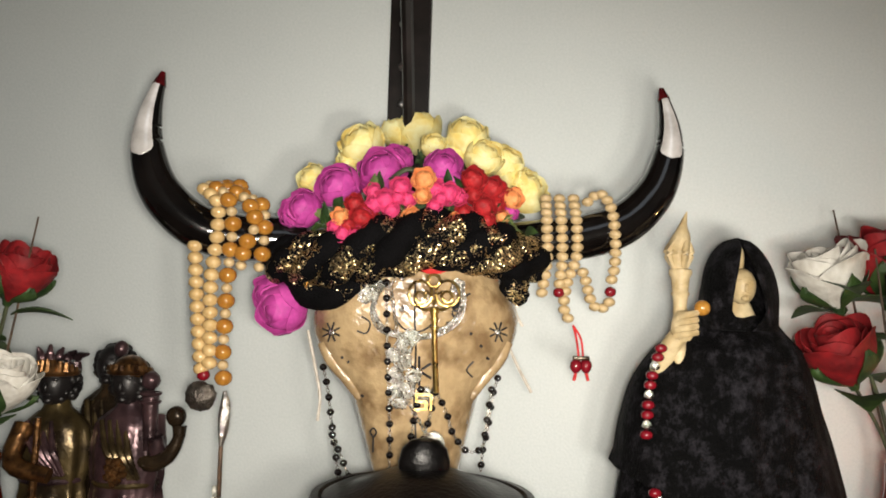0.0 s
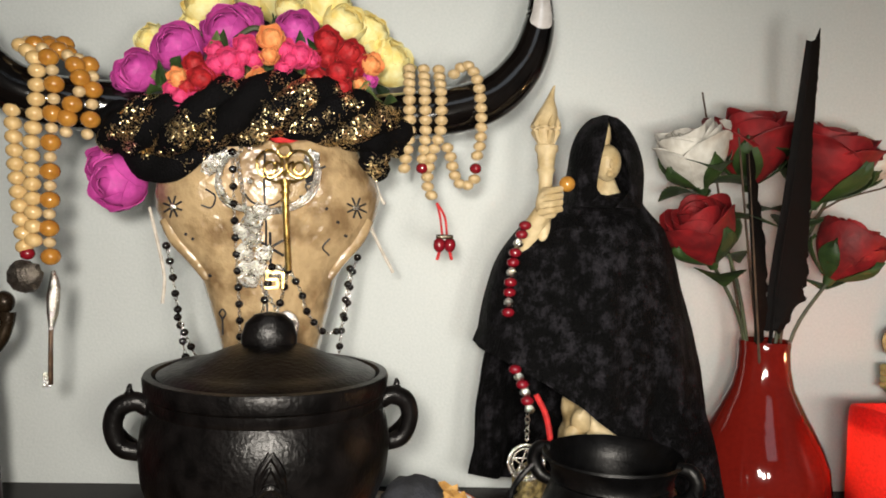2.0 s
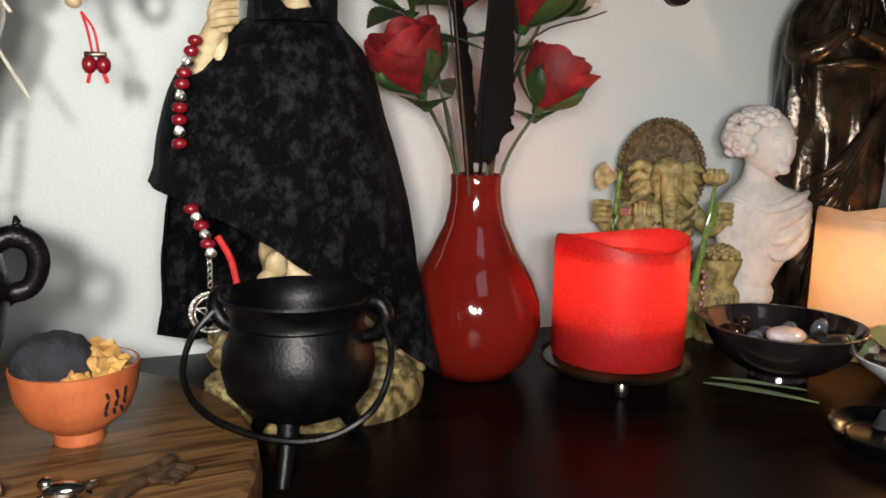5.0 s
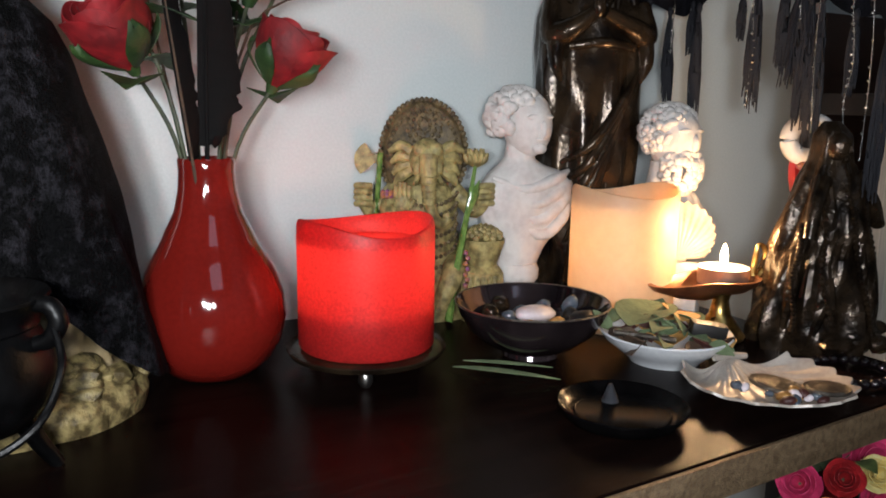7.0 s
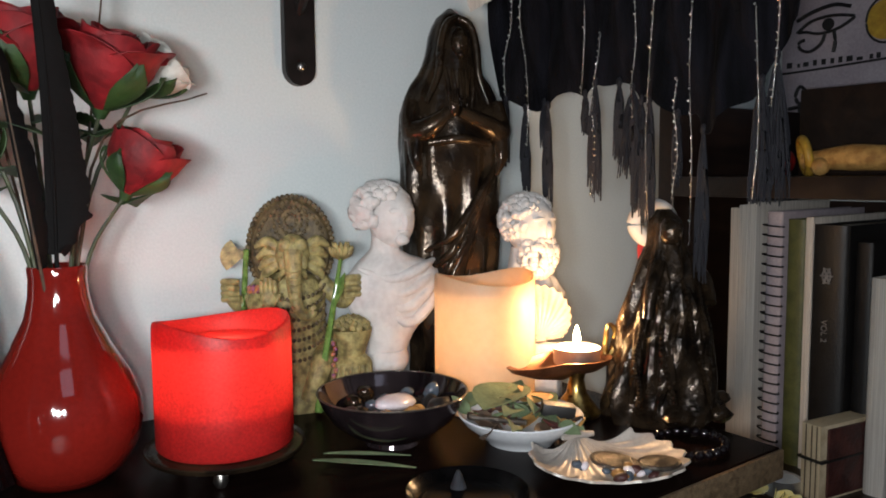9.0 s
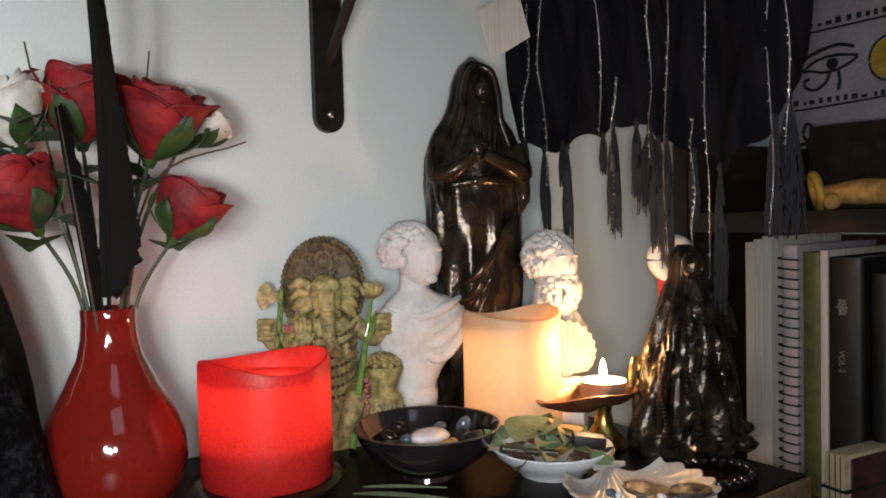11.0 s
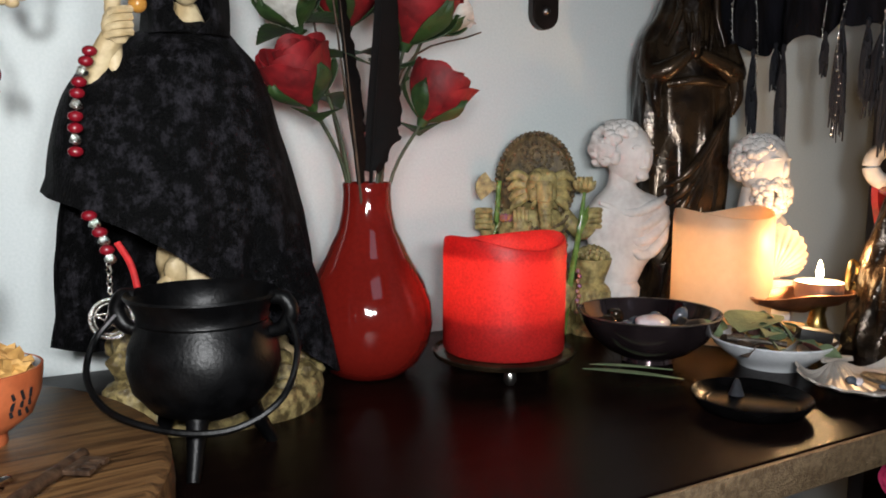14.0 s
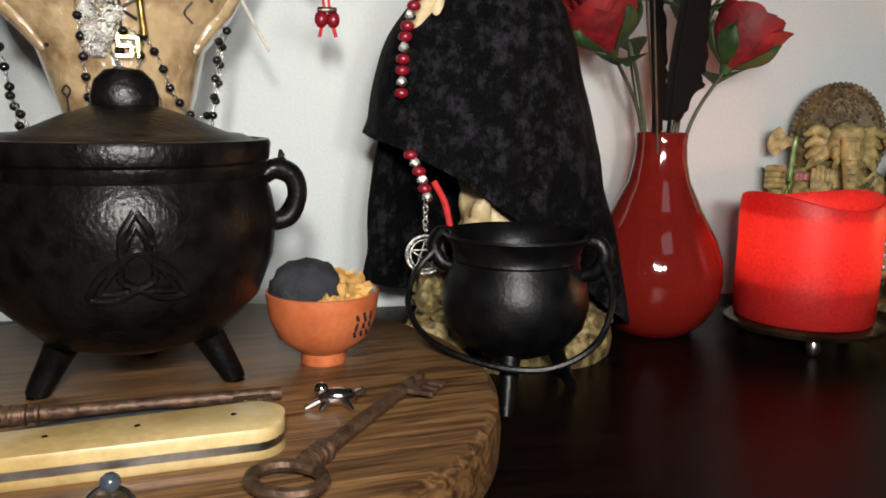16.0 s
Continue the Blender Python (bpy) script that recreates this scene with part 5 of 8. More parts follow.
def brass_key():
    t = thing("ornate_key", Matrix.Translation(sk(768, 560, 0.045)), "long brass key with a pierced bow hanging on the skull", "key")
    D = 0.047
    bm = bmesh.new()
    # two lobes of scrolls, a top loop and a closing bar
    for sx in (-1, 1):
        for cu, cv, r, n in ((768 + sx * 24, 520, 21, 12), (768 + sx * 24, 526, 9, 10)):
            tube([sk(cu + r * math.cos(a), cv + r * 1.08 * math.sin(a), D) for a in [q * 2 * math.pi / n for q in range(n)]], 0.0009, 7, bm, closed=True, k=2)
        tube([sk(768, 540, D), sk(768 + sx * 6, 522, D), sk(768 + sx * 14, 516, D), sk(768 + sx * 13, 526, D)], 0.0008, 6, bm)
    tube([sk(768 + 11 * math.cos(a), 497 + 11 * math.sin(a), D) for a in [q * math.pi / 6 for q in range(12)]], 0.0009, 7, bm, closed=True, k=2)
    tube([sk(735, 540, D), sk(752, 549, D), sk(768, 546, D), sk(784, 549, D), sk(801, 540, D)], 0.0010, 7, bm)
    part("bow", bm, BRASS, t, world_made=True)
    part("shaft", tube([sk(768, 545, D), sk(769, 560, D), sk(769, 590, D - 0.001), sk(770, 640, D - 0.003), sk(772, 695, D - 0.006)], [0.0030, 0.0022, 0.0020, 0.0019, 0.0019], 10), BRASS, t, world_made=True)
    for v in (552, 566, 580):
        part("collar", lathe([(0.0019, -0.001), (0.0032, -0.0006), (0.0032, 0.0006), (0.0019, 0.001)], 14), BRASS, t, at=Matrix.Translation(sk(769, v, D)), world_made=True)
    bm = bmesh.new()
    for (x, z, w, h) in ((0.0005, 0.0050, 0.009, 0.0015), (-0.0035, 0.0028, 0.0015, 0.006), (-0.0005, 0.0004, 0.0075, 0.0015), (0.0030, -0.0022, 0.0015, 0.0055), (-0.0008, -0.0048, 0.0080, 0.0015), (0.0062, 0.0, 0.0014, 0.0105)):
        box(w, 0.0014, h, 0, (x, 0, z), bm)
    part("bit", bm, BRASS, t, "square-cut brass bit", at=Matrix.Translation(sk(746, 712, D - 0.006)) @ SK.to_3x3().to_4x4(), smooth=False, world_made=True)


brass_key()
for pts in ([(905, 525, 0.0), (915, 560, 0.0), (925, 578, 0.002)], [(895, 600, 0.0), (912, 640, 0.004), (940, 695, 0.006)], [(545, 585, 0.0), (556, 640, 0.0), (566, 700, 0.002), (562, 745, 0.004)]):
    tagged(part("cord", tube([sk(*p) for p in pts], 0.0011, 7), PALECORD), "pale loose cord end hanging from the scarf", "cord", "cord ends of the scarf")


# ---- hooded figure ----
CX, CY = 0.258, 0.684
CARVED = surface("carved_ivory_resin", (0.42, 0.33, 0.14), (0.11, 0.08, 0.033), 150, 0.45, 0, 0.7, 320, lo=0.40, hi=0.60)


def hooded_statue():
    bm = bmesh.new()
    pieces = []
    # carved oval foot
    foot = robe([(0.0, 0.262, 0.674, 0.072, 0.056, 0.2), (0.010, 0.262, 0.674, 0.074, 0.058, 0.4), (0.019, 0.262, 0.674, 0.071, 0.055, 0.8), (0.026, 0.264, 0.676, 0.060, 0.046, 1)], 11, 0.03, seed=0.4)
    pieces.append((foot, 1))
    base = robe([(0.02, 0.266, 0.677, 0.056, 0.042, 1), (0.035, 0.268, 0.680, 0.047, 0.038, 1), (0.05, 0.266, 0.680, 0.040, 0.036, 1), (0.10, 0.262, 0.684, 0.034, 0.032, 0.8), (0.20, 0.256, 0.684, 0.028, 0.026, 0.6), (0.255, 0.250, 0.680, 0.014, 0.014, 0.2), (0.27, 0.249, 0.678, 0.008, 0.008, 0)], 8, 0.07, seed=1.3)
    pieces.append((base, 0))
    rnd = random.Random(11)
    lumps = bmesh.new()
    for i in range(64):
        a = rnd.uniform(-3.4, 0.5)
        r = rnd.uniform(0.62, 1.0)
        ball(rnd.uniform(0.005, 0.0095), (0.262 + 0.070 * r * math.cos(a), 0.674 + 0.054 * r * math.sin(a), 0.010 + 0.024 * (1 - r) / 0.38 + rnd.uniform(-0.004, 0.008)), lumps, 2, (rnd.uniform(0.8, 1.5), 0.9, rnd.uniform(0.6, 1.1)), 0.45, 160)
    for i in range(10):
        ball(rnd.uniform(0.007, 0.011), (0.205 + rnd.uniform(-0.010, 0.02), 0.676 + rnd.uniform(-0.02, 0.02), rnd.uniform(0.02, 0.055)), lumps, 2, (1, 1, 1.2), 0.45, 140)
    pieces.append((lumps, 1))
    # feet of the figure among the folds
    for x, z in ((0.228, 0.088), (0.240, 0.080), (0.222, 0.075), (0.233, 0.10)):
        ball(0.008, (x, 0.652, z), bm, 2, (0.9, 0.9, 1.3), 0.3, 150)
    # face
    face_bm((0.2475, 0.661, 0.279), 0.0118, bm)
    ball(0.006, (0.2470, 0.668, 0.298), bm, 2, (0.7, 0.7, 2.0))
    # torch and raised hand
    lathe([(0, 0.20), (0.0042, 0.202), (0.0045, 0.246), (0.0050, 0.262), (0.0046, 0.263), (0.0052, 0.270), (0.0066, 0.2725), (0.0056, 0.2745), (0.0066, 0.284), (0.0082, 0.2865), (0.0080, 0.2895), (0.004, 0.291)], 16, bm, Matrix.Translation((0.2045, 0.660, 0)))
    tube([(0.2045, 0.660, 0.286), (0.2030, 0.660, 0.295), (0.2025, 0.660, 0.303), (0.2050, 0.660, 0.313), (0.2060, 0.660, 0.321), (0.2085, 0.660, 0.331)], [0.0042, 0.0070, 0.0086, 0.0064, 0.0030, 0.0005], 12, bm)
    for k in range(5):
        a = k * 1.25
        tube([(0.204 + 0.004 * math.cos(a), 0.660 + 0.004 * math.sin(a), 0.290), (0.203 + 0.0088 * math.cos(a), 0.660 + 0.0088 * math.sin(a), 0.302), (0.2055 + 0.004 * math.cos(a + 0.7), 0.660 + 0.004 * math.sin(a + 0.7), 0.316)], [0.0016, 0.0026, 0.0006], 7, bm)
    ball(0.0105, (0.2060, 0.655, 0.250), bm, 2, (0.9, 0.8, 1.1), 0.2, 200)
    for k in range(4):
        tube([(0.199 + 0.001 * k, 0.650, 0.243 + 0.0045 * k), (0.206, 0.645, 0.2445 + 0.0045 * k), (0.2135, 0.6485, 0.246 + 0.0045 * k)], 0.0024, 7, bm)
    tube([(0.203, 0.657, 0.243), (0.196, 0.664, 0.228), (0.192, 0.672, 0.205), (0.200, 0.680, 0.18)], [0.007, 0.0075, 0.0085, 0.009], 12, bm)
    pieces.append((bm, 0))
    return merged("hooded_statue", pieces, [IVORY, CARVED], Matrix(), "ivory resin robed skeleton figure holding up a torch", "statue")


hooded_statue()
tagged(part("orange_bead", ball(0.0055, sub=3), BEADAMBER, at=pose(0.2175, 0.650, 0.263)), "small orange ball held against the hooded cloak", "ball")


def cloak():
    t = thing("velvet_cloak", pose(CX, CY, 0.25), "black crushed velvet hooded cloak draped over the statue", "cloak")
    hem = [(-180, 0.150, 0.098), (-150, 0.142, 0.086), (-120, 0.117, 0.066), (-90, 0.094, 0.060), (-60, 0.068, 0.064), (-30, 0.022, 0.087), (0, 0.012, 0.094), (40, 0.02, 0.075), (90, 0.03, 0.070), (130, 0.03, 0.085), (150, 0.036, 0.092), (172, 0.048, 0.096), (180, 0.15, 0.098)]
    xs, hz, hr = [h[0] for h in hem], [h[1] for h in hem], [h[2] for h in hem]
    cols, rows = 120, 40
    grid = []
    for i in range(rows + 1):
        u = i / rows
        row = []
        for j in range(cols + 1):
            a = -179.5 + 351.5 * j / cols
            zb, rb = float(np.interp(a, xs, hz)), float(np.interp(a, xs, hr))
            z = 0.258 - (0.258 - zb) * u
            s = (0.258 - z) / 0.246
            r0 = 0.017 + 0.022 * min(1, s / 0.10) ** 0.6
            r = r0 + (rb - 0.039) * max(0, (u - 0.06) / 0.94) ** 0.8
            left = math.exp(-((abs(a) - 172) / 26) ** 2)
            r += 0.014 * left * math.sin(math.pi * min(1, u * 1.1)) * 0.8
            fold = 0.0045 * math.sin(radians(a) * 7 + 1.5 * math.sin(s * 5)) * s + 0.0022 * math.sin(radians(a) * 15 + 4 * s) * s
            fold += 0.0012 * noise.noise(Vector((math.cos(radians(a)) * 4, math.sin(radians(a)) * 4, z * 40)))
            r += fold
            row.append((CX + r * math.cos(radians(a)) - 0.006 * (1 - s), CY + r * math.sin(radians(a)) * 0.86, z))
        grid.append(row)
    part("cape", sheet(grid, 0.0016), VELVET, t, world_made=True)
    grid = []
    for i in range(25):
        u = i / 24
        z = 0.248 + 0.066 * u
        row = []
        for j in range(49):
            gap = 27 * (1 - u ** 2) * min(1, 0.12 + u * 4.5)
            a = radians(-90 + gap + (360 - 2 * gap) * j / 48)
            r = 0.027 * math.sqrt(max(0.0, 1 - (max(0, u - 0.30) / 0.70) ** 2.0)) + 0.0025 * (1 - u)
            r += 0.0010 * math.sin(5 * a + 6 * u)
            row.append((0.2495 + r * math.cos(a) * 0.92, 0.676 + r * math.sin(a) + 0.004 * u, z))
        grid.append(row)
    part("hood", sheet(grid, 0.0018), VELVET, t, world_made=True)


cloak()


def necklace():
    t = thing("bead_necklace", pose(0.188, 0.668, 0.2), "dark red and silver bead necklace hanging under the cloak", "necklace")
    rd = mesh_of("bead", ball(0.0040, sub=2, squash=(1.15, 1, 0.85)), BEADRED)
    sv = mesh_of("bead", ball(0.0032, sub=2, rough=0.4, freq=900), SILVER)
    line = [(0.190, 0.652, 0.234), (0.183, 0.647, 0.215), (0.180, 0.644, 0.195), (0.179, 0.644, 0.172)]
    for i, p in enumerate(along(line, 0.0068)):
        b = new("bead", rd if i % 3 != 2 else sv)
        b.matrix_basis = Matrix.Translation(p)
        under(t, b)
    line = [(0.184, 0.637, 0.138), (0.190, 0.636, 0.126), (0.194, 0.634, 0.112)]
    for i, p in enumerate(along(line, 0.0056)):
        b = new("bead", sv if i % 2 else rd)
        b.matrix_basis = Matrix.Translation(p)
        under(t, b)
    part("cord", tube([(0.198, 0.634, 0.122), (0.205, 0.632, 0.108), (0.209, 0.630, 0.088)], 0.002, 8), PINKCORD, t, "twisted red cord", world_made=True)
    part("chain", chain_bm([(0.193, 0.634, 0.115), (0.193, 0.634, 0.10), (0.193, 0.634, 0.088)], 0.004, 0.0018), SILVER, t, world_made=True)
    bm = bmesh.new()
    R = 0.0118
    c = Vector((0.1930, 0.633, 0.0765))
    pt = lambda a, r: c + Vector((r * math.sin(a), 0.0, r * math.cos(a)))
    tube([pt(2 * math.pi * k / 20, R) for k in range(20)], 0.0012, 7, bm, closed=True, k=2)
    tube([pt(2 * math.pi * k / 20, R * 0.8) for k in range(20)], 0.0007, 6, bm, closed=True, k=2)
    for k in range(5):
        tube([pt(2 * math.pi * k * 2 / 5, R * 0.8), pt(2 * math.pi * (k * 2 + 2) / 5, R * 0.8)], 0.0007, 6, bm, k=2)
    part("pentacle", bm, SILVER, t, "round silver star pendant", world_made=True)


necklace()


# ---- triple statue and roses at the far left ----
def triple_statue():
    p = []
    figs = ((-0.247, 0.655, 0, 0.193, True), (-0.217, 0.680, 2, 0.206, False), (-0.191, 0.654, 1, 0.196, True))
    for k, (x, y, mat, hz, crown) in enumerate(figs):
        p.append((robe([(0.008, x, y, 0.031, 0.027, 0.9), (0.06, x, y, 0.029, 0.024, 1), (0.105, x, y, 0.026, 0.019, 1), (0.122, x, y, 0.024, 0.017, 0.6), (0.128, x, y, 0.0255, 0.018, 0.6), (0.15, x, y, 0.0265, 0.018, 0.6), (hz - 0.028, x, y, 0.0235, 0.015, 0.4), (hz - 0.017, x, y, 0.010, 0.009, 0.1), (hz - 0.008, x, y, 0.0075, 0.0075, 0)], 8, 0.07, seed=k * 2.1, drift=0.7), mat))
        h = Vector((x, y - 0.003, hz))
        p.append((face_bm(h, 0.0148), 3))
        p.append((curls(h + Vector((0, 0.004, 0)), (0.0132, 0.0128, 0.0146), 90, 0.0034, 5 + k, zmin=-0.95), 3))
        # sash folds across the breast and a belt
        bm = bmesh.new()
        for q in range(4):
            tube([(x - 0.015 + 0.006 * q, y - 0.012, hz - 0.026), (x - 0.006 + 0.005 * q, y - 0.0185, 0.148), (x + 0.010 + 0.002 * q, y - 0.016, 0.130)], [0.0018, 0.0028, 0.0018], 7, bm)
        tube([(x + 0.0225 * math.cos(q), y + 0.0180 * math.sin(q), 0.125) for q in [i * math.pi / 8 for i in range(16)]], 0.0022, 7, bm, closed=True, k=2)
        p.append((bm, 1 if k == 0 else 0))
        if crown:
            bm = bmesh.new()
            tube([h + Vector((0.0140 * math.cos(q), 0.0140 * math.sin(q), 0.009)) for q in [i * math.pi / 8 for i in range(16)]], 0.0026, 7, bm, closed=True, k=2)
            for q in range(11):
                a = radians(180 + 18 * q)
                tall = (0.003 if k else 0.006) * (0.5 + math.sin(math.pi * q / 10))
                tube([h + Vector((0.0138 * math.cos(a), 0.0140 * math.sin(a), 0.010)), h + Vector((0.0135 * math.cos(a), 0.0135 * math.sin(a), 0.010 + tall))], [0.0030, 0.0020], 7, bm)
            if k:
                ball(0.0128, h + Vector((0, 0, 0.0095)), bm, 3, (1, 1, 0.85))
            p.append((bm, 4))
    # flame-like plume behind one crown, bun on the middle head
    bm = bmesh.new()
    for q in range(5):
        tube([(-0.262 + 0.006 * q, 0.662, 0.202), (-0.266 + 0.007 * q, 0.662, 0.212), (-0.268 + 0.010 * q, 0.660, 0.221 - 0.002 * abs(q - 1))], [0.004, 0.0036, 0.001], 8, bm)
    ball(0.006, (-0.207, 0.668, 0.219), bm, 2, (0.9, 0.9, 1.1))
    # arm raising a short staff, fist on top
    tube([(-0.172, 0.654, 0.172), (-0.166, 0.646, 0.150), (-0.166, 0.642, 0.160)], [0.0075, 0.0072, 0.0055], 12, bm)
    tube([(-0.170, 0.644, 0.150), (-0.171, 0.644, 0.170), (-0.1715, 0.644, 0.188)], [0.0050, 0.0052, 0.0060], 12, bm)
    for z in (0.184, 0.190):
        tube([(-0.1715 + 0.0066 * math.cos(q), 0.644 + 0.0066 * math.sin(q), z) for q in [i * math.pi / 5 for i in range(10)]], 0.0013, 6, bm, closed=True, k=2)
    ball(0.0068, (-0.1720, 0.644, 0.199), bm, 2, (1, 0.9, 1.0), 0.25, 260)
    p.append((bm, 1))
    bm = bmesh.new()
    tube([(-0.176, 0.646, 0.142), (-0.166, 0.642, 0.141), (-0.1555, 0.642, 0.147), (-0.1495, 0.643, 0.158), (-0.149, 0.644, 0.168)], [0.0065, 0.0062, 0.0055, 0.0042, 0.0052], 12, bm)
    ball(0.0072, (-0.1515, 0.643, 0.1745), bm, 3, (1.0, 0.85, 1.05))
    p.append((bm, 2))
    bm = bmesh.new()
    for q in range(16):
        a = q * 2.4
        ball(0.0032, (-0.190 + 0.0075 * math.sqrt(q / 16) * math.cos(a), 0.633, 0.136 + 0.009 * math.sqrt(q / 16) * math.sin(a)), bm, 1)
    tube([(-0.262, 0.640, 0.165), (-0.262, 0.628, 0.140), (-0.235, 0.628, 0.132)], [0.0075, 0.007, 0.0055], 12, bm)
    tube([(-0.252, 0.632, 0.02), (-0.248, 0.630, 0.10), (-0.246, 0.630, 0.172)], [0.003, 0.003, 0.0022], 8, bm)
    p.append((bm, 4))
    p.append((lathe([(0, 0), (0.062, 0), (0.064, 0.004), (0.060, 0.012), (0.054, 0.015), (0, 0.015)], 48, m=Matrix.Translation((-0.216, 0.665, 0))), 2))
    merged("triple_statue", p, [BRONZEG, BRONZEP, BRONZE, BLACKSKIN, BRASSOLD], Matrix(), "dark bronze statue of three crowned robed figures", "statue")


BRASSOLD = surface("worn_gilding", (0.24, 0.115, 0.040), (0.05, 0.024, 0.012), 130, 0.30, 0.8, 0.3)


triple_statue()
LVX, LVY = -0.275, 0.60
vase(LVX, LVY, "glossy red bottle vase near the bronze statue of three figures")
_vx, _vy = VX, VY
VX, VY = LVX, LVY
rose_stem(in_vase(0.004, 0), (-0.238, 0.585, 0.272), (0.4, -0.35, 0.8), PETALRED, 0.85, "red fabric rosebud in the other vase", 12, 0.2)
rose_stem(in_vase(0.008, -0.002), (-0.236, 0.572, 0.202), (0.25, -0.4, 0.85), PETALWHITE, 0.85, "white fabric rose drooping from the other vase", 13, 0.25)
rose_stem(in_vase(-0.004, 0), (-0.290, 0.605, 0.262), (-0.1, -0.5, 0.85), PETALWHITE, 0.9, "white fabric rose in the other vase", 14, 0.3)
tagged(part("twig", tube([in_vase(0, 0), (-0.25, 0.59, 0.2), (-0.226, 0.583, 0.310)], [0.0011, 0.001, 0.0006], 6), TWIG), "thin dry twig in the other vase", "twig")
VX, VY = _vx, _vy


# ---- statues behind the candles ----
def elephant_statue():
    gx, gy = 0.584, 0.768
    O = Vector((gx, gy, 0))
    V = lambda x, y, z: O + Vector((x, y, z))
    p = []
    p.append((robe([(0, gx, gy, 0.047, 0.032, 0.3), (0.014, gx, gy, 0.046, 0.031, 0.3), (0.022, gx, gy, 0.040, 0.027, 0.4), (0.05, gx, gy, 0.036, 0.028, 0.5), (0.08, gx, gy, 0.033, 0.027, 0.3), (0.105, gx, gy, 0.034, 0.022, 0.2), (0.122, gx, gy, 0.026, 0.016, 0), (0.130, gx, gy, 0.012, 0.010, 0)], 9, 0.05, seed=2, drift=0.8), 0))
    bm = bmesh.new()
    # carved halo with a beaded rim
    rings = []
    for y, k in ((0.012, 1.0), (0.004, 1.0), (0.000, 0.92), (0.003, 0.80)):
        rings.append([V(0.0415 * k * math.cos(a), y, 0.150 + 0.047 * k * math.sin(a)) for a in [2 * math.pi * i / 48 for i in range(48)]])
    loft(rings, bm)
    for i in range(42):
        a = radians(-42 + 264 * i / 41)
        ball(0.0031, V(0.0430 * math.cos(a), 0.004, 0.150 + 0.0485 * math.sin(a)), bm, 1)
    for rr, n_, z in ((0.034, 40, 0.152), (0.017, 22, 0.176), (0.0115, 16, 0.176), (0.0060, 9, 0.176)):
        for i in range(n_):
            a = 2 * math.pi * i / n_
            ball(0.0022, V(rr * math.cos(a), 0.000, z + rr * 1.08 * math.sin(a)), bm, 1)
    p.append((bm, 1))
    bm = bmesh.new()
    # head, trunk, ears
    ball(0.0170, V(0.001, -0.020, 0.147), bm, 3, (1.02, 0.85, 1.08))
    for sx in (-1, 1):
        ball(0.0075, V(0.001 + sx * 0.0075, -0.028, 0.155), bm, 2, (1.0, 0.8, 1.0))
        ball(0.0066, V(0.001 + sx * 0.0095, -0.029, 0.139), bm, 2, (0.9, 0.8, 1.2))
        for k in range(4):
            tube([V(0.001 + sx * 0.013, -0.016, 0.151 - 0.004 * k), V(0.001 + sx * 0.025, -0.014, 0.158 - 0.009 * k), V(0.001 + sx * (0.037 - 0.002 * k), -0.012, 0.153 - 0.010 * k)], [0.0055, 0.0056, 0.0022], 9, bm)
        tube([V(0.001 + sx * 0.009, -0.031, 0.133), V(0.001 + sx * 0.013, -0.038, 0.127), V(0.001 + sx * 0.013, -0.042, 0.129)], [0.0030, 0.0022, 0.0008], 8, bm)
    tube([V(0.001, -0.034, 0.150), V(0.001, -0.039, 0.136), V(0.001, -0.042, 0.120), V(0.003, -0.043, 0.105), V(0.008, -0.043, 0.095), V(0.015, -0.042, 0.0925), V(0.0195, -0.041, 0.097), V(0.0175, -0.041, 0.1015)], [0.0095, 0.0085, 0.0070, 0.0060, 0.0053, 0.0048, 0.0042, 0.0034], 14, bm)
    for k in range(7):
        z = 0.134 - 0.006 * k
        tube([V(-0.0075 + 0.0007 * k, -0.046, z), V(0.001 + 0.0003 * k, -0.0515 + 0.0004 * k, z - 0.001), V(0.0095 - 0.0003 * k, -0.046, z)], 0.0007, 5, bm, k=3)
    # front arm with the open palm
    tube([V(-0.030, -0.006, 0.118), V(-0.037, -0.022, 0.102), V(-0.027, -0.031, 0.100)], [0.0085, 0.0080, 0.0068], 12, bm)
    ball(0.0098, V(-0.0235, -0.034, 0.109), bm, 3, (0.85, 0.42, 1.1))
    for k in range(4):
        tube([V(-0.0300 + 0.0043 * k, -0.035, 0.114), V(-0.0300 + 0.0042 * k, -0.036, 0.1255 + 0.0025 * (k in (1, 2)))], [0.0025, 0.0021], 8, bm)
    tube([V(-0.016, -0.034, 0.106), V(-0.0125, -0.036, 0.113)], [0.0026, 0.0020], 8, bm)
    # back arms with fists
    for sx in (-1, 1):
        tube([V(sx * 0.030, 0.0, 0.118), V(sx * 0.050, -0.004, 0.100), V(sx * 0.060, -0.010, 0.108)], [0.0085, 0.0080, 0.0072], 12, bm)
        for k in range(4):
            tube([V(sx * 0.053, -0.019, 0.107 + 0.0052 * k), V(sx * 0.061, -0.022, 0.108 + 0.0052 * k), V(sx * 0.068, -0.014, 0.107 + 0.0052 * k)], 0.0030, 8, bm, k=3)
        ball(0.0085, V(sx * 0.060, -0.013, 0.114), bm, 2, (0.9, 0.7, 1.2))
        for q in range(12):
            a = 2 * math.pi * q / 12
            ball(0.0018, V(sx * 0.0535 + 0.008 * math.cos(a), -0.006 + 0.008 * math.sin(a), 0.101 + sx * 0.003 * math.cos(a)), bm, 1)
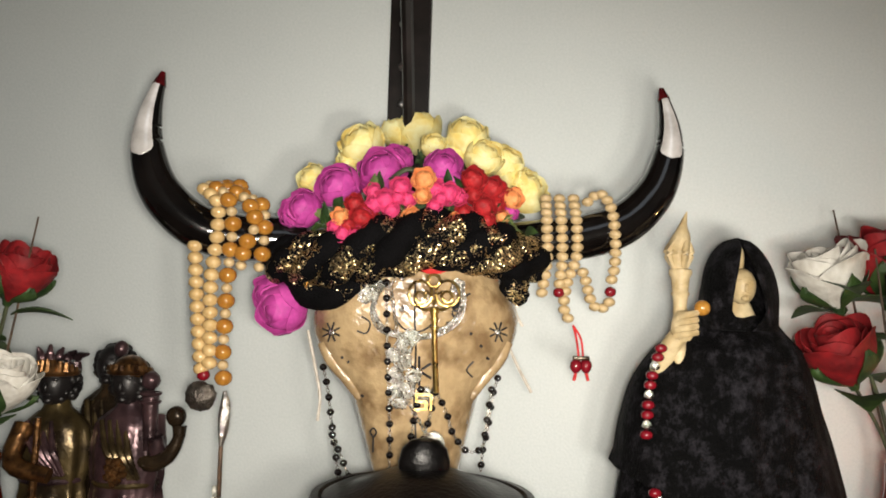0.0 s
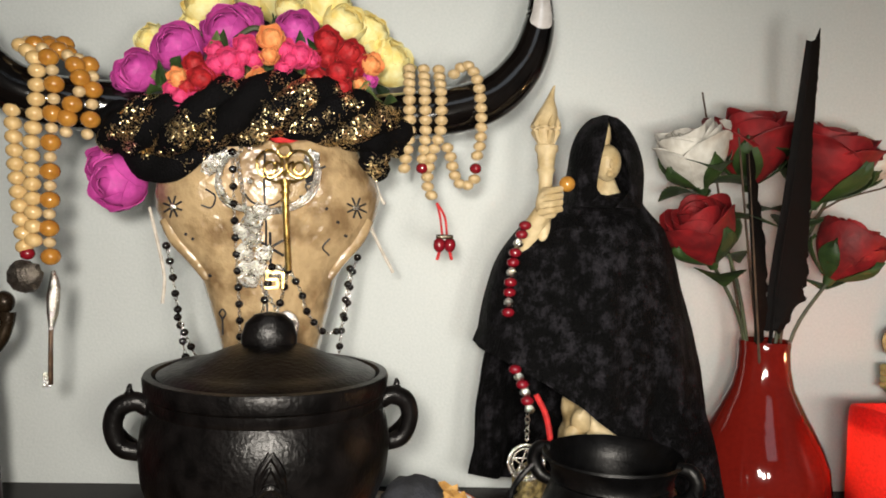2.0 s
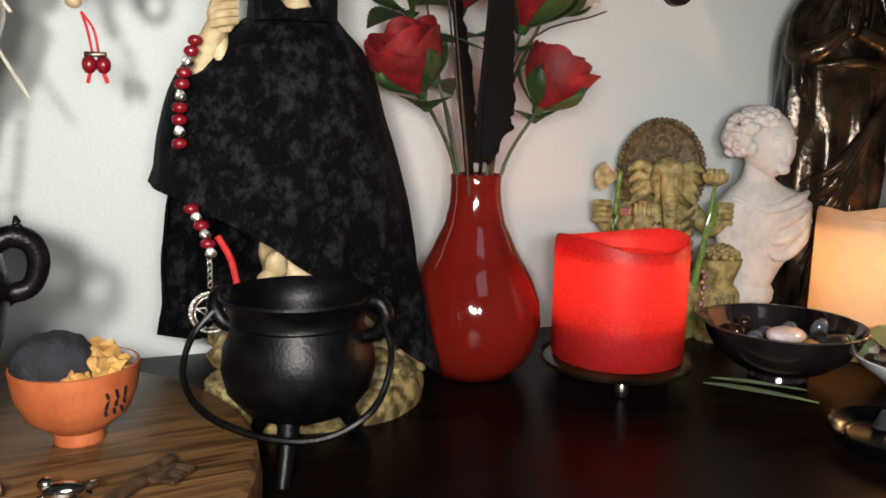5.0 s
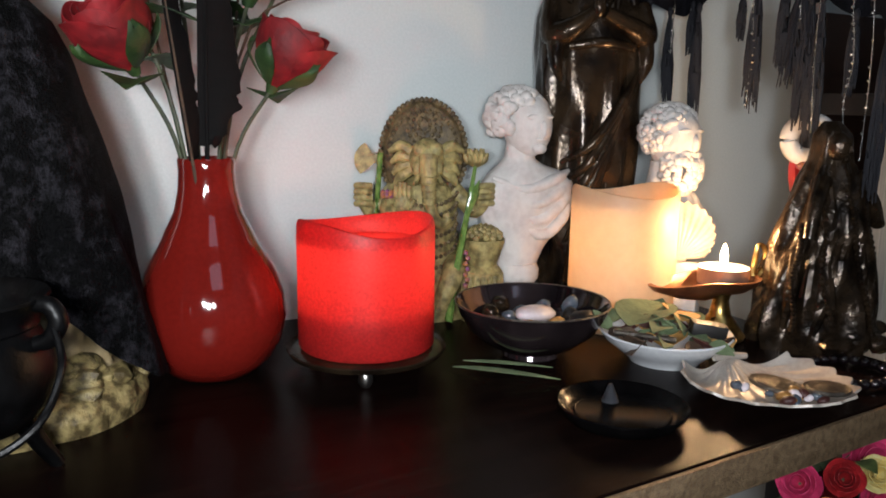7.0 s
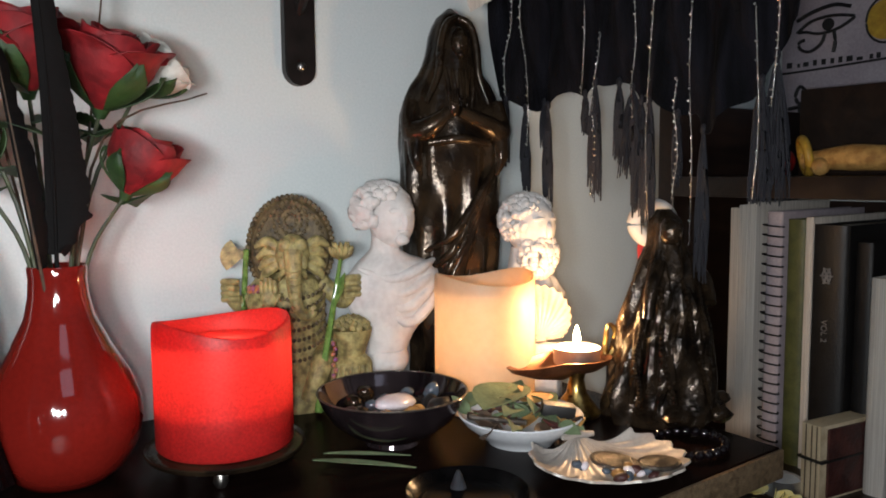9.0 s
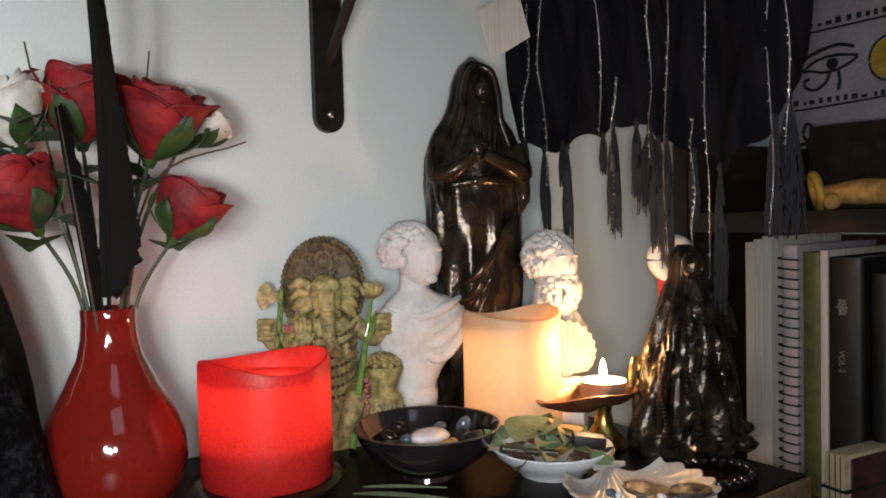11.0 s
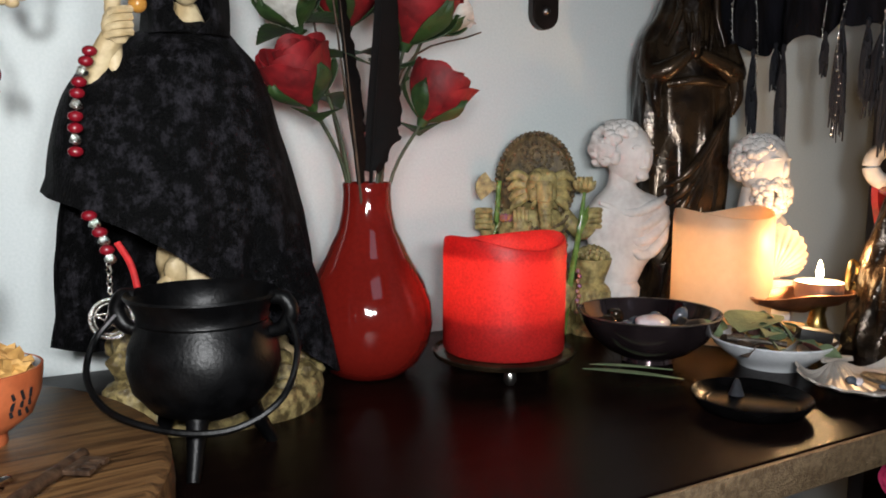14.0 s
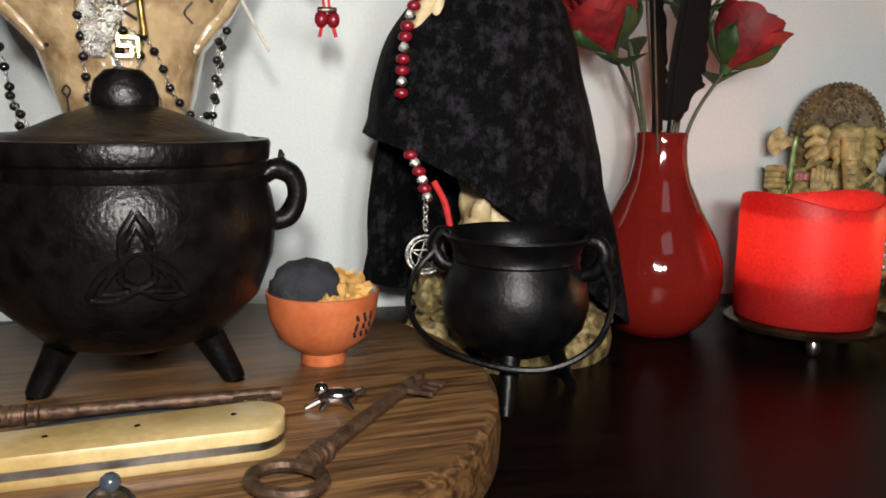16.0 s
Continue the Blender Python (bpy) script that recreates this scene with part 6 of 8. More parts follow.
    # crescent axe
    prof = [(-0.044, 0.1495), (-0.052, 0.1520), (-0.0585, 0.1600)] + [(-0.0495 + 0.0200 * math.cos(a), 0.1455 + 0.0170 * math.sin(a)) for a in [radians(118 + 12 * i) for i in range(10)]] + [(-0.057, 0.1375), (-0.050, 0.1430), (-0.044, 0.1445)]
    loft([[V(x, y, z) for x, z in prof] for y in (-0.012, -0.016)], bm)
    # lotus
    for ring_, n_, tilt in ((0.0125, 11, 0.004), (0.008, 8, 0.008)):
        for k in range(n_):
            a = 2 * math.pi * k / n_
            tube([V(0.050, -0.014, 0.141), V(0.050 + ring_ * 0.7 * math.cos(a), -0.014 + ring_ * 0.5 * math.sin(a), 0.1445 + tilt * 0.5), V(0.050 + ring_ * math.cos(a), -0.014 + ring_ * 0.8 * math.sin(a), 0.148 + tilt)], [0.0026, 0.0038, 0.0008], 8, bm)
    # bowl of sweets on its stand
    lathe([(0, 0), (0.020, 0), (0.021, 0.006), (0.016, 0.010), (0.016, 0.016), (0.020, 0.022), (0.0185, 0.036), (0.020, 0.046), (0.014, 0.052), (0.015, 0.056), (0.0205, 0.070), (0.0215, 0.076), (0, 0.077)], 28, bm, Matrix.Translation(V(0.058, -0.022, 0)))
    for q in range(18):
        a = 2 * math.pi * q / 18
        tube([V(0.058 + 0.0195 * math.cos(a), -0.022 + 0.0195 * math.sin(a), 0.023), V(0.058 + 0.0190 * math.cos(a), -0.022 + 0.0190 * math.sin(a), 0.044)], 0.0022, 6, bm, k=2)
    rnd = random.Random(3)
    for k in range(46):
        a, r = k * 2.4, 0.019 * math.sqrt((k + 0.5) / 46)
        ball(0.0036, V(0.058 + r * math.cos(a), -0.022 + r * math.sin(a), 0.0775 + 0.009 * (1 - (r / 0.019) ** 2)), bm, 1)
    # bent legs
    tube([V(-0.034, -0.010, 0.03), V(-0.036, -0.034, 0.034), V(-0.004, -0.040, 0.020)], [0.013, 0.012, 0.008], 12, bm)
    tube([V(0.030, -0.008, 0.05), V(0.026, -0.036, 0.045), V(0.012, -0.040, 0.014)], [0.013, 0.011, 0.008], 12, bm)
    p.append((bm, 0))
    bm = bmesh.new()
    # rows of carved beads over the breast and belly
    for row in range(7):
        for q in range(17):
            a = radians(-160 + 140 * q / 16)
            z = 0.116 - 0.0095 * row - 0.010 * math.sin(math.pi * q / 16)
            ball(0.0023, V(0.0345 * math.cos(a), 0.0285 * math.sin(a), z), bm, 1)
    p.append((bm, 1))
    bm = bmesh.new()
    tube([V(-0.051, -0.020, 0.020), V(-0.048, -0.020, 0.10), V(-0.044, -0.016, 0.152)], 0.0028, 8, bm)
    tube([V(0.022, -0.042, 0.004), V(0.030, -0.040, 0.055), V(0.040, -0.032, 0.10), V(0.049, -0.018, 0.140)], [0.0042, 0.0036, 0.003, 0.002], 8, bm)
    tube([V(0.040, -0.032, 0.10), V(0.048, -0.028, 0.118), V(0.053, -0.022, 0.128)], [0.003, 0.006, 0.001], 8, bm, flat=0.4)
    p.append((bm, 2))
    bm = bmesh.new()
    for k in range(9):
        ball(0.003, V(-0.042 + 0.004 * (k % 5), -0.026, 0.118 - 0.003 * (k // 5)), bm, 1)
        ball(0.0028, V(0.038 + 0.002 * (k % 2), -0.040, 0.066 - 0.005 * k), bm, 1)
    p.append((bm, 3))
    merged("elephant_god_statue", p, [RESIN, RESINDARK, STALK, BEADMIX], Matrix.Translation((0.588, 0.768, 0)) @ Matrix.Rotation(radians(-23), 4, "Z") @ Matrix.Diagonal((0.88, 0.90, 0.97, 1)) @ Matrix.Translation((-0.584, -0.768, 0)), "ochre resin seated elephant-headed statue with a beaded halo", "statue")


RESINDARK = surface("dark_ochre_resin", (0.19, 0.135, 0.060), (0.055, 0.040, 0.022), 160, 0.5, 0, 0.5, 420)
STALK = surface("shiny_green_stalk", (0.18, 0.30, 0.07), (0.08, 0.15, 0.03), 150, 0.2, 0, 0.2, coat=0.3)
BEADMIX = surface("mixed_small_beads", (0.20, 0.05, 0.22), (0.5, 0.22, 0.03), 260, 0.3, 0, 0.1)
elephant_statue()


def bust_young():
    x, y = 0.672, 0.744
    p = []
    p.append((lathe([(0, 0), (0.024, 0), (0.026, 0.004), (0.024, 0.010), (0.018, 0.016), (0.017, 0.026), (0.0215, 0.032), (0.022, 0.040), (0.019, 0.046), (0, 0.048)], 36, m=Matrix.Translation((x, y, 0))), 0))
    p.append((robe([(0.044, x, y, 0.020, 0.016, 0.1), (0.060, x + 0.002, y, 0.026, 0.019, 0.3), (0.085, x + 0.009, y, 0.044, 0.024, 0.5), (0.106, x + 0.012, y, 0.053, 0.027, 0.5), (0.120, x + 0.012, y, 0.049, 0.026, 0.4), (0.130, x + 0.008, y, 0.036, 0.022, 0.2), (0.136, x + 0.002, y, 0.0215, 0.018, 0), (0.142, x, y - 0.001, 0.0140, 0.0135, 0), (0.162, x, y - 0.004, 0.0130, 0.0130, 0)], 5, 0.035, seed=4, drift=1.0), 0))
    bm = bmesh.new()
    # cloth drawn over the shoulder and across the breast
    for k in range(4):
        tube([(x - 0.034 + 0.003 * k, y - 0.010, 0.126 - 0.007 * k), (x - 0.006 + 0.005 * k, y - 0.0215, 0.116 - 0.014 * k), (x + 0.026 + 0.003 * k, y - 0.0225, 0.124 - 0.012 * k), (x + 0.050 + 0.001 * k, y - 0.010, 0.130 - 0.006 * k)], [0.002, 0.0052, 0.0056, 0.002], 12, bm)
    face_bm((x + 0.004, y - 0.007, 0.171), 0.0265, bm)
    p.append((bm, 0))
    p.append((curls((x - 0.002, y + 0.002, 0.178), (0.0258, 0.0238, 0.0236), 420, 0.0052, 8, zmin=-0.55), 0))
    merged("youth_bust", p, [PLASTER], Matrix(), "small white plaster bust of a curly-haired youth in drapery", "statue")


bust_young()


def bust_bearded():
    x, y = 0.803, 0.690
    p = []
    p.append((lathe([(0, 0), (0.022, 0), (0.024, 0.004), (0.020, 0.012), (0.016, 0.03), (0.02, 0.04), (0, 0.042)], 32, m=Matrix.Translation((x, y, 0))), 0))
    p.append((robe([(0.036, x, y, 0.018, 0.015, 0.3), (0.06, x, y, 0.032, 0.020, 0.8), (0.09, x, y, 0.044, 0.024, 1), (0.105, x, y, 0.034, 0.022, 0.8), (0.118, x, y, 0.020, 0.018, 0.2), (0.14, x, y - 0.003, 0.018, 0.017, 0)], 8, 0.06, seed=6), 0))
    bm = face_bm((x - 0.002, y - 0.008, 0.160), 0.0275)
    p.append((bm, 0))
    p.append((curls((x - 0.002, y - 0.018, 0.134), (0.0178, 0.0155, 0.0215), 260, 0.0042, 9, zmin=-1, front_clear=False), 0))
    p.append((curls((x - 0.002, y - 0.001, 0.166), (0.0240, 0.0252, 0.0242), 360, 0.0044, 10, zmin=-0.7), 0))
    merged("bearded_bust", p, [PLASTER], Matrix(), "small white plaster bust of a bearded man", "statue")


bust_bearded()


def robed_lady():
    x, y = 0.748, 0.745
    p = []
    p.append((robe([(0, x, y, 0.052, 0.044, 0.6), (0.015, x, y, 0.052, 0.044, 0.7), (0.03, x, y, 0.048, 0.040, 1), (0.10, x, y, 0.052, 0.042, 1), (0.18, x, y, 0.057, 0.042, 0.8), (0.214, x, y, 0.060, 0.041, 0.7), (0.249, x, y, 0.0605, 0.038, 0.6), (0.276, x, y, 0.0595, 0.036, 0.5), (0.30, x, y, 0.051, 0.033, 0.4), (0.318, x, y, 0.036, 0.030, 0.3), (0.335, x, y, 0.0295, 0.028, 0.25), (0.353, x, y, 0.0255, 0.026, 0.2), (0.368, x, y, 0.0185, 0.020, 0.1), (0.376, x, y, 0.0105, 0.011, 0), (0.380, x, y, 0.003, 0.003, 0)], 9, 0.065, seed=3, drift=1.0), 0))
    bm = bmesh.new()
    face_bm((x + 0.004, y - 0.0185, 0.343), 0.0165, bm)
    # veil edge framing the face, hair strands at the neck
    for sx in (-1, 1):
        tube([(x + 0.002, y - 0.024, 0.368), (x + 0.002 + sx * 0.014, y - 0.028, 0.360), (x + 0.002 + sx * 0.021, y - 0.029, 0.338), (x + 0.002 + sx * 0.024, y - 0.029, 0.312), (x + sx * 0.036, y - 0.030, 0.285)], [0.0035, 0.004, 0.0045, 0.0045, 0.003], 10, bm)
        # wide sleeves folding to the hands
        tube([(x + sx * 0.050, y - 0.014, 0.285), (x + sx * 0.053, y - 0.026, 0.258), (x + sx * 0.034, y - 0.040, 0.262), (x + sx * 0.006 - 0.008, y - 0.047, 0.276)], [0.010, 0.0125, 0.0105, 0.006], 14, bm)
        tube([(x + sx * 0.050, y - 0.030, 0.252), (x + sx * 0.050, y - 0.036, 0.232), (x + sx * 0.044, y - 0.036, 0.214)], [0.010, 0.008, 0.002], 12, bm)
    for k in range(5):
        tube([(x - 0.014 + 0.008 * k, y - 0.030, 0.318), (x - 0.012 + 0.007 * k, y - 0.037, 0.298), (x - 0.010 + 0.006 * k, y - 0.039, 0.274)], [0.0018, 0.0026, 0.0018], 8, bm)
    ball(0.0085, (x - 0.010, y - 0.050, 0.281), bm, 2, (0.8, 0.7, 1.3))
    for k in range(4):
        tube([(x - 0.016 + 0.003 * k, y - 0.054, 0.281), (x - 0.016 + 0.003 * k, y - 0.055, 0.294 + 0.001 * k)], [0.0019, 0.0013], 7, bm)
    # sash under the breast and long sweeping folds
    tube([(x - 0.036, y - 0.036, 0.246), (x, y - 0.044, 0.250), (x + 0.036, y - 0.036, 0.246)], [0.004, 0.005, 0.004], 10, bm)
    for k in range(8):
        tube([(x + 0.046 - 0.003 * k, y - 0.030 - 0.001 * k, 0.226 - 0.004 * k), (x + 0.022 - 0.004 * k, y - 0.043, 0.196 - 0.013 * k), (x - 0.008 - 0.003 * k, y - 0.044, 0.158 - 0.017 * k), (x - 0.040 + 0.002 * k, y - 0.031, 0.140 - 0.019 * k)], [0.0020, 0.0050, 0.0060, 0.0020], 9, bm)
    for k in range(7):
        tube([(x - 0.008 + 0.009 * k, y - 0.041 + 0.002 * abs(k - 2), 0.130 - 0.004 * k), (x - 0.014 + 0.011 * k, y - 0.042 + 0.002 * abs(k - 2), 0.07), (x - 0.022 + 0.0125 * k, y - 0.040 + 0.002 * abs(k - 2), 0.012)], [0.0016, 0.0058, 0.0042], 9, bm)
    p.append((bm, 0))
    merged("robed_lady_statue", p, [BRONZE], Matrix.Translation((0.753, 0.748, 0)) @ Matrix.Rotation(radians(-20), 4, "Z") @ Matrix.Diagonal((0.85, 0.85, 0.98, 1)) @ Matrix.Translation((-0.748, -0.745, 0)), "tall dark bronze veiled lady with folded hands", "statue")


robed_lady()


WORNBRONZE = surface("rough_dark_bronze", (0.050, 0.032, 0.018), (0.010, 0.007, 0.005), 60, 0.22, 0.55, 0.5, 200)


def seated_dark_statue():
    x, y = 0.836, 0.551
    p = []
    p.append((robe([(0, x, y, 0.050, 0.044, 1), (0.012, x, y, 0.052, 0.044, 1.2), (0.04, x, y, 0.046, 0.040, 1.3), (0.075, x, y, 0.038, 0.034, 1.2), (0.11, x, y, 0.030, 0.027, 1.2), (0.135, x + 0.004, y, 0.024, 0.022, 1), (0.15, x + 0.003, y, 0.016, 0.016, 0.6), (0.17, x + 0.002, y, 0.014, 0.015, 0.4), (0.180, x, y, 0.006, 0.006, 0.1)], 8, 0.08, seed=8, drift=1.2), 0))
    bm = bmesh.new()
    face_bm((x - 0.002, y - 0.008, 0.160), 0.0125, bm)
    rnd = random.Random(21)
    for k in range(22):
        a = rnd.uniform(-3.1, 0.3)
        z0 = rnd.uniform(0.07, 0.15)
        r0 = float(np.interp(z0, [0.0, 0.075, 0.15], [0.05, 0.038, 0.018]))
        z1 = z0 - rnd.uniform(0.03, 0.07)
        r1 = float(np.interp(max(0, z1), [0.0, 0.075, 0.15], [0.05, 0.038, 0.018]))
        tube([(x + r0 * math.cos(a), y + 0.9 * r0 * math.sin(a), z0), (x + (r0 + r1) / 2 * 1.04 * math.cos(a + 0.1), y + 0.92 * (r0 + r1) / 2 * math.sin(a + 0.1), (z0 + z1) / 2), (x + r1 * math.cos(a + rnd.uniform(-0.2, 0.2)), y + 0.9 * r1 * math.sin(a), max(0.004, z1))], [0.003, 0.0055, 0.003], 8, bm)
    tube([(x - 0.018, y - 0.01, 0.135), (x - 0.036, y - 0.018, 0.115), (x - 0.042, y - 0.02, 0.092)], [0.007, 0.006, 0.005], 10, bm)
    tube([(x + 0.018, y - 0.012, 0.135), (x + 0.034, y - 0.018, 0.118), (x + 0.024, y - 0.032, 0.10)], [0.007, 0.006, 0.005], 10, bm)
    for k in range(10):
        ball(rnd.uniform(0.007, 0.012), (x + rnd.uniform(-0.048, 0.05), y - 0.034 + rnd.uniform(-0.01, 0.01), rnd.uniform(0.004, 0.016)), bm, 2, (1.2, 1, 0.8), 0.4, 150)
    # braided cords over the drapery
    for a0, a1, z0, z1 in ((-2.5, -2.2, 0.12, 0.01), (-1.9, -1.5, 0.13, 0.02), (-1.2, -1.35, 0.14, 0.06), (-0.7, -0.5, 0.13, 0.015), (-2.9, -2.8, 0.10, 0.02)):
        for q in range(26):
            f = q / 25
            a, z = a0 + (a1 - a0) * f + 0.05 * math.sin(f * 9), z0 + (z1 - z0) * f
            r = float(np.interp(z, [0.0, 0.075, 0.15], [0.054, 0.042, 0.022])) + 0.002
            ball(0.0027, (x + r * math.cos(a), y + 0.9 * r * math.sin(a), z), bm, 1, (1, 1, 1.2))
    p.append((bm, 0))
    merged("seated_bronze_statue", p, [WORNBRONZE], Matrix(), "glossy dark bronze seated figure with flowing drapery", "statue")


seated_dark_statue()
CRX, CRY = 0.729, 0.664
candle(CRX, CRY, 0.0005, 0.0455, 0.119, 0.016, CREAMWAX, "thick cream wax candle glowing softly beside the tealight", 7, 0.2)


def scallop(m, r, name, label, ribs=15, depth=0.28):
    """Fan shell with real ribs and a scalloped edge."""
    grid = []
    for i in range(15):
        t = i / 14
        row = []
        for j in range(ribs * 6 + 1):
            s = j / (ribs * 6)
            a = radians(-78 + 156 * s)
            wave = math.cos(2 * math.pi * ribs * s)
            rad = r * 2 * t * (0.28 + 0.72 * math.cos(a) + 0.022 * wave * t)
            z = depth * r * (math.sin(math.pi * min(1, t * 0.9)) * -0.75 + 0.55 * t ** 3) + 0.020 * r * wave * (0.3 + t) + 0.06 * r * t * t * math.cos(3 * a)
            row.append(m @ Vector((rad * math.sin(a), rad * math.cos(a) - r, z + depth * r * 0.55)))
        grid.append(row)
    bm = sheet(grid, 0.0016)
    for sx in (-1, 1):
        tube([m @ Vector((0, -r * 0.98, depth * r * 0.5)), m @ Vector((sx * r * 0.28, -r * 0.93, depth * r * 0.55))], [0.0035, 0.002], 7, bm)
    return tagged(part(name, bm, PEARL), label, "shell")


# hinge to the back, fan opening towards the table's front edge
scallop(Matrix.Translation((0.696, 0.480, 0.0050)) @ Matrix.Rotation(radians(166), 4, "Z") @ Matrix.Rotation(radians(-4), 4, "X"), 0.0480, "scallop_shell", "ribbed pale scallop shell lying open with small charms", 13, 0.24)
scallop(Matrix.Translation((0.790, 0.655, 0.080)) @ Matrix.Rotation(radians(-60), 4, "Z") @ Matrix.Rotation(radians(78), 4, "X"), 0.026, "scallop_shell", "ribbed scallop shell standing behind the tealight", 17, 0.2)
tagged(part("white_block", box(0.036, 0.018, 0.052, 0.002), PLASTER, at=pose(0.790, 0.654, 0.0265, 0, 0, -60)), "small white block under the standing shell", "block")


def oil_lamp():
    t = thing("lamp_stand", pose(0.776, 0.594, 0), "brown copper leaf-shaped lamp on a brass foot", "lamp")
    part("foot", lathe([(0, 0), (0.020, 0), (0.0215, 0.003), (0.016, 0.010), (0.009, 0.020), (0.0065, 0.032), (0.009, 0.040), (0, 0.042)], 36), BRASS, t)
    rings = []
    ax = Vector((-0.83, 0.30, 0)).normalized()
    ay = Vector((-ax.y, ax.x, 0))
    for z, k in ((0.038, 0.25), (0.041, 0.62), (0.047, 0.92), (0.052, 1.0), (0.0525, 0.95), (0.048, 0.82), (0.046, 0.3)):
        row = []
        for i in range(48):
            a = 2 * math.pi * i / 48
            c, s = math.cos(a), math.sin(a)
            r = 0.031 + 0.034 * max(0, c) ** 7
            row.append(ax * r * k * c + ay * r * 0.92 * k * s + Vector((0, 0, z - 0.006 * max(0, c) ** 5)))
        rings.append(row)
    part("dish", loft(rings), COPPER, t)
    part("ring_handle", tube([-ax * 0.030 + Vector((0, 0, 0.050)), -ax * 0.037 + Vector((0, 0, 0.060)), -ax * 0.036 + Vector((0, 0, 0.074)), -ax * 0.030 + Vector((0, 0, 0.078)), -ax * 0.028 + Vector((0, 0, 0.066)), -ax * 0.027 + Vector((0, 0, 0.052))], [0.003, 0.0028, 0.0024, 0.0016, 0.0024, 0.003], 8), BRASS, t, "curled brass handle")
    c = thing("tealight", pose(0.776, 0.594, 0.0465), "lit tealight in a thin metal cup", "candle")
    part("tin", lathe([(0, 0), (0.0198, 0), (0.0203, 0.0015), (0.0206, 0.0135), (0.0210, 0.0140), (0.0202, 0.0135), (0.0199, 0.002), (0, 0.001)], 40), FOIL, c)
    part("wax", lathe([(0.0, 0.0118), (0.010, 0.0116), (0.0198, 0.0124), (0.0199, 0.003), (0, 0.002)], 40), GLOWWAX, c, "molten white wax with the flame's glow as emission")
    part("wick", tube([(0, 0, 0.011), (0.0006, 0, 0.0165)], 0.0007, 6), CHARCOAL, c)
    part("flame", lathe([(0, 0.0145), (0.0022, 0.0165), (0.0034, 0.0205), (0.0027, 0.026), (0.0011, 0.0315), (0, 0.0335)], 16), FLAME, c, "small bright flame")


oil_lamp()


# ---- bowls and small things in front ----
LUSTRE = surface("dark_lustre_glaze", (0.085, 0.062, 0.066), (0.022, 0.015, 0.018), 25, 0.10, 0.75, 0.0, coat=0.5)


def black_bowl():
    t = thing("bowl", pose(0.607, 0.627, 0), "small dark glazed bowl holding a pale stone", "bowl")
    part("shell", lathe([(0, 0), (0.020, 0), (0.022, 0.002), (0.021, 0.005), (0.034, 0.011), (0.048, 0.022), (0.056, 0.035), (0.0590, 0.0425), (0.0582, 0.0435), (0.0565, 0.041), (0.053, 0.033), (0.045, 0.022), (0.03, 0.0125), (0, 0.009)], 64), LUSTRE, t)
    tagged(part("polished_stone", ball(0.020, sub=3, squash=(1.15, 0.62, 0.34), rough=0.06, freq=90), QUARTZ, at=pose(0.607, 0.622, 0.0345, 0, 8, 25)), "flat pale pink polished stone in the dark bowl", "stone")
    # the rim's bright highlight is built as a thin metal ring
    part("rim", tube([(0.0586 * math.cos(a), 0.0586 * math.sin(a), 0.0432) for a in [2 * math.pi * k / 40 for k in range(40)]], 0.0007, 6, closed=True, k=2), COIN, t, "thin metallic rim that stands for its highlight")
    rnd = random.Random(31)
    kinds = ((OCHRE, "brown dried herb lump"), (BLUESTONE, "dark green polished stone"), (CARDBACK, "dark red polished stone"), (BOOKDARK, "black polished stone"), (BRONZE, "dark metal charm"))
    for i in range(22):
        mat, nm = kinds[i % 5]
        r, a, s = 0.042 * math.sqrt((i + 0.5) / 22), i * 2.4, rnd.uniform(0.007, 0.0105)
        z = float(np.interp(r, [0, 0.03, 0.042], [0.0200, 0.0255, 0.0340]))
        tagged(part("pebble", ball(s, sub=2, squash=(1.1, 0.9, 0.75), rough=0.2, freq=160), mat, at=pose(0.607 + r * math.cos(a), 0.627 + r * math.sin(a), z, 10, 20 * i, 40 * i)), nm + " in the dark bowl", "stone", "stones in the bowl")


black_bowl()
for i, (pts, w) in enumerate((([(0.535, 0.622, 0.004), (0.560, 0.590, 0.003), (0.590, 0.568, 0.002)], 0.004), ([(0.548, 0.630, 0.004), (0.575, 0.606, 0.003), (0.600, 0.590, 0.002)], 0.003))):
    a, b = Vector(pts[0]), Vector(pts[2])
    d = b - a
    m = Matrix.Translation(a) @ Matrix.Rotation(math.atan2(d.y, d.x) - math.pi / 2, 4, "Z")
    tagged(part("bamboo_leaf", leaf_bm(d.length, w, 0.02, m=m), SAGE), "narrow dry green leaf lying on the table", "leaf", "leaves on the table")


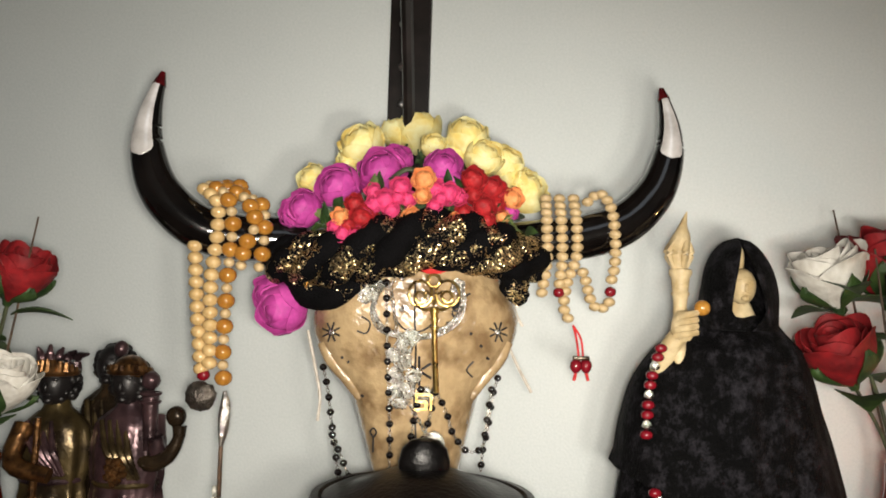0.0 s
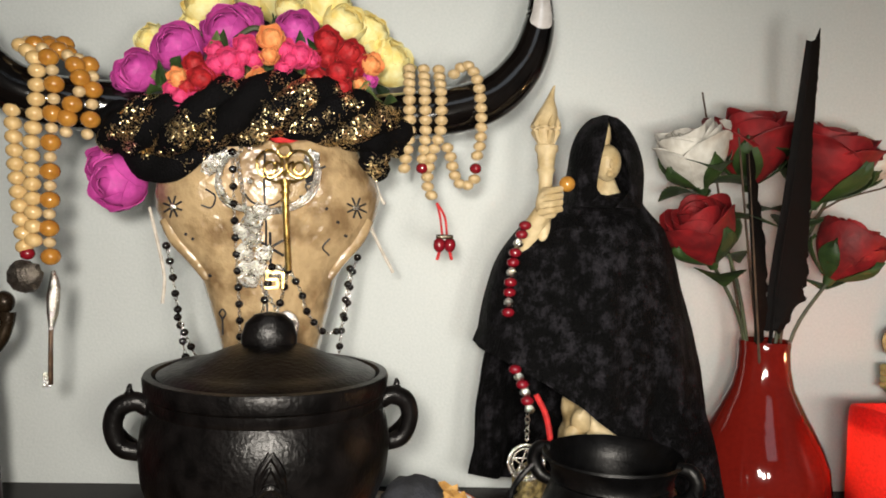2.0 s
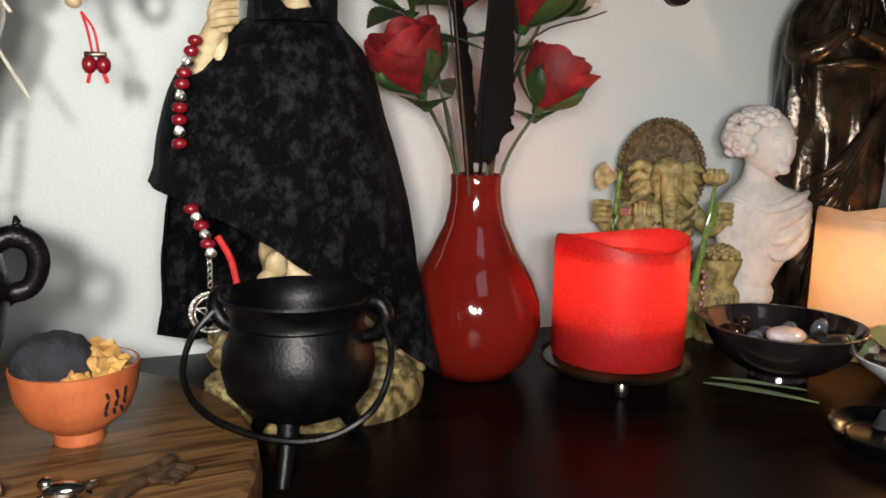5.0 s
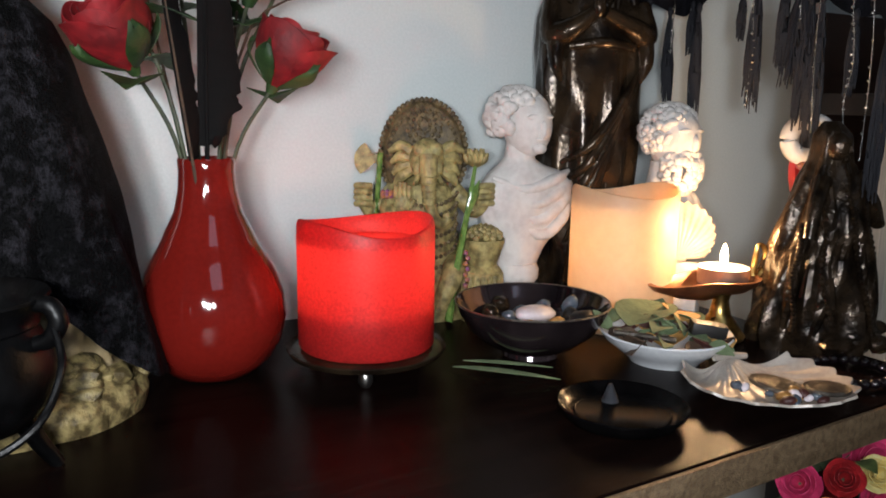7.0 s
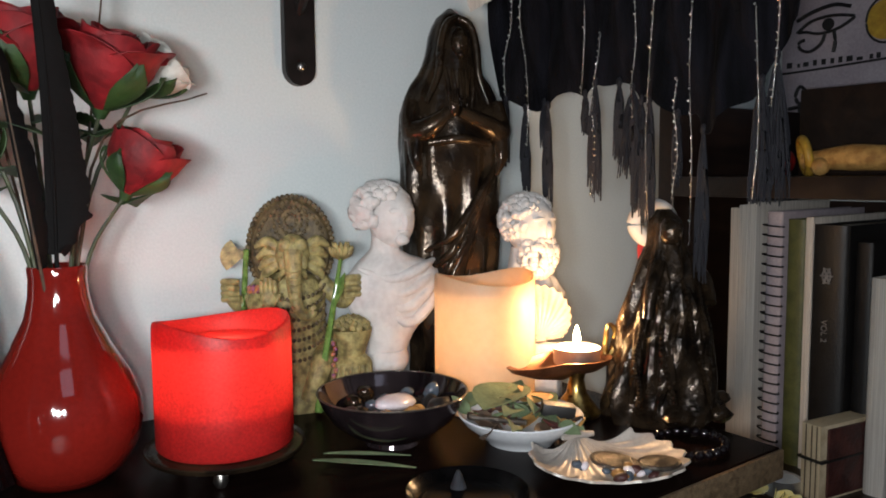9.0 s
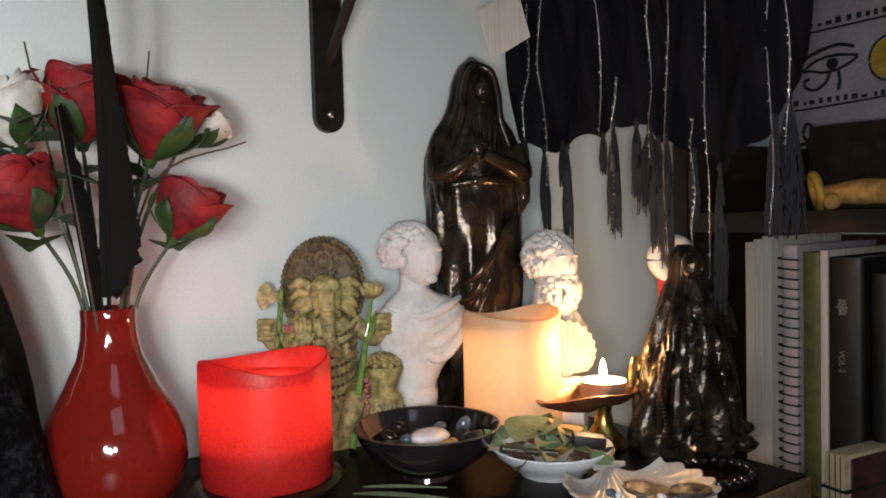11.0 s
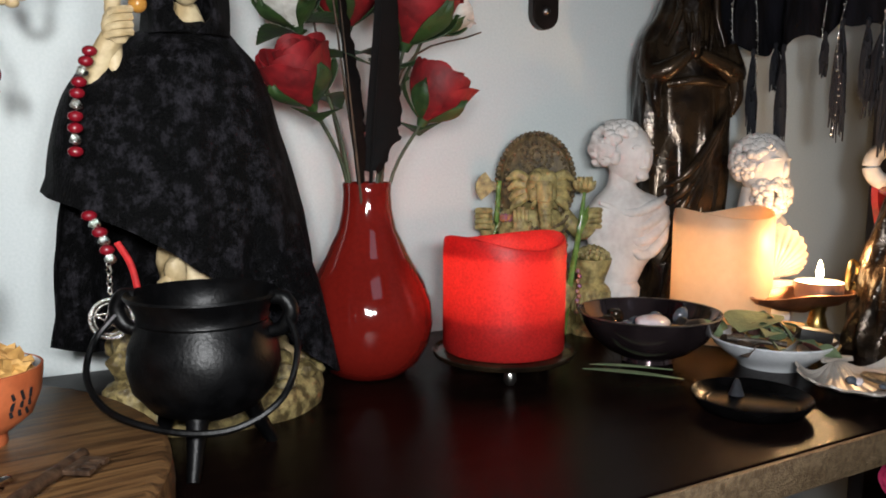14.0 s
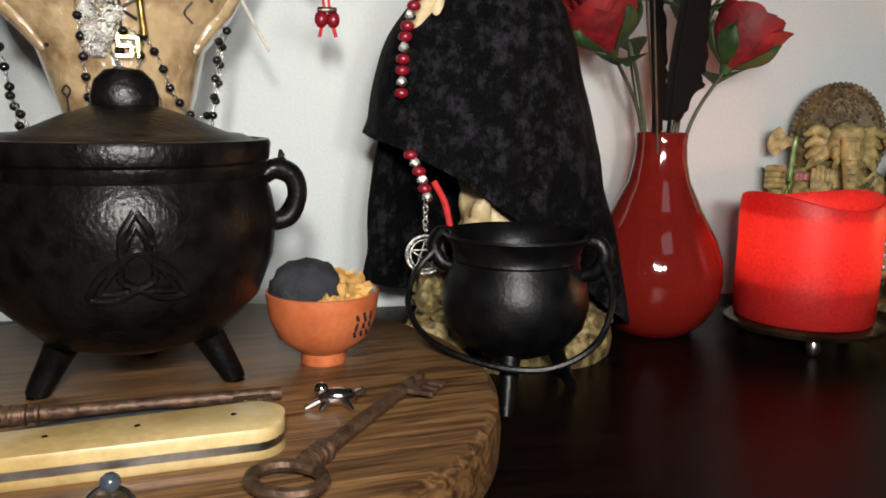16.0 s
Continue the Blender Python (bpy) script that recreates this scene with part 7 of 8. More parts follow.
def herb_dish():
    X, Y = 0.692, 0.572
    t = thing("dish", pose(X, Y, 0), "small white glazed dish of dried herbs", "dish")
    part("dish_body", lathe([(0, 0), (0.026, 0), (0.028, 0.003), (0.036, 0.009), (0.046, 0.017), (0.0495, 0.0225), (0.0485, 0.0235), (0.045, 0.0195), (0.034, 0.011), (0, 0.007)], 56), GLAZE, t)
    rnd = random.Random(17)
    mats = [SAGE, DRIED, OCHRE, SAGE, TWIG]
    for i in range(58):
        a, r = rnd.uniform(0, 6.28), 0.040 * math.sqrt(rnd.random())
        z = 0.020 + 0.010 * (1 - r / 0.036) + rnd.uniform(0, 0.006)
        m = pose(X + r * math.cos(a), Y + r * math.sin(a), z, rnd.uniform(-40, 40), rnd.uniform(-40, 40), rnd.uniform(0, 360))
        tagged(part("dried_leaf", leaf_bm(rnd.uniform(0.014, 0.028), rnd.uniform(0.005, 0.010), rnd.uniform(-0.4, 0.5), m=m), mats[i % 5]), "curled dried herb leaf in the white dish", "leaf", "dried herbs in the dish")
    tagged(part("sage_leaf", leaf_bm(0.062, 0.024, 0.12, m=pose(X - 0.034, Y + 0.004, 0.030, 12, 0, -72)), SAGE), "broad grey-green sage leaf across the dish", "leaf")
    tagged(part("sage_leaf", leaf_bm(0.040, 0.015, 0.2, m=pose(X + 0.006, Y - 0.010, 0.032, 8, 15, -40)), OCHRE), "crumpled yellow dried leaf on the dish", "leaf")
    tagged(part("charcoal_block", box(0.026, 0.014, 0.010, 0.002), BOOKDARK, at=pose(X + 0.014, Y - 0.028, 0.0295, 0, 8, -35)), "small black block resting on the dish", "charcoal")
    tagged(part("glass_tube", tube([(X - 0.046, Y + 0.006, 0.0265), (X - 0.020, Y - 0.030, 0.0262)], 0.0022, 10, k=3), COIN), "thin shiny tube lying on the dish rim", "tube")


herb_dish()
rnd = random.Random(41)
for i, (dx, dy, r, mat, nm) in enumerate(((0.000, 0.006, 0.018, COIN, "round dark embossed metal medal"), (0.018, -0.016, 0.019, COIN, "oval dark metal medal"))):
    bm = lathe([(0, 0), (r, 0), (r + 0.0008, 0.001), (r, 0.0024), (r * 0.86, 0.0018), (r * 0.82, 0.0024), (r * 0.5, 0.0018), (r * 0.3, 0.003), (0, 0.0034)], 36)
    tagged(part("medal", bm, mat, at=pose(0.690 + dx, 0.464 + dy, 0.0125 + 0.002 * i, 6 - 8 * i, 6, 20) @ Matrix.Diagonal((1, 1 if i == 0 else 0.72, 1, 1))), nm + " in the shell", "medal", "charms in the shell")
for i in range(16):
    a, r = rnd.uniform(2.2, 5.2), rnd.uniform(0.012, 0.030)
    x, y = 0.688 + r * math.cos(a), 0.466 + r * math.sin(a)
    s = rnd.uniform(0.0025, 0.0055)
    tagged(part("pebble", ball(s, sub=2, squash=(1.2, 0.9, 0.7), rough=0.2, freq=200), (BLUESTONE, BLUESTONE, GOLDRESIN, CARDBACK, QUARTZ)[i % 5], at=pose(x, y, 0.012 + s * 0.6, 0, 20, 40 * i)), "tiny polished pebble in the scallop shell", "stone", "charms in the shell")


DULLBLACK = surface("dark_smoked_glaze", (0.0035, 0.0032, 0.0034), (0.0015, 0.0014, 0.0015), 60, 0.22, 0, 0.0, spec=0.05)


def incense_dish():
    X, Y = 0.584, 0.499
    tagged(part("incense_dish", lathe([(0, 0), (0.030, 0), (0.0345, 0.002), (0.0385, 0.007), (0.0400, 0.0105), (0.0392, 0.0112), (0.0372, 0.0095), (0.0330, 0.0050), (0.0300, 0.0042), (0.0290, 0.0050), (0.0278, 0.0042), (0, 0.0040)], 64), DULLBLACK, at=pose(X, Y, 0.0003)), "round black glossy incense dish lying on the table", "dish")
    tagged(part("incense_cone", lathe([(0, 0.012), (0.0012, 0.0116), (0.0028, 0.008), (0.0055, 0.0), (0, 0)], 20), CHARCOAL, at=pose(X + 0.006, Y + 0.018, 0.0047)), "dark smouldering incense cone in the round dish", "incense")


incense_dish()


def bead_bracelet():
    t = thing("bead_bracelet", pose(0.783, 0.482, 0.0), "bracelet of dark glassy beads lying on the table", "bracelet")
    me = bead_mesh(0.0040, BLACKGLASS)
    for k in range(24):
        a = 2 * math.pi * k / 24
        b = new("bead", me)
        b.matrix_basis = pose(0.031 * math.cos(a), 0.026 * math.sin(a), 0.0042, 0, 0, math.degrees(a))
        hang(b, t)


bead_bracelet()


# ---- things lying on the board ----
def old_key(name, head_p, tip_p, z, label, bit_side):
    t = thing(name, pose(head_p[0], head_p[1], BZ), label, "key", "old keys on the board")
    a, b = Vector((*head_p, z)), Vector((*tip_p, z))
    d = (b - a).normalized()
    s = Vector((-d.y, d.x, 0))
    L = (b - a).length
    bow = [a + d * (0.011 * math.cos(q) + 0.010) + s * 0.0135 * math.sin(q) for q in [2 * math.pi * k / 14 for k in range(14)]]
    part("bow", tube(bow, 0.0026, 8, closed=True, k=3), RUST, t, world_made=True)
    n0 = a + d * 0.022
    part("shaft", tube([n0, n0 + d * 0.006, n0 + d * 0.010, n0 + d * 0.02, b], [0.0042, 0.0046, 0.0034, 0.0031, 0.0031], 12, k=4), RUST, t, world_made=True)
    for k in (0.026, 0.031, 0.036):
        part("collar", lathe([(0.003, -0.0012), (0.0047, -0.0006), (0.0047, 0.0006), (0.003, 0.0012)], 14), RUST, t, at=aim(a + d * k, d), world_made=True)
    c = b - d * 0.013 + s * bit_side * 0.0085
    m = Matrix.Translation(c) @ Matrix.Rotation(math.atan2(d.y, d.x), 4, "Z")
    bm = bmesh.new()
    for (x, y, w, h) in ((0, -0.0035 * bit_side, 0.017, 0.007), (-0.0062, 0.003 * bit_side, 0.0042, 0.008), (0.0, 0.003 * bit_side, 0.0042, 0.007), (0.0062, 0.003 * bit_side, 0.0042, 0.008)):
        box(w, h, 0.0022, 0.0004, (x, y, 0), bm)
    part("bit", bm, RUST, t, at=m, world_made=True)


old_key("old_key", (-0.034, 0.503), (0.103, 0.514), BZ + 0.0052, "long rusty brown iron key lying on the board", -1)
old_key("old_key", (0.099, 0.418), (0.170, 0.525), BZ + 0.0052, "rusty iron key with a round bow on the board", -1)


def pocket_knife():
    t = thing("pocket_knife", pose(0.045, 0.463, BZ, 0, 0, 8.5), "closed pocket knife with a yellowed bone handle on the board", "knife")
    L, W = 0.112, 0.0165

    def outline(k, z, x0=-0.052):
        pts = []
        for i in range(16):
            a = radians(-90 + 180 * i / 15)
            pts.append((L - 0.052 - W * k * 0.8 + W * 0.8 * k * math.cos(a), W * k * math.sin(a)))
        pts += [(x0, W * 0.80 * k), (x0 - 0.003, 0), (x0, -W * 0.80 * k)]
        return [Vector((x, y, z)) for x, y in pts]
    part("lower_scale", loft([outline(0.94, 0.0), outline(1, 0.0012), outline(1, 0.0040)]), IVORYHANDLE, t)
    part("spring", loft([outline(0.985, 0.0041), outline(0.985, 0.0074)]), STEEL, t, "steel spring between the scales")
    part("upper_scale", loft([outline(1, 0.0075), outline(1, 0.0105), outline(0.94, 0.0126), outline(0.7, 0.0134)]), IVORYHANDLE, t)
    for x in (-0.028, 0.004, 0.040):
        part("pin", lathe([(0, 0.0006), (0.0012, 0.0004), (0.0014, 0)], 10), BRONZE, t, "tiny dark pin", at=pose(x, 0.001, 0.0132))
    part("blade", tube([(-0.052, 0.0125, 0.007), (-0.02, 0.018, 0.007), (0.012, 0.0195, 0.007), (0.034, 0.0165, 0.007), (0.048, 0.012, 0.007)], [0.0045, 0.0060, 0.0055, 0.0035, 0.001], 10, flat=0.8), BOOKDARK, t, "dark blade back")


pocket_knife()


def silver_charm():
    t = thing("silver_charm", pose(0.128, 0.503, BZ), "tiny polished silver animal charm on the board", "charm")
    part("torso", ball(0.0058, (0, 0, 0.006), sub=3, squash=(1.5, 0.8, 0.75)), SILVERP, t)
    part("head", ball(0.0034, (-0.007, 0.002, 0.009), sub=2), SILVERP, t)
    for x, y in ((-0.006, -0.004), (0.005, -0.005), (-0.011, 0.000), (0.007, 0.004)):
        part("leg", tube([(x * 0.6, y * 0.5, 0.005), (x, y, 0.003), (x * 1.3, y * 1.4, 0.0012)], [0.0018, 0.0014, 0.0012], 7), SILVERP, t)
    part("tail", tube([(0.007, 0.001, 0.006), (0.012, 0.003, 0.007), (0.013, 0.006, 0.004)], [0.0016, 0.0012, 0.0008], 7), SILVERP, t)
    s = thing("silver_ring", pose(0.049, 0.408, BZ), "silver ring set with a dark stone on the board", "ring")
    part("band", tube([(0.008 * math.cos(a), 0.0045 * math.sin(a), 0.0075 + 0.0068 * math.sin(a)) for a in [2 * math.pi * k / 14 for k in range(14)]], 0.0011, 8, closed=True, k=2), SILVERP, s)
    part("stone", ball(0.0035, (0, 0.005, 0.0155), sub=2), BLUESTONE, s, "dark blue stone")


SILVERP = surface("polished_silver", (0.80, 0.76, 0.74), (0.6, 0.55, 0.55), 200, 0.1, 1.0, 0.05)
silver_charm()


# ---- black fringed shawl over the end of the shelf ----
def shawl():
    t = thing("fringed_shawl", pose(0.84, 0.62, 0.6), "black gauze shawl with silver threads hanging from the shelf", "shawl")
    y0, y1 = 0.795, 0.440
    cols, rows = 90, 34

    def hem(s):
        y = y0 + (y1 - y0) * s
        z = float(np.interp(-y, [-0.795, -0.771, -0.70, -0.676, -0.632, -0.59, -0.553, -0.518, -0.495, -0.469, -0.440], [0.292, 0.286, 0.276, 0.287, 0.300, 0.280, 0.268, 0.246, 0.252, 0.285, 0.330]))
        return z + 0.005 * math.sin(s * 60 + 1)

    def face(s, z):
        """x of the hanging cloth."""
        return 0.846 + 0.009 * math.sin(s * 34 + 2.2 * math.sin(z * 9)) * (0.62 - z) / 0.3 + 0.004 * math.sin(s * 71 + z * 30)
    grid = []
    for i in range(rows + 1):
        u = i / rows
        row = []
        for j in range(cols + 1):
            s = j / cols
            z = 0.628 - (0.628 - hem(s)) * u
            row.append((face(s, z), y0 + (y1 - y0) * s, z))
        grid.append(row)
    part("cloth", sheet(grid, 0.0012), CLOTHB, t, world_made=True)
    fold = []
    for i in range(9):
        u = i / 8
        fold.append([(0.846 - 0.16 * u, y0 + (y1 - y0) * s, 0.6215 + 0.0025 * math.sin(s * 30)) for s in [q / 30 for q in range(31)]])
    part("shelf_fold", sheet(fold, 0.002), CLOTHB, t, "cloth lying on the shelf", world_made=True)
    rnd = random.Random(77)
    tassels = [(0.775, 0.062, 0.006), (0.742, 0.085, 0.007), (0.715, 0.045, 0.006), (0.692, 0.095, 0.006), (0.628, 0.105, 0.008), (0.600, 0.080, 0.015), (0.578, 0.115, 0.008), (0.520, 0.120, 0.006), (0.462, 0.110, 0.013), (0.470, 0.09, 0.010), (0.757, 0.05, 0.004), (0.660, 0.04, 0.004), (0.590, 0.10, 0.010), (0.612, 0.07, 0.006), (0.548, 0.06, 0.005)]
    for k, (y, ln, w) in enumerate(tassels):
        s = (y - y0) / (y1 - y0)
        z = hem(s) + 0.004
        x = face(s, z) - 0.001
        bm = bmesh.new()
        lathe([(0, 0.002), (0.0022, 0.0), (0.0028, -0.004), (0.0018, -0.007)], 10, bm, Matrix.Translation((x, y, z)))
        for q in range(58):
            a, r = rnd.uniform(0, 6.28), 1.05 * w * math.sqrt(rnd.random())
            e = Vector((x + 0.6 * r * math.cos(a), y + r * math.sin(a), z - ln * 1.1 * rnd.uniform(0.70, 1.0)))
            tube([(x, y, z - 0.004), (x + 0.3 * r * math.cos(a) + rnd.uniform(-0.0012, 0.0012), y + 0.5 * r * math.sin(a) + rnd.uniform(-0.0015, 0.0015), z - 0.3 * ln), (x + 0.5 * r * math.cos(a), y + 0.8 * r * math.sin(a) + rnd.uniform(-0.002, 0.002), z - 0.65 * ln), e], [0.0010, 0.0011, 0.0011, 0.0006], 4, bm, k=2)
        part("tassel", bm, CLOTHT, t, "dark blue-black thread tassel", world_made=True)
    for k, (y, za, zb) in enumerate(((0.760, 0.44, 0.28), (0.735, 0.50, 0.24), (0.655, 0.60, 0.285), (0.628, 0.34, 0.19), (0.592, 0.45, 0.26), (0.572, 0.60, 0.17), (0.545, 0.29, 0.15), (0.530, 0.60, 0.15), (0.470, 0.52, 0.19), (0.455, 0.50, 0.26))):
        s = (y - y0) / (y1 - y0)
        pts = []
        for q in range(7):
            z = za + (zb - za) * q / 6
            pts.append((min(face(s, max(z, 0.28)) - 0.003, 0.842), y + 0.0025 * math.sin(q * 1.9 + k), z))
        th = part("silver_thread", tube(pts, 0.00045, 5), SILVER, t, "thin silver thread", world_made=True)
        bm = bmesh.new()
        for q in along(pts, 0.006 + 0.004 * (k % 3)):
            ball(rnd.uniform(0.0006, 0.0017), q + Vector((-0.001, rnd.uniform(-0.001, 0.001), 0)), bm, 1)
        part("sequin_run", bm, SILVER, th, "tiny glinting sequins")
    part("care_label", sheet([[(0.742 + 0.05 * a - 0.016 * b, 0.700, 0.405 + 0.006 * a - 0.045 * (1 - b) + 0.022 * a) for a in (0, 0.5, 1)] for b in (0, 0.5, 1)], 0.0006), PAGES, t, "white sewn-in fabric label", world_made=True)
    part("label_tape", tube([(0.782, 0.701, 0.425), (0.812, 0.712, 0.445), (0.845, 0.722, 0.455)], 0.0012, 6, flat=0.4), PAGES, t, world_made=True)


CLOTHT = surface("tassel_thread", (0.007, 0.007, 0.013), (0.003, 0.003, 0.006), 300, 0.7, 0, 0.6, 800)
shawl()


def ring_ornament():
    t = thing("ring_ornament", pose(0.905, 0.620, 0.162), "white ring ornament with a red ribbon hanging by a cord", "ornament")
    m = Matrix.Rotation(radians(-40), 4, "Z")
    part("white_ring", tube([m @ Vector((0.0165 * math.cos(a), 0, 0.0165 * math.sin(a))) for a in [2 * math.pi * k / 24 for k in range(24)]], 0.0082, 14, closed=True, k=2), PLASTER, t)
    part("ribbon", sheet([[m @ Vector((x + 0.004 * math.sin(z * 60), 0.003 + 0.003 * math.sin(x * 300), z)) for x in (-0.010, -0.005, 0.0, 0.006, 0.012)] for z in [-0.016 - 0.011 * q for q in range(11)]], 0.0015), PETALRED, t, "long red ribbon")
    part("purple_knot", ball(0.009, m @ Vector((0.002, 0.0, -0.024)), sub=2, squash=(1.5, 0.8, 0.6), rough=0.3, freq=200), BEADMIX, t, "purple ribbon knot")
    part("cord", tube([(0, 0, 0.022), (-0.02, 0, 0.2), (-0.066, 0.0, 0.4485)], 0.0012, 6), CLOTHB, t, "black hanging cord")


ring_ornament()


# ---- bookcase on the side wall ----
def bookcase():
    t = thing("bookcase", pose(1.22, 0.45, -0.75), "dark brown wooden bookcase filled with books", "bookcase")
    part("side_panel", box(0.285, 0.022, 1.045, 0.002), CASEM, t, at=pose(1.2245, 0.748, -0.2275), world_made=True)
    part("side_panel", box(0.285, 0.022, 1.045, 0.002), CASEM, t, at=pose(1.2245, 0.05, -0.2275), world_made=True)
    part("shelf_board", box(0.285, 0.672, 0.024, 0.002), CASEM, t, at=pose(1.2245, 0.399, 0.194), world_made=True)
    part("shelf_board", box(0.325, 0.672, 0.022, 0.002), CASEM, t, at=pose(1.2045, 0.399, -0.147), world_made=True)
    part("shelf_board", box(0.285, 0.672, 0.022, 0.002), CASEM, t, at=pose(1.2245, 0.399, -0.45), world_made=True)
    part("back_panel", box(0.006, 0.672, 0.92, 0), CASEM, t, at=pose(1.363, 0.399, -0.29), world_made=True, smooth=False)


bookcase()
SHELF = -0.136


def book(y, w, h, x0, depth, mat, label, lean=0.0, pages=False):
    t = thing("book", pose(x0 + depth / 2, y, SHELF, lean, 0, 0), label, "book", "books on the shelf")
    if pages:
        for k in range(3):
            part("booklet", box(depth, w / 3 - 0.0012, h - 0.004 * k, 0.001), PAGES, t, at=pose(0.002 * k, -w / 2 + w / 6 + k * w / 3, (h - 0.004 * k) / 2))
        return t
    part("page_block", box(depth - 0.006, max(0.002, w - 0.005), h - 0.006, 0.0005), PAGES, t, at=pose(0.004, 0, h / 2))
    for sy in (-1, 1):
        part("cover", box(depth, 0.0022, h, 0.0006), mat, t, at=pose(0, sy * (w / 2 - 0.0012), h / 2))
    part("spine", lathe([(0.0, 0.0), (w / 2, 0.0), (w / 2, h), (0.0, h)], 20, m=Matrix.Diagonal((0.35, 1, 1, 1))), mat, t, at=pose(-depth / 2 + 0.001, 0, 0))
    return t


book(0.694, 0.040, 0.310, 1.165, 0.17, PAGES, "stack of white stapled booklets standing upright", 0, True)
nb = book(0.640, 0.020, 0.300, 1.150, 0.19, PAPER, "white spiral-bound notebook standing upright")
coil = mesh_of("coil", tube([(0.006 * math.cos(a), 0.013 * math.sin(a), 0.001 * math.sin(a)) for a in [2 * math.pi * k / 12 for k in range(12)]], 0.0011, 6, closed=True, k=2), BOOKDARK)
for k in range(24):
    c = new("coil", coil)
    c.matrix_basis = pose(-0.098, 0, 0.012 + k * 0.0118)
    hang(c, nb)
book(0.612, 0.022, 0.292, 1.150, 0.18, BOOKOLIVE, "olive green hardback book standing upright")
book(0.595, 0.009, 0.295, 1.146, 0.18, PAGES, "thin pale booklet between dark books")
bk = book(0.566, 0.040, 0.288, 1.140, 0.19, BOOKDARK, "thick black hardback book with pale spine lettering")
book(0.534, 0.018, 0.270, 1.150, 0.18, BOOKDARK, "slim black hardback book standing upright")
book(0.508, 0.022, 0.235, 1.135, 0.16, PAGES, "cream paperback book standing upright")
book(0.470, 0.040, 0.225, 1.150, 0.16, BOOKDARK, "dark paperback book standing upright")
book(0.420, 0.045, 0.250, 1.150, 0.16, CARDBACK, "worn brown hardback book standing upright")


SPINEGREY = surface("grey_spine_print", (0.22, 0.21, 0.20), (0.15, 0.14, 0.14), 60, 0.6, 0, 0.0)


def letters(text, size, mat, m, parent=None, name="lettering"):
    cu = bpy.data.curves.new(name, "FONT")
    cu.body, cu.size, cu.extrude, cu.align_x = text, size, 0.0002, "CENTER"
    tmp = bpy.data.objects.new("tmp", cu)
    me = bpy.data.meshes.new_from_object(tmp)
    bpy.data.objects.remove(tmp)
    me.materials.clear()
    me.materials.append(mat)
    ob = new(name, me)
    ob.matrix_basis = m
    if parent is not None:
        hang(ob, parent)
    return ob


letters("VOL 2", 0.0095, SPINEGREY, Matrix.Translation((-0.1030, 0.004, 0.170)) @ Matrix(((0, 0, -1, 0), (0, -1, 0, 0), (-1, 0, 0, 0), (0, 0, 0, 1))).inverted().transposed().to_3x3().to_4x4(), bk)
bm = bmesh.new()
for a in (0, 60, 120):
    c, s = math.cos(radians(a)), math.sin(radians(a))
    tube([(0, -0.009 * c, -0.012 * s), (0, 0.009 * c, 0.012 * s)], 0.0014, 6, bm, k=2)
tube([(0, 0.006 * math.cos(q), 0.009 * math.sin(q)) for q in [2 * math.pi * k / 10 for k in range(10)]], 0.0012, 6, bm, closed=True, k=2)
part("spine_emblem", bm, SPINEGREY, bk, "grey interlaced emblem", at=pose(-0.1030, 0, 0.232) @ Matrix.Diagonal((1, 0.75, 0.85, 1)))


def card_box():
    t = thing("card_box", pose(1.130, 0.535, SHELF, 0, 0, 82), "dark boxed card deck with cream edges held by an elastic band", "box")
    part("leaves", box(0.023, 0.118, 0.082, 0.001), CREAMEDGE, t, "cream paper edges", at=pose(0, 0.0, 0.041))
    for sx in (-1, 1):
        part("cover", box(0.003, 0.104, 0.074, 0.001), CARDBACK, t, "worn red-brown cover", at=pose(sx * 0.0128, -0.003, 0.041))
    # dark strips laid on the end stand for shade between the cards
    for q in (-0.007, -0.001, 0.006):
        part("gap_shade_strip", box(0.0010, 0.0012, 0.080, 0), TWIG, t, at=pose(q, 0.0592, 0.041), smooth=False)
    part("elastic_band", box(0.030, 0.1225, 0.003, 0.0008), BOOKDARK, t, "dark elastic band", at=pose(0, 0, 0.044))


CREAMEDGE = surface("cream_card_edges", (0.62, 0.52, 0.35), (0.42, 0.33, 0.20), 40, 0.7, 0, 0.4, 300, stretch=(60, 1, 1))
card_box()
c2 = thing("tealight", pose(1.066, 0.572, SHELF), "unlit tealight in a metal cup on the lower shelf", "candle")
part("tin", lathe([(0, 0), (0.0192, 0), (0.0197, 0.0015), (0.0200, 0.0165), (0.0204, 0.0172), (0.0196, 0.0168), (0.0193, 0.002), (0, 0.001)], 36), FOIL, c2)
part("wax", lathe([(0, 0.0145), (0.0192, 0.0148), (0.0193, 0.003), (0, 0.003)], 36), GLAZE, c2, "white wax")
part("wick", tube([(0, 0, 0.014), (0.0004, 0, 0.0195)], 0.0006, 6), CHARCOAL, c2)


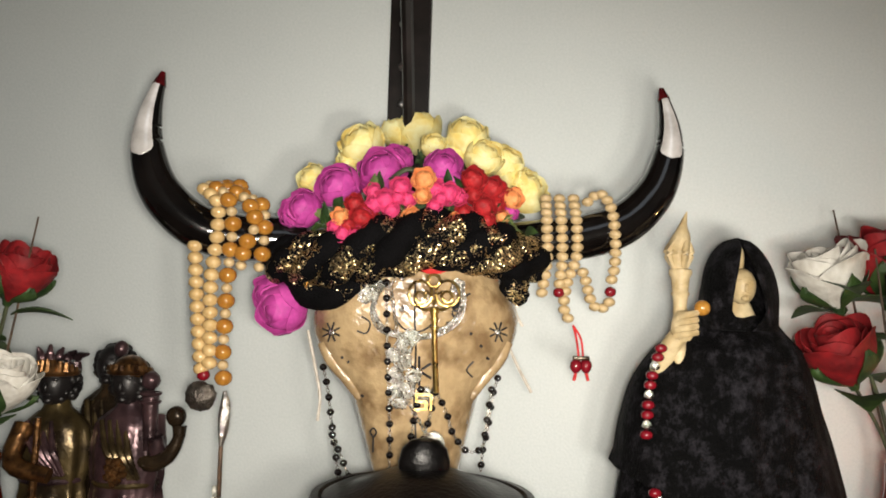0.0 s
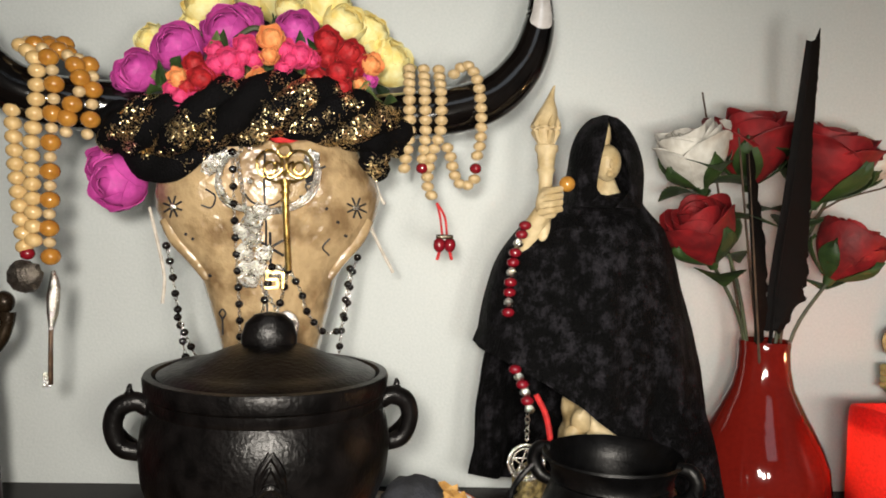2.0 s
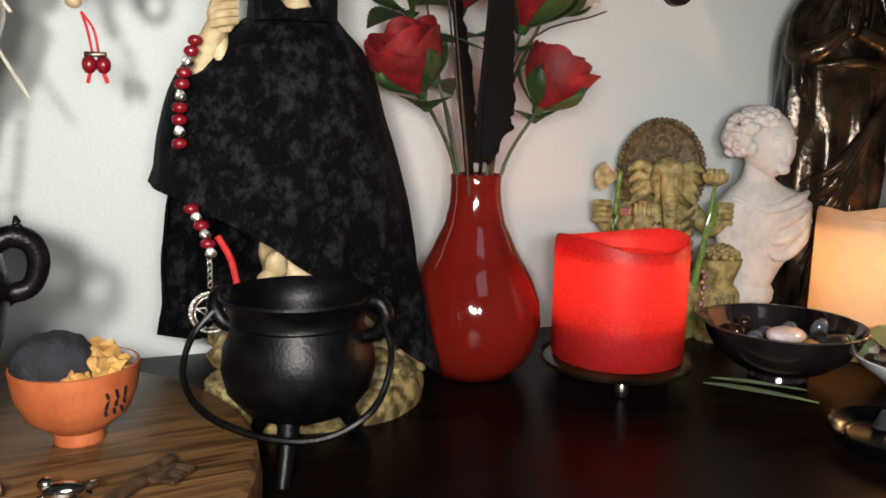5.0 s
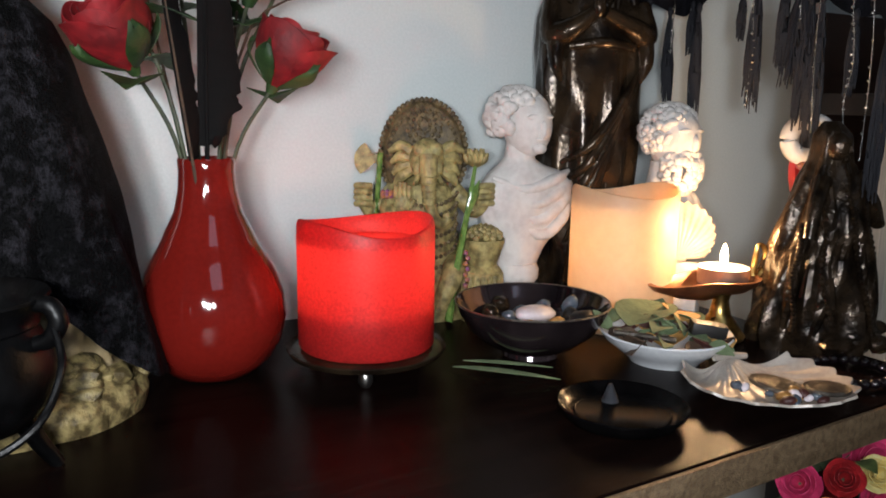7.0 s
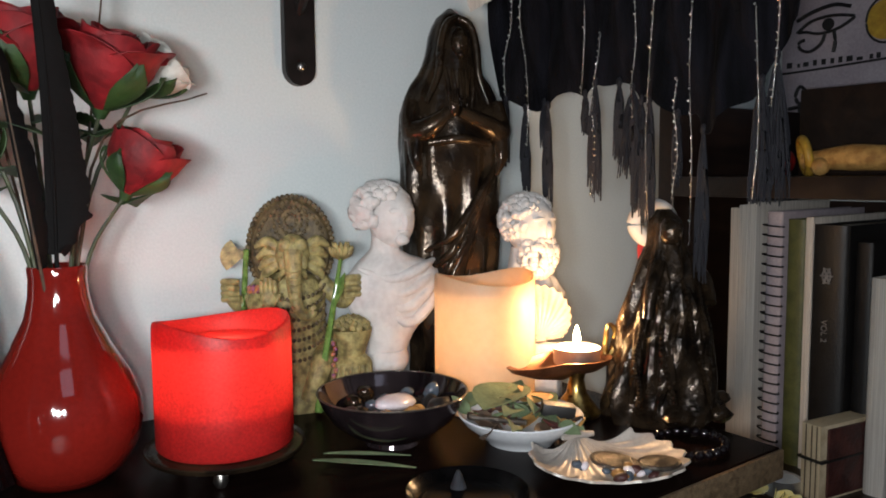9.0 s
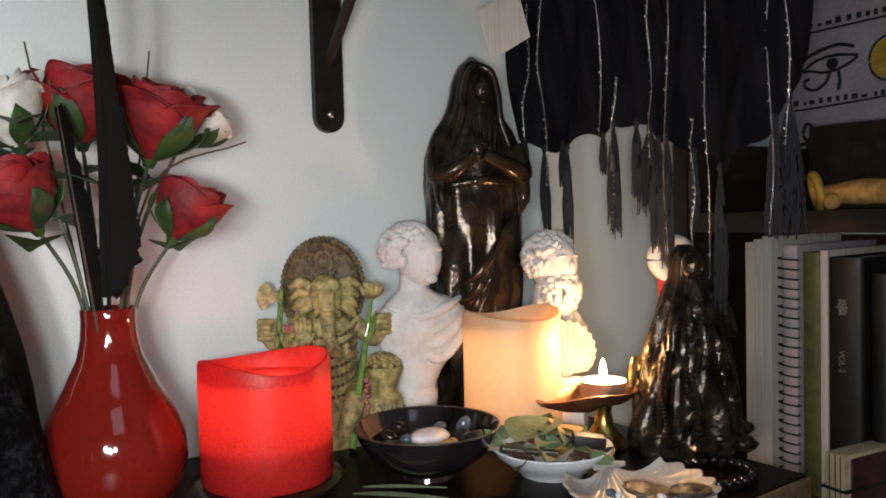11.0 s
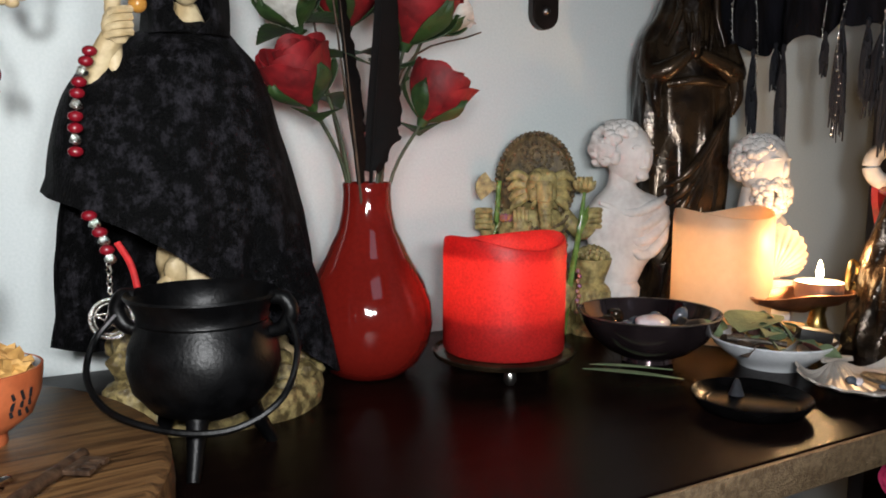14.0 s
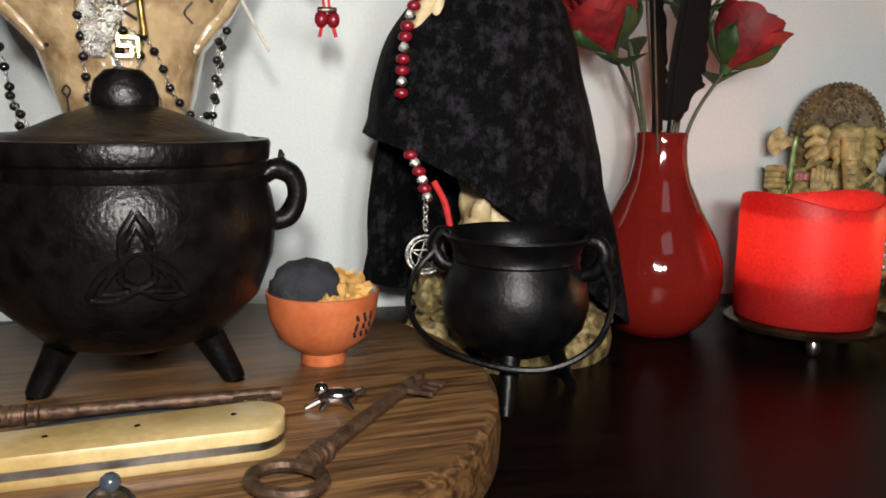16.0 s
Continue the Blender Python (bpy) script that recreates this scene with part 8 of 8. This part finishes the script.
def toy():
    t = thing("painted_rattle", pose(1.13, 0.60, 0.206), "yellow and red painted wooden rattle lying on the shelf", "rattle")
    Z = 0.0165
    part("ball", ball(0.0165, sub=3), REDPAINT, t, "red painted ball", at=pose(0.010, 0.030, Z))
    part("hoop", tube([(0.0 + 0.0185 * math.cos(a), 0.004 * math.sin(a), Z + 0.004 + 0.0185 * math.sin(a)) for a in [2 * math.pi * k / 20 for k in range(20)]], 0.005, 10, closed=True, k=2), YELLOWP, t, "yellow painted hoop", at=pose(-0.004, -0.008, 0.0015, 0, 0, 40))
    part("stick", tube([(0.0, -0.005, Z), (0.0, -0.06, Z + 0.003), (0.0, -0.13, Z), (0.0, -0.17, Z)], [0.009, 0.0145, 0.012, 0.010], 14), OCHRE, t, "tan wooden stick")
    part("knob", ball(0.010, sub=2), OCHRE, t, at=pose(-0.012, -0.030, 0.010))
    part("knob", ball(0.008, sub=2), OCHRE, t, at=pose(-0.004, 0.048, 0.008))
    tagged(part("dark_box", box(0.06, 0.20, 0.105, 0.002), CASEM, at=pose(1.25, 0.555, 0.2590)), "plain dark wooden box on the bookcase", "box")


REDPAINT = surface("red_paint", (0.42, 0.03, 0.025), (0.3, 0.02, 0.02), 60, 0.3, 0, 0.05)
toy()


def poster():
    t = thing("hieroglyph_poster", pose(1.368, 0.60, 0.40), "white poster with black drawn eye and cross symbols", "poster")
    part("sheet", box(0.002, 0.34, 0.42, 0), PAPER, t, at=pose(-0.0012, 0, 0), smooth=False)

    def drawn(pts, r, name, closed=False):
        tube_pts = [(-0.0030, y - 0.60, z - 0.40) for y, z in pts]
        part(name, tube(tube_pts, r, 6, closed=closed, k=4), INK, t, "black ink stroke")
    drawn([(0.748, 0.424), (0.725, 0.433), (0.695, 0.438), (0.672, 0.432)], 0.0028, "brow_stroke")
    drawn([(0.748, 0.407), (0.728, 0.420), (0.700, 0.424), (0.672, 0.420), (0.668, 0.416), (0.690, 0.405), (0.715, 0.402), (0.735, 0.407)], 0.0022, "eye_stroke", True)
    part("pupil", lathe([(0, 0.0022), (0.008, 0.002), (0.0085, 0)], 20), INK, t, "round black pupil", at=pose(-0.0022, 0.103, 0.013, 0, -90, 0))
    drawn([(0.706, 0.404), (0.712, 0.388), (0.728, 0.379), (0.742, 0.384), (0.744, 0.393), (0.736, 0.396)], 0.0024, "curl_stroke")
    drawn([(0.694, 0.404), (0.692, 0.388), (0.694, 0.374)], 0.0026, "tear_stroke")
    drawn([(0.770, 0.352), (0.70, 0.354), (0.60, 0.358), (0.44, 0.362)], 0.0016, "ruled_line")
    drawn([(0.770, 0.462), (0.70, 0.463), (0.60, 0.464), (0.44, 0.465)], 0.0016, "ruled_line")
    drawn([(0.740, 0.305), (0.747, 0.318), (0.740, 0.332), (0.731, 0.320)], 0.0026, "cross_loop", True)
    drawn([(0.740, 0.305), (0.739, 0.285), (0.739, 0.262)], 0.003, "cross_stem")
    drawn([(0.757, 0.301), (0.740, 0.303), (0.722, 0.303)], 0.003, "cross_bar")
    drawn([(0.625 + 0.026 * math.cos(q), 0.408 + 0.030 * math.sin(q)) for q in [2 * math.pi * k / 14 for k in range(14)]], 0.0016, "round_outline", True)
    part("yellow_disc", lathe([(0, 0.0012), (0.026, 0.001), (0.026, 0)], 28), YELLOWP, t, "yellow painted disc", at=pose(-0.0022, 0.025, 0.008, 0, -90, 0))
    rnd = random.Random(6)
    for z in (0.359, 0.469):
        y = 0.758
        while y > 0.50:
            h = rnd.uniform(0.004, 0.009)
            w = rnd.uniform(0.004, 0.009)
            part("glyph_bar", box(0.0008, w, h, 0), INK, t, at=pose(-0.0026, y - 0.60, z - 0.40 + h / 2), smooth=False)
            y -= w + rnd.uniform(0.004, 0.008)


poster()


# ---- flowers standing on the floor beyond the table's end ----
def floor_flowers():
    t = thing("floor_vase", pose(0.945, 0.555, -0.75), "tall dark vase of pink and cream flowers beside the table", "vase")
    part("vase_body", lathe([(0, 0), (0.06, 0), (0.065, 0.01), (0.07, 0.2), (0.05, 0.42), (0.035, 0.52), (0.04, 0.55), (0.036, 0.55), (0.03, 0.52), (0, 0.5)], 40), BLACKGLASS, t)
    rnd = random.Random(8)
    for i, (dx, dy, z, s, mat) in enumerate(((-0.155, -0.040, 0.650, 0.72, PETALPINK), (-0.128, -0.058, 0.655, 0.62, PETALSCARLET), (-0.135, -0.055, 0.622, 0.66, PETALORANGE), (-0.100, -0.066, 0.655, 0.64, PETALYELLOW), (-0.085, -0.060, 0.625, 0.62, PETALPINK), (-0.060, -0.066, 0.664, 0.55, PETALYELLOW), (-0.055, -0.03, 0.635, 1.0, PETALPINK), (-0.02, -0.045, 0.600, 0.9, PETALPINK), (-0.085, -0.01, 0.600, 0.8, PETALRED), (0.03, -0.035, 0.625, 1.0, PETALYELLOW), (0.0, -0.01, 0.660, 0.9, PETALYELLOW), (0.055, -0.01, 0.600, 0.8, PETALORANGE), (-0.045, -0.06, 0.565, 0.8, PETALPINK), (0.01, -0.065, 0.575, 0.8, PETALYELLOW))):
        part("stem", tube([(0, 0, 0.5), (dx * 0.4, dy * 0.4, 0.56), (dx, dy, z)], 0.0016, 6), STEM, t)
        ob = new("bloom", rose_mesh("bloom", mat, 0.4, i % 4))
        ob.matrix_basis = aim((dx, dy, z), (dx * 8, -0.5 + dy * 4, 0.7), i) @ Matrix.Diagonal((s, s, s, 1))
        hang(ob, t)
    for dx, dy, z, turn in ((-0.075, -0.07, 0.672, 200), (-0.045, -0.075, 0.668, 240), (-0.115, -0.06, 0.668, 150)):
        part("leaf", leaf_bm(0.028, 0.008, 0.3, m=pose(dx, dy, z, 25, 10, turn)), SPRIG, t, "pale green leaf")
    for i in range(7):
        a = rnd.uniform(2.5, 6.5)
        m = pose(0.05 * math.cos(a), 0.04 * math.sin(a), rnd.uniform(0.56, 0.64), 20, 20, math.degrees(a) - 90)
        part("leaf", leaf_bm(0.05, 0.014, 0.3, m=m), LEAF if i % 2 else SAGE, t)


floor_flowers()
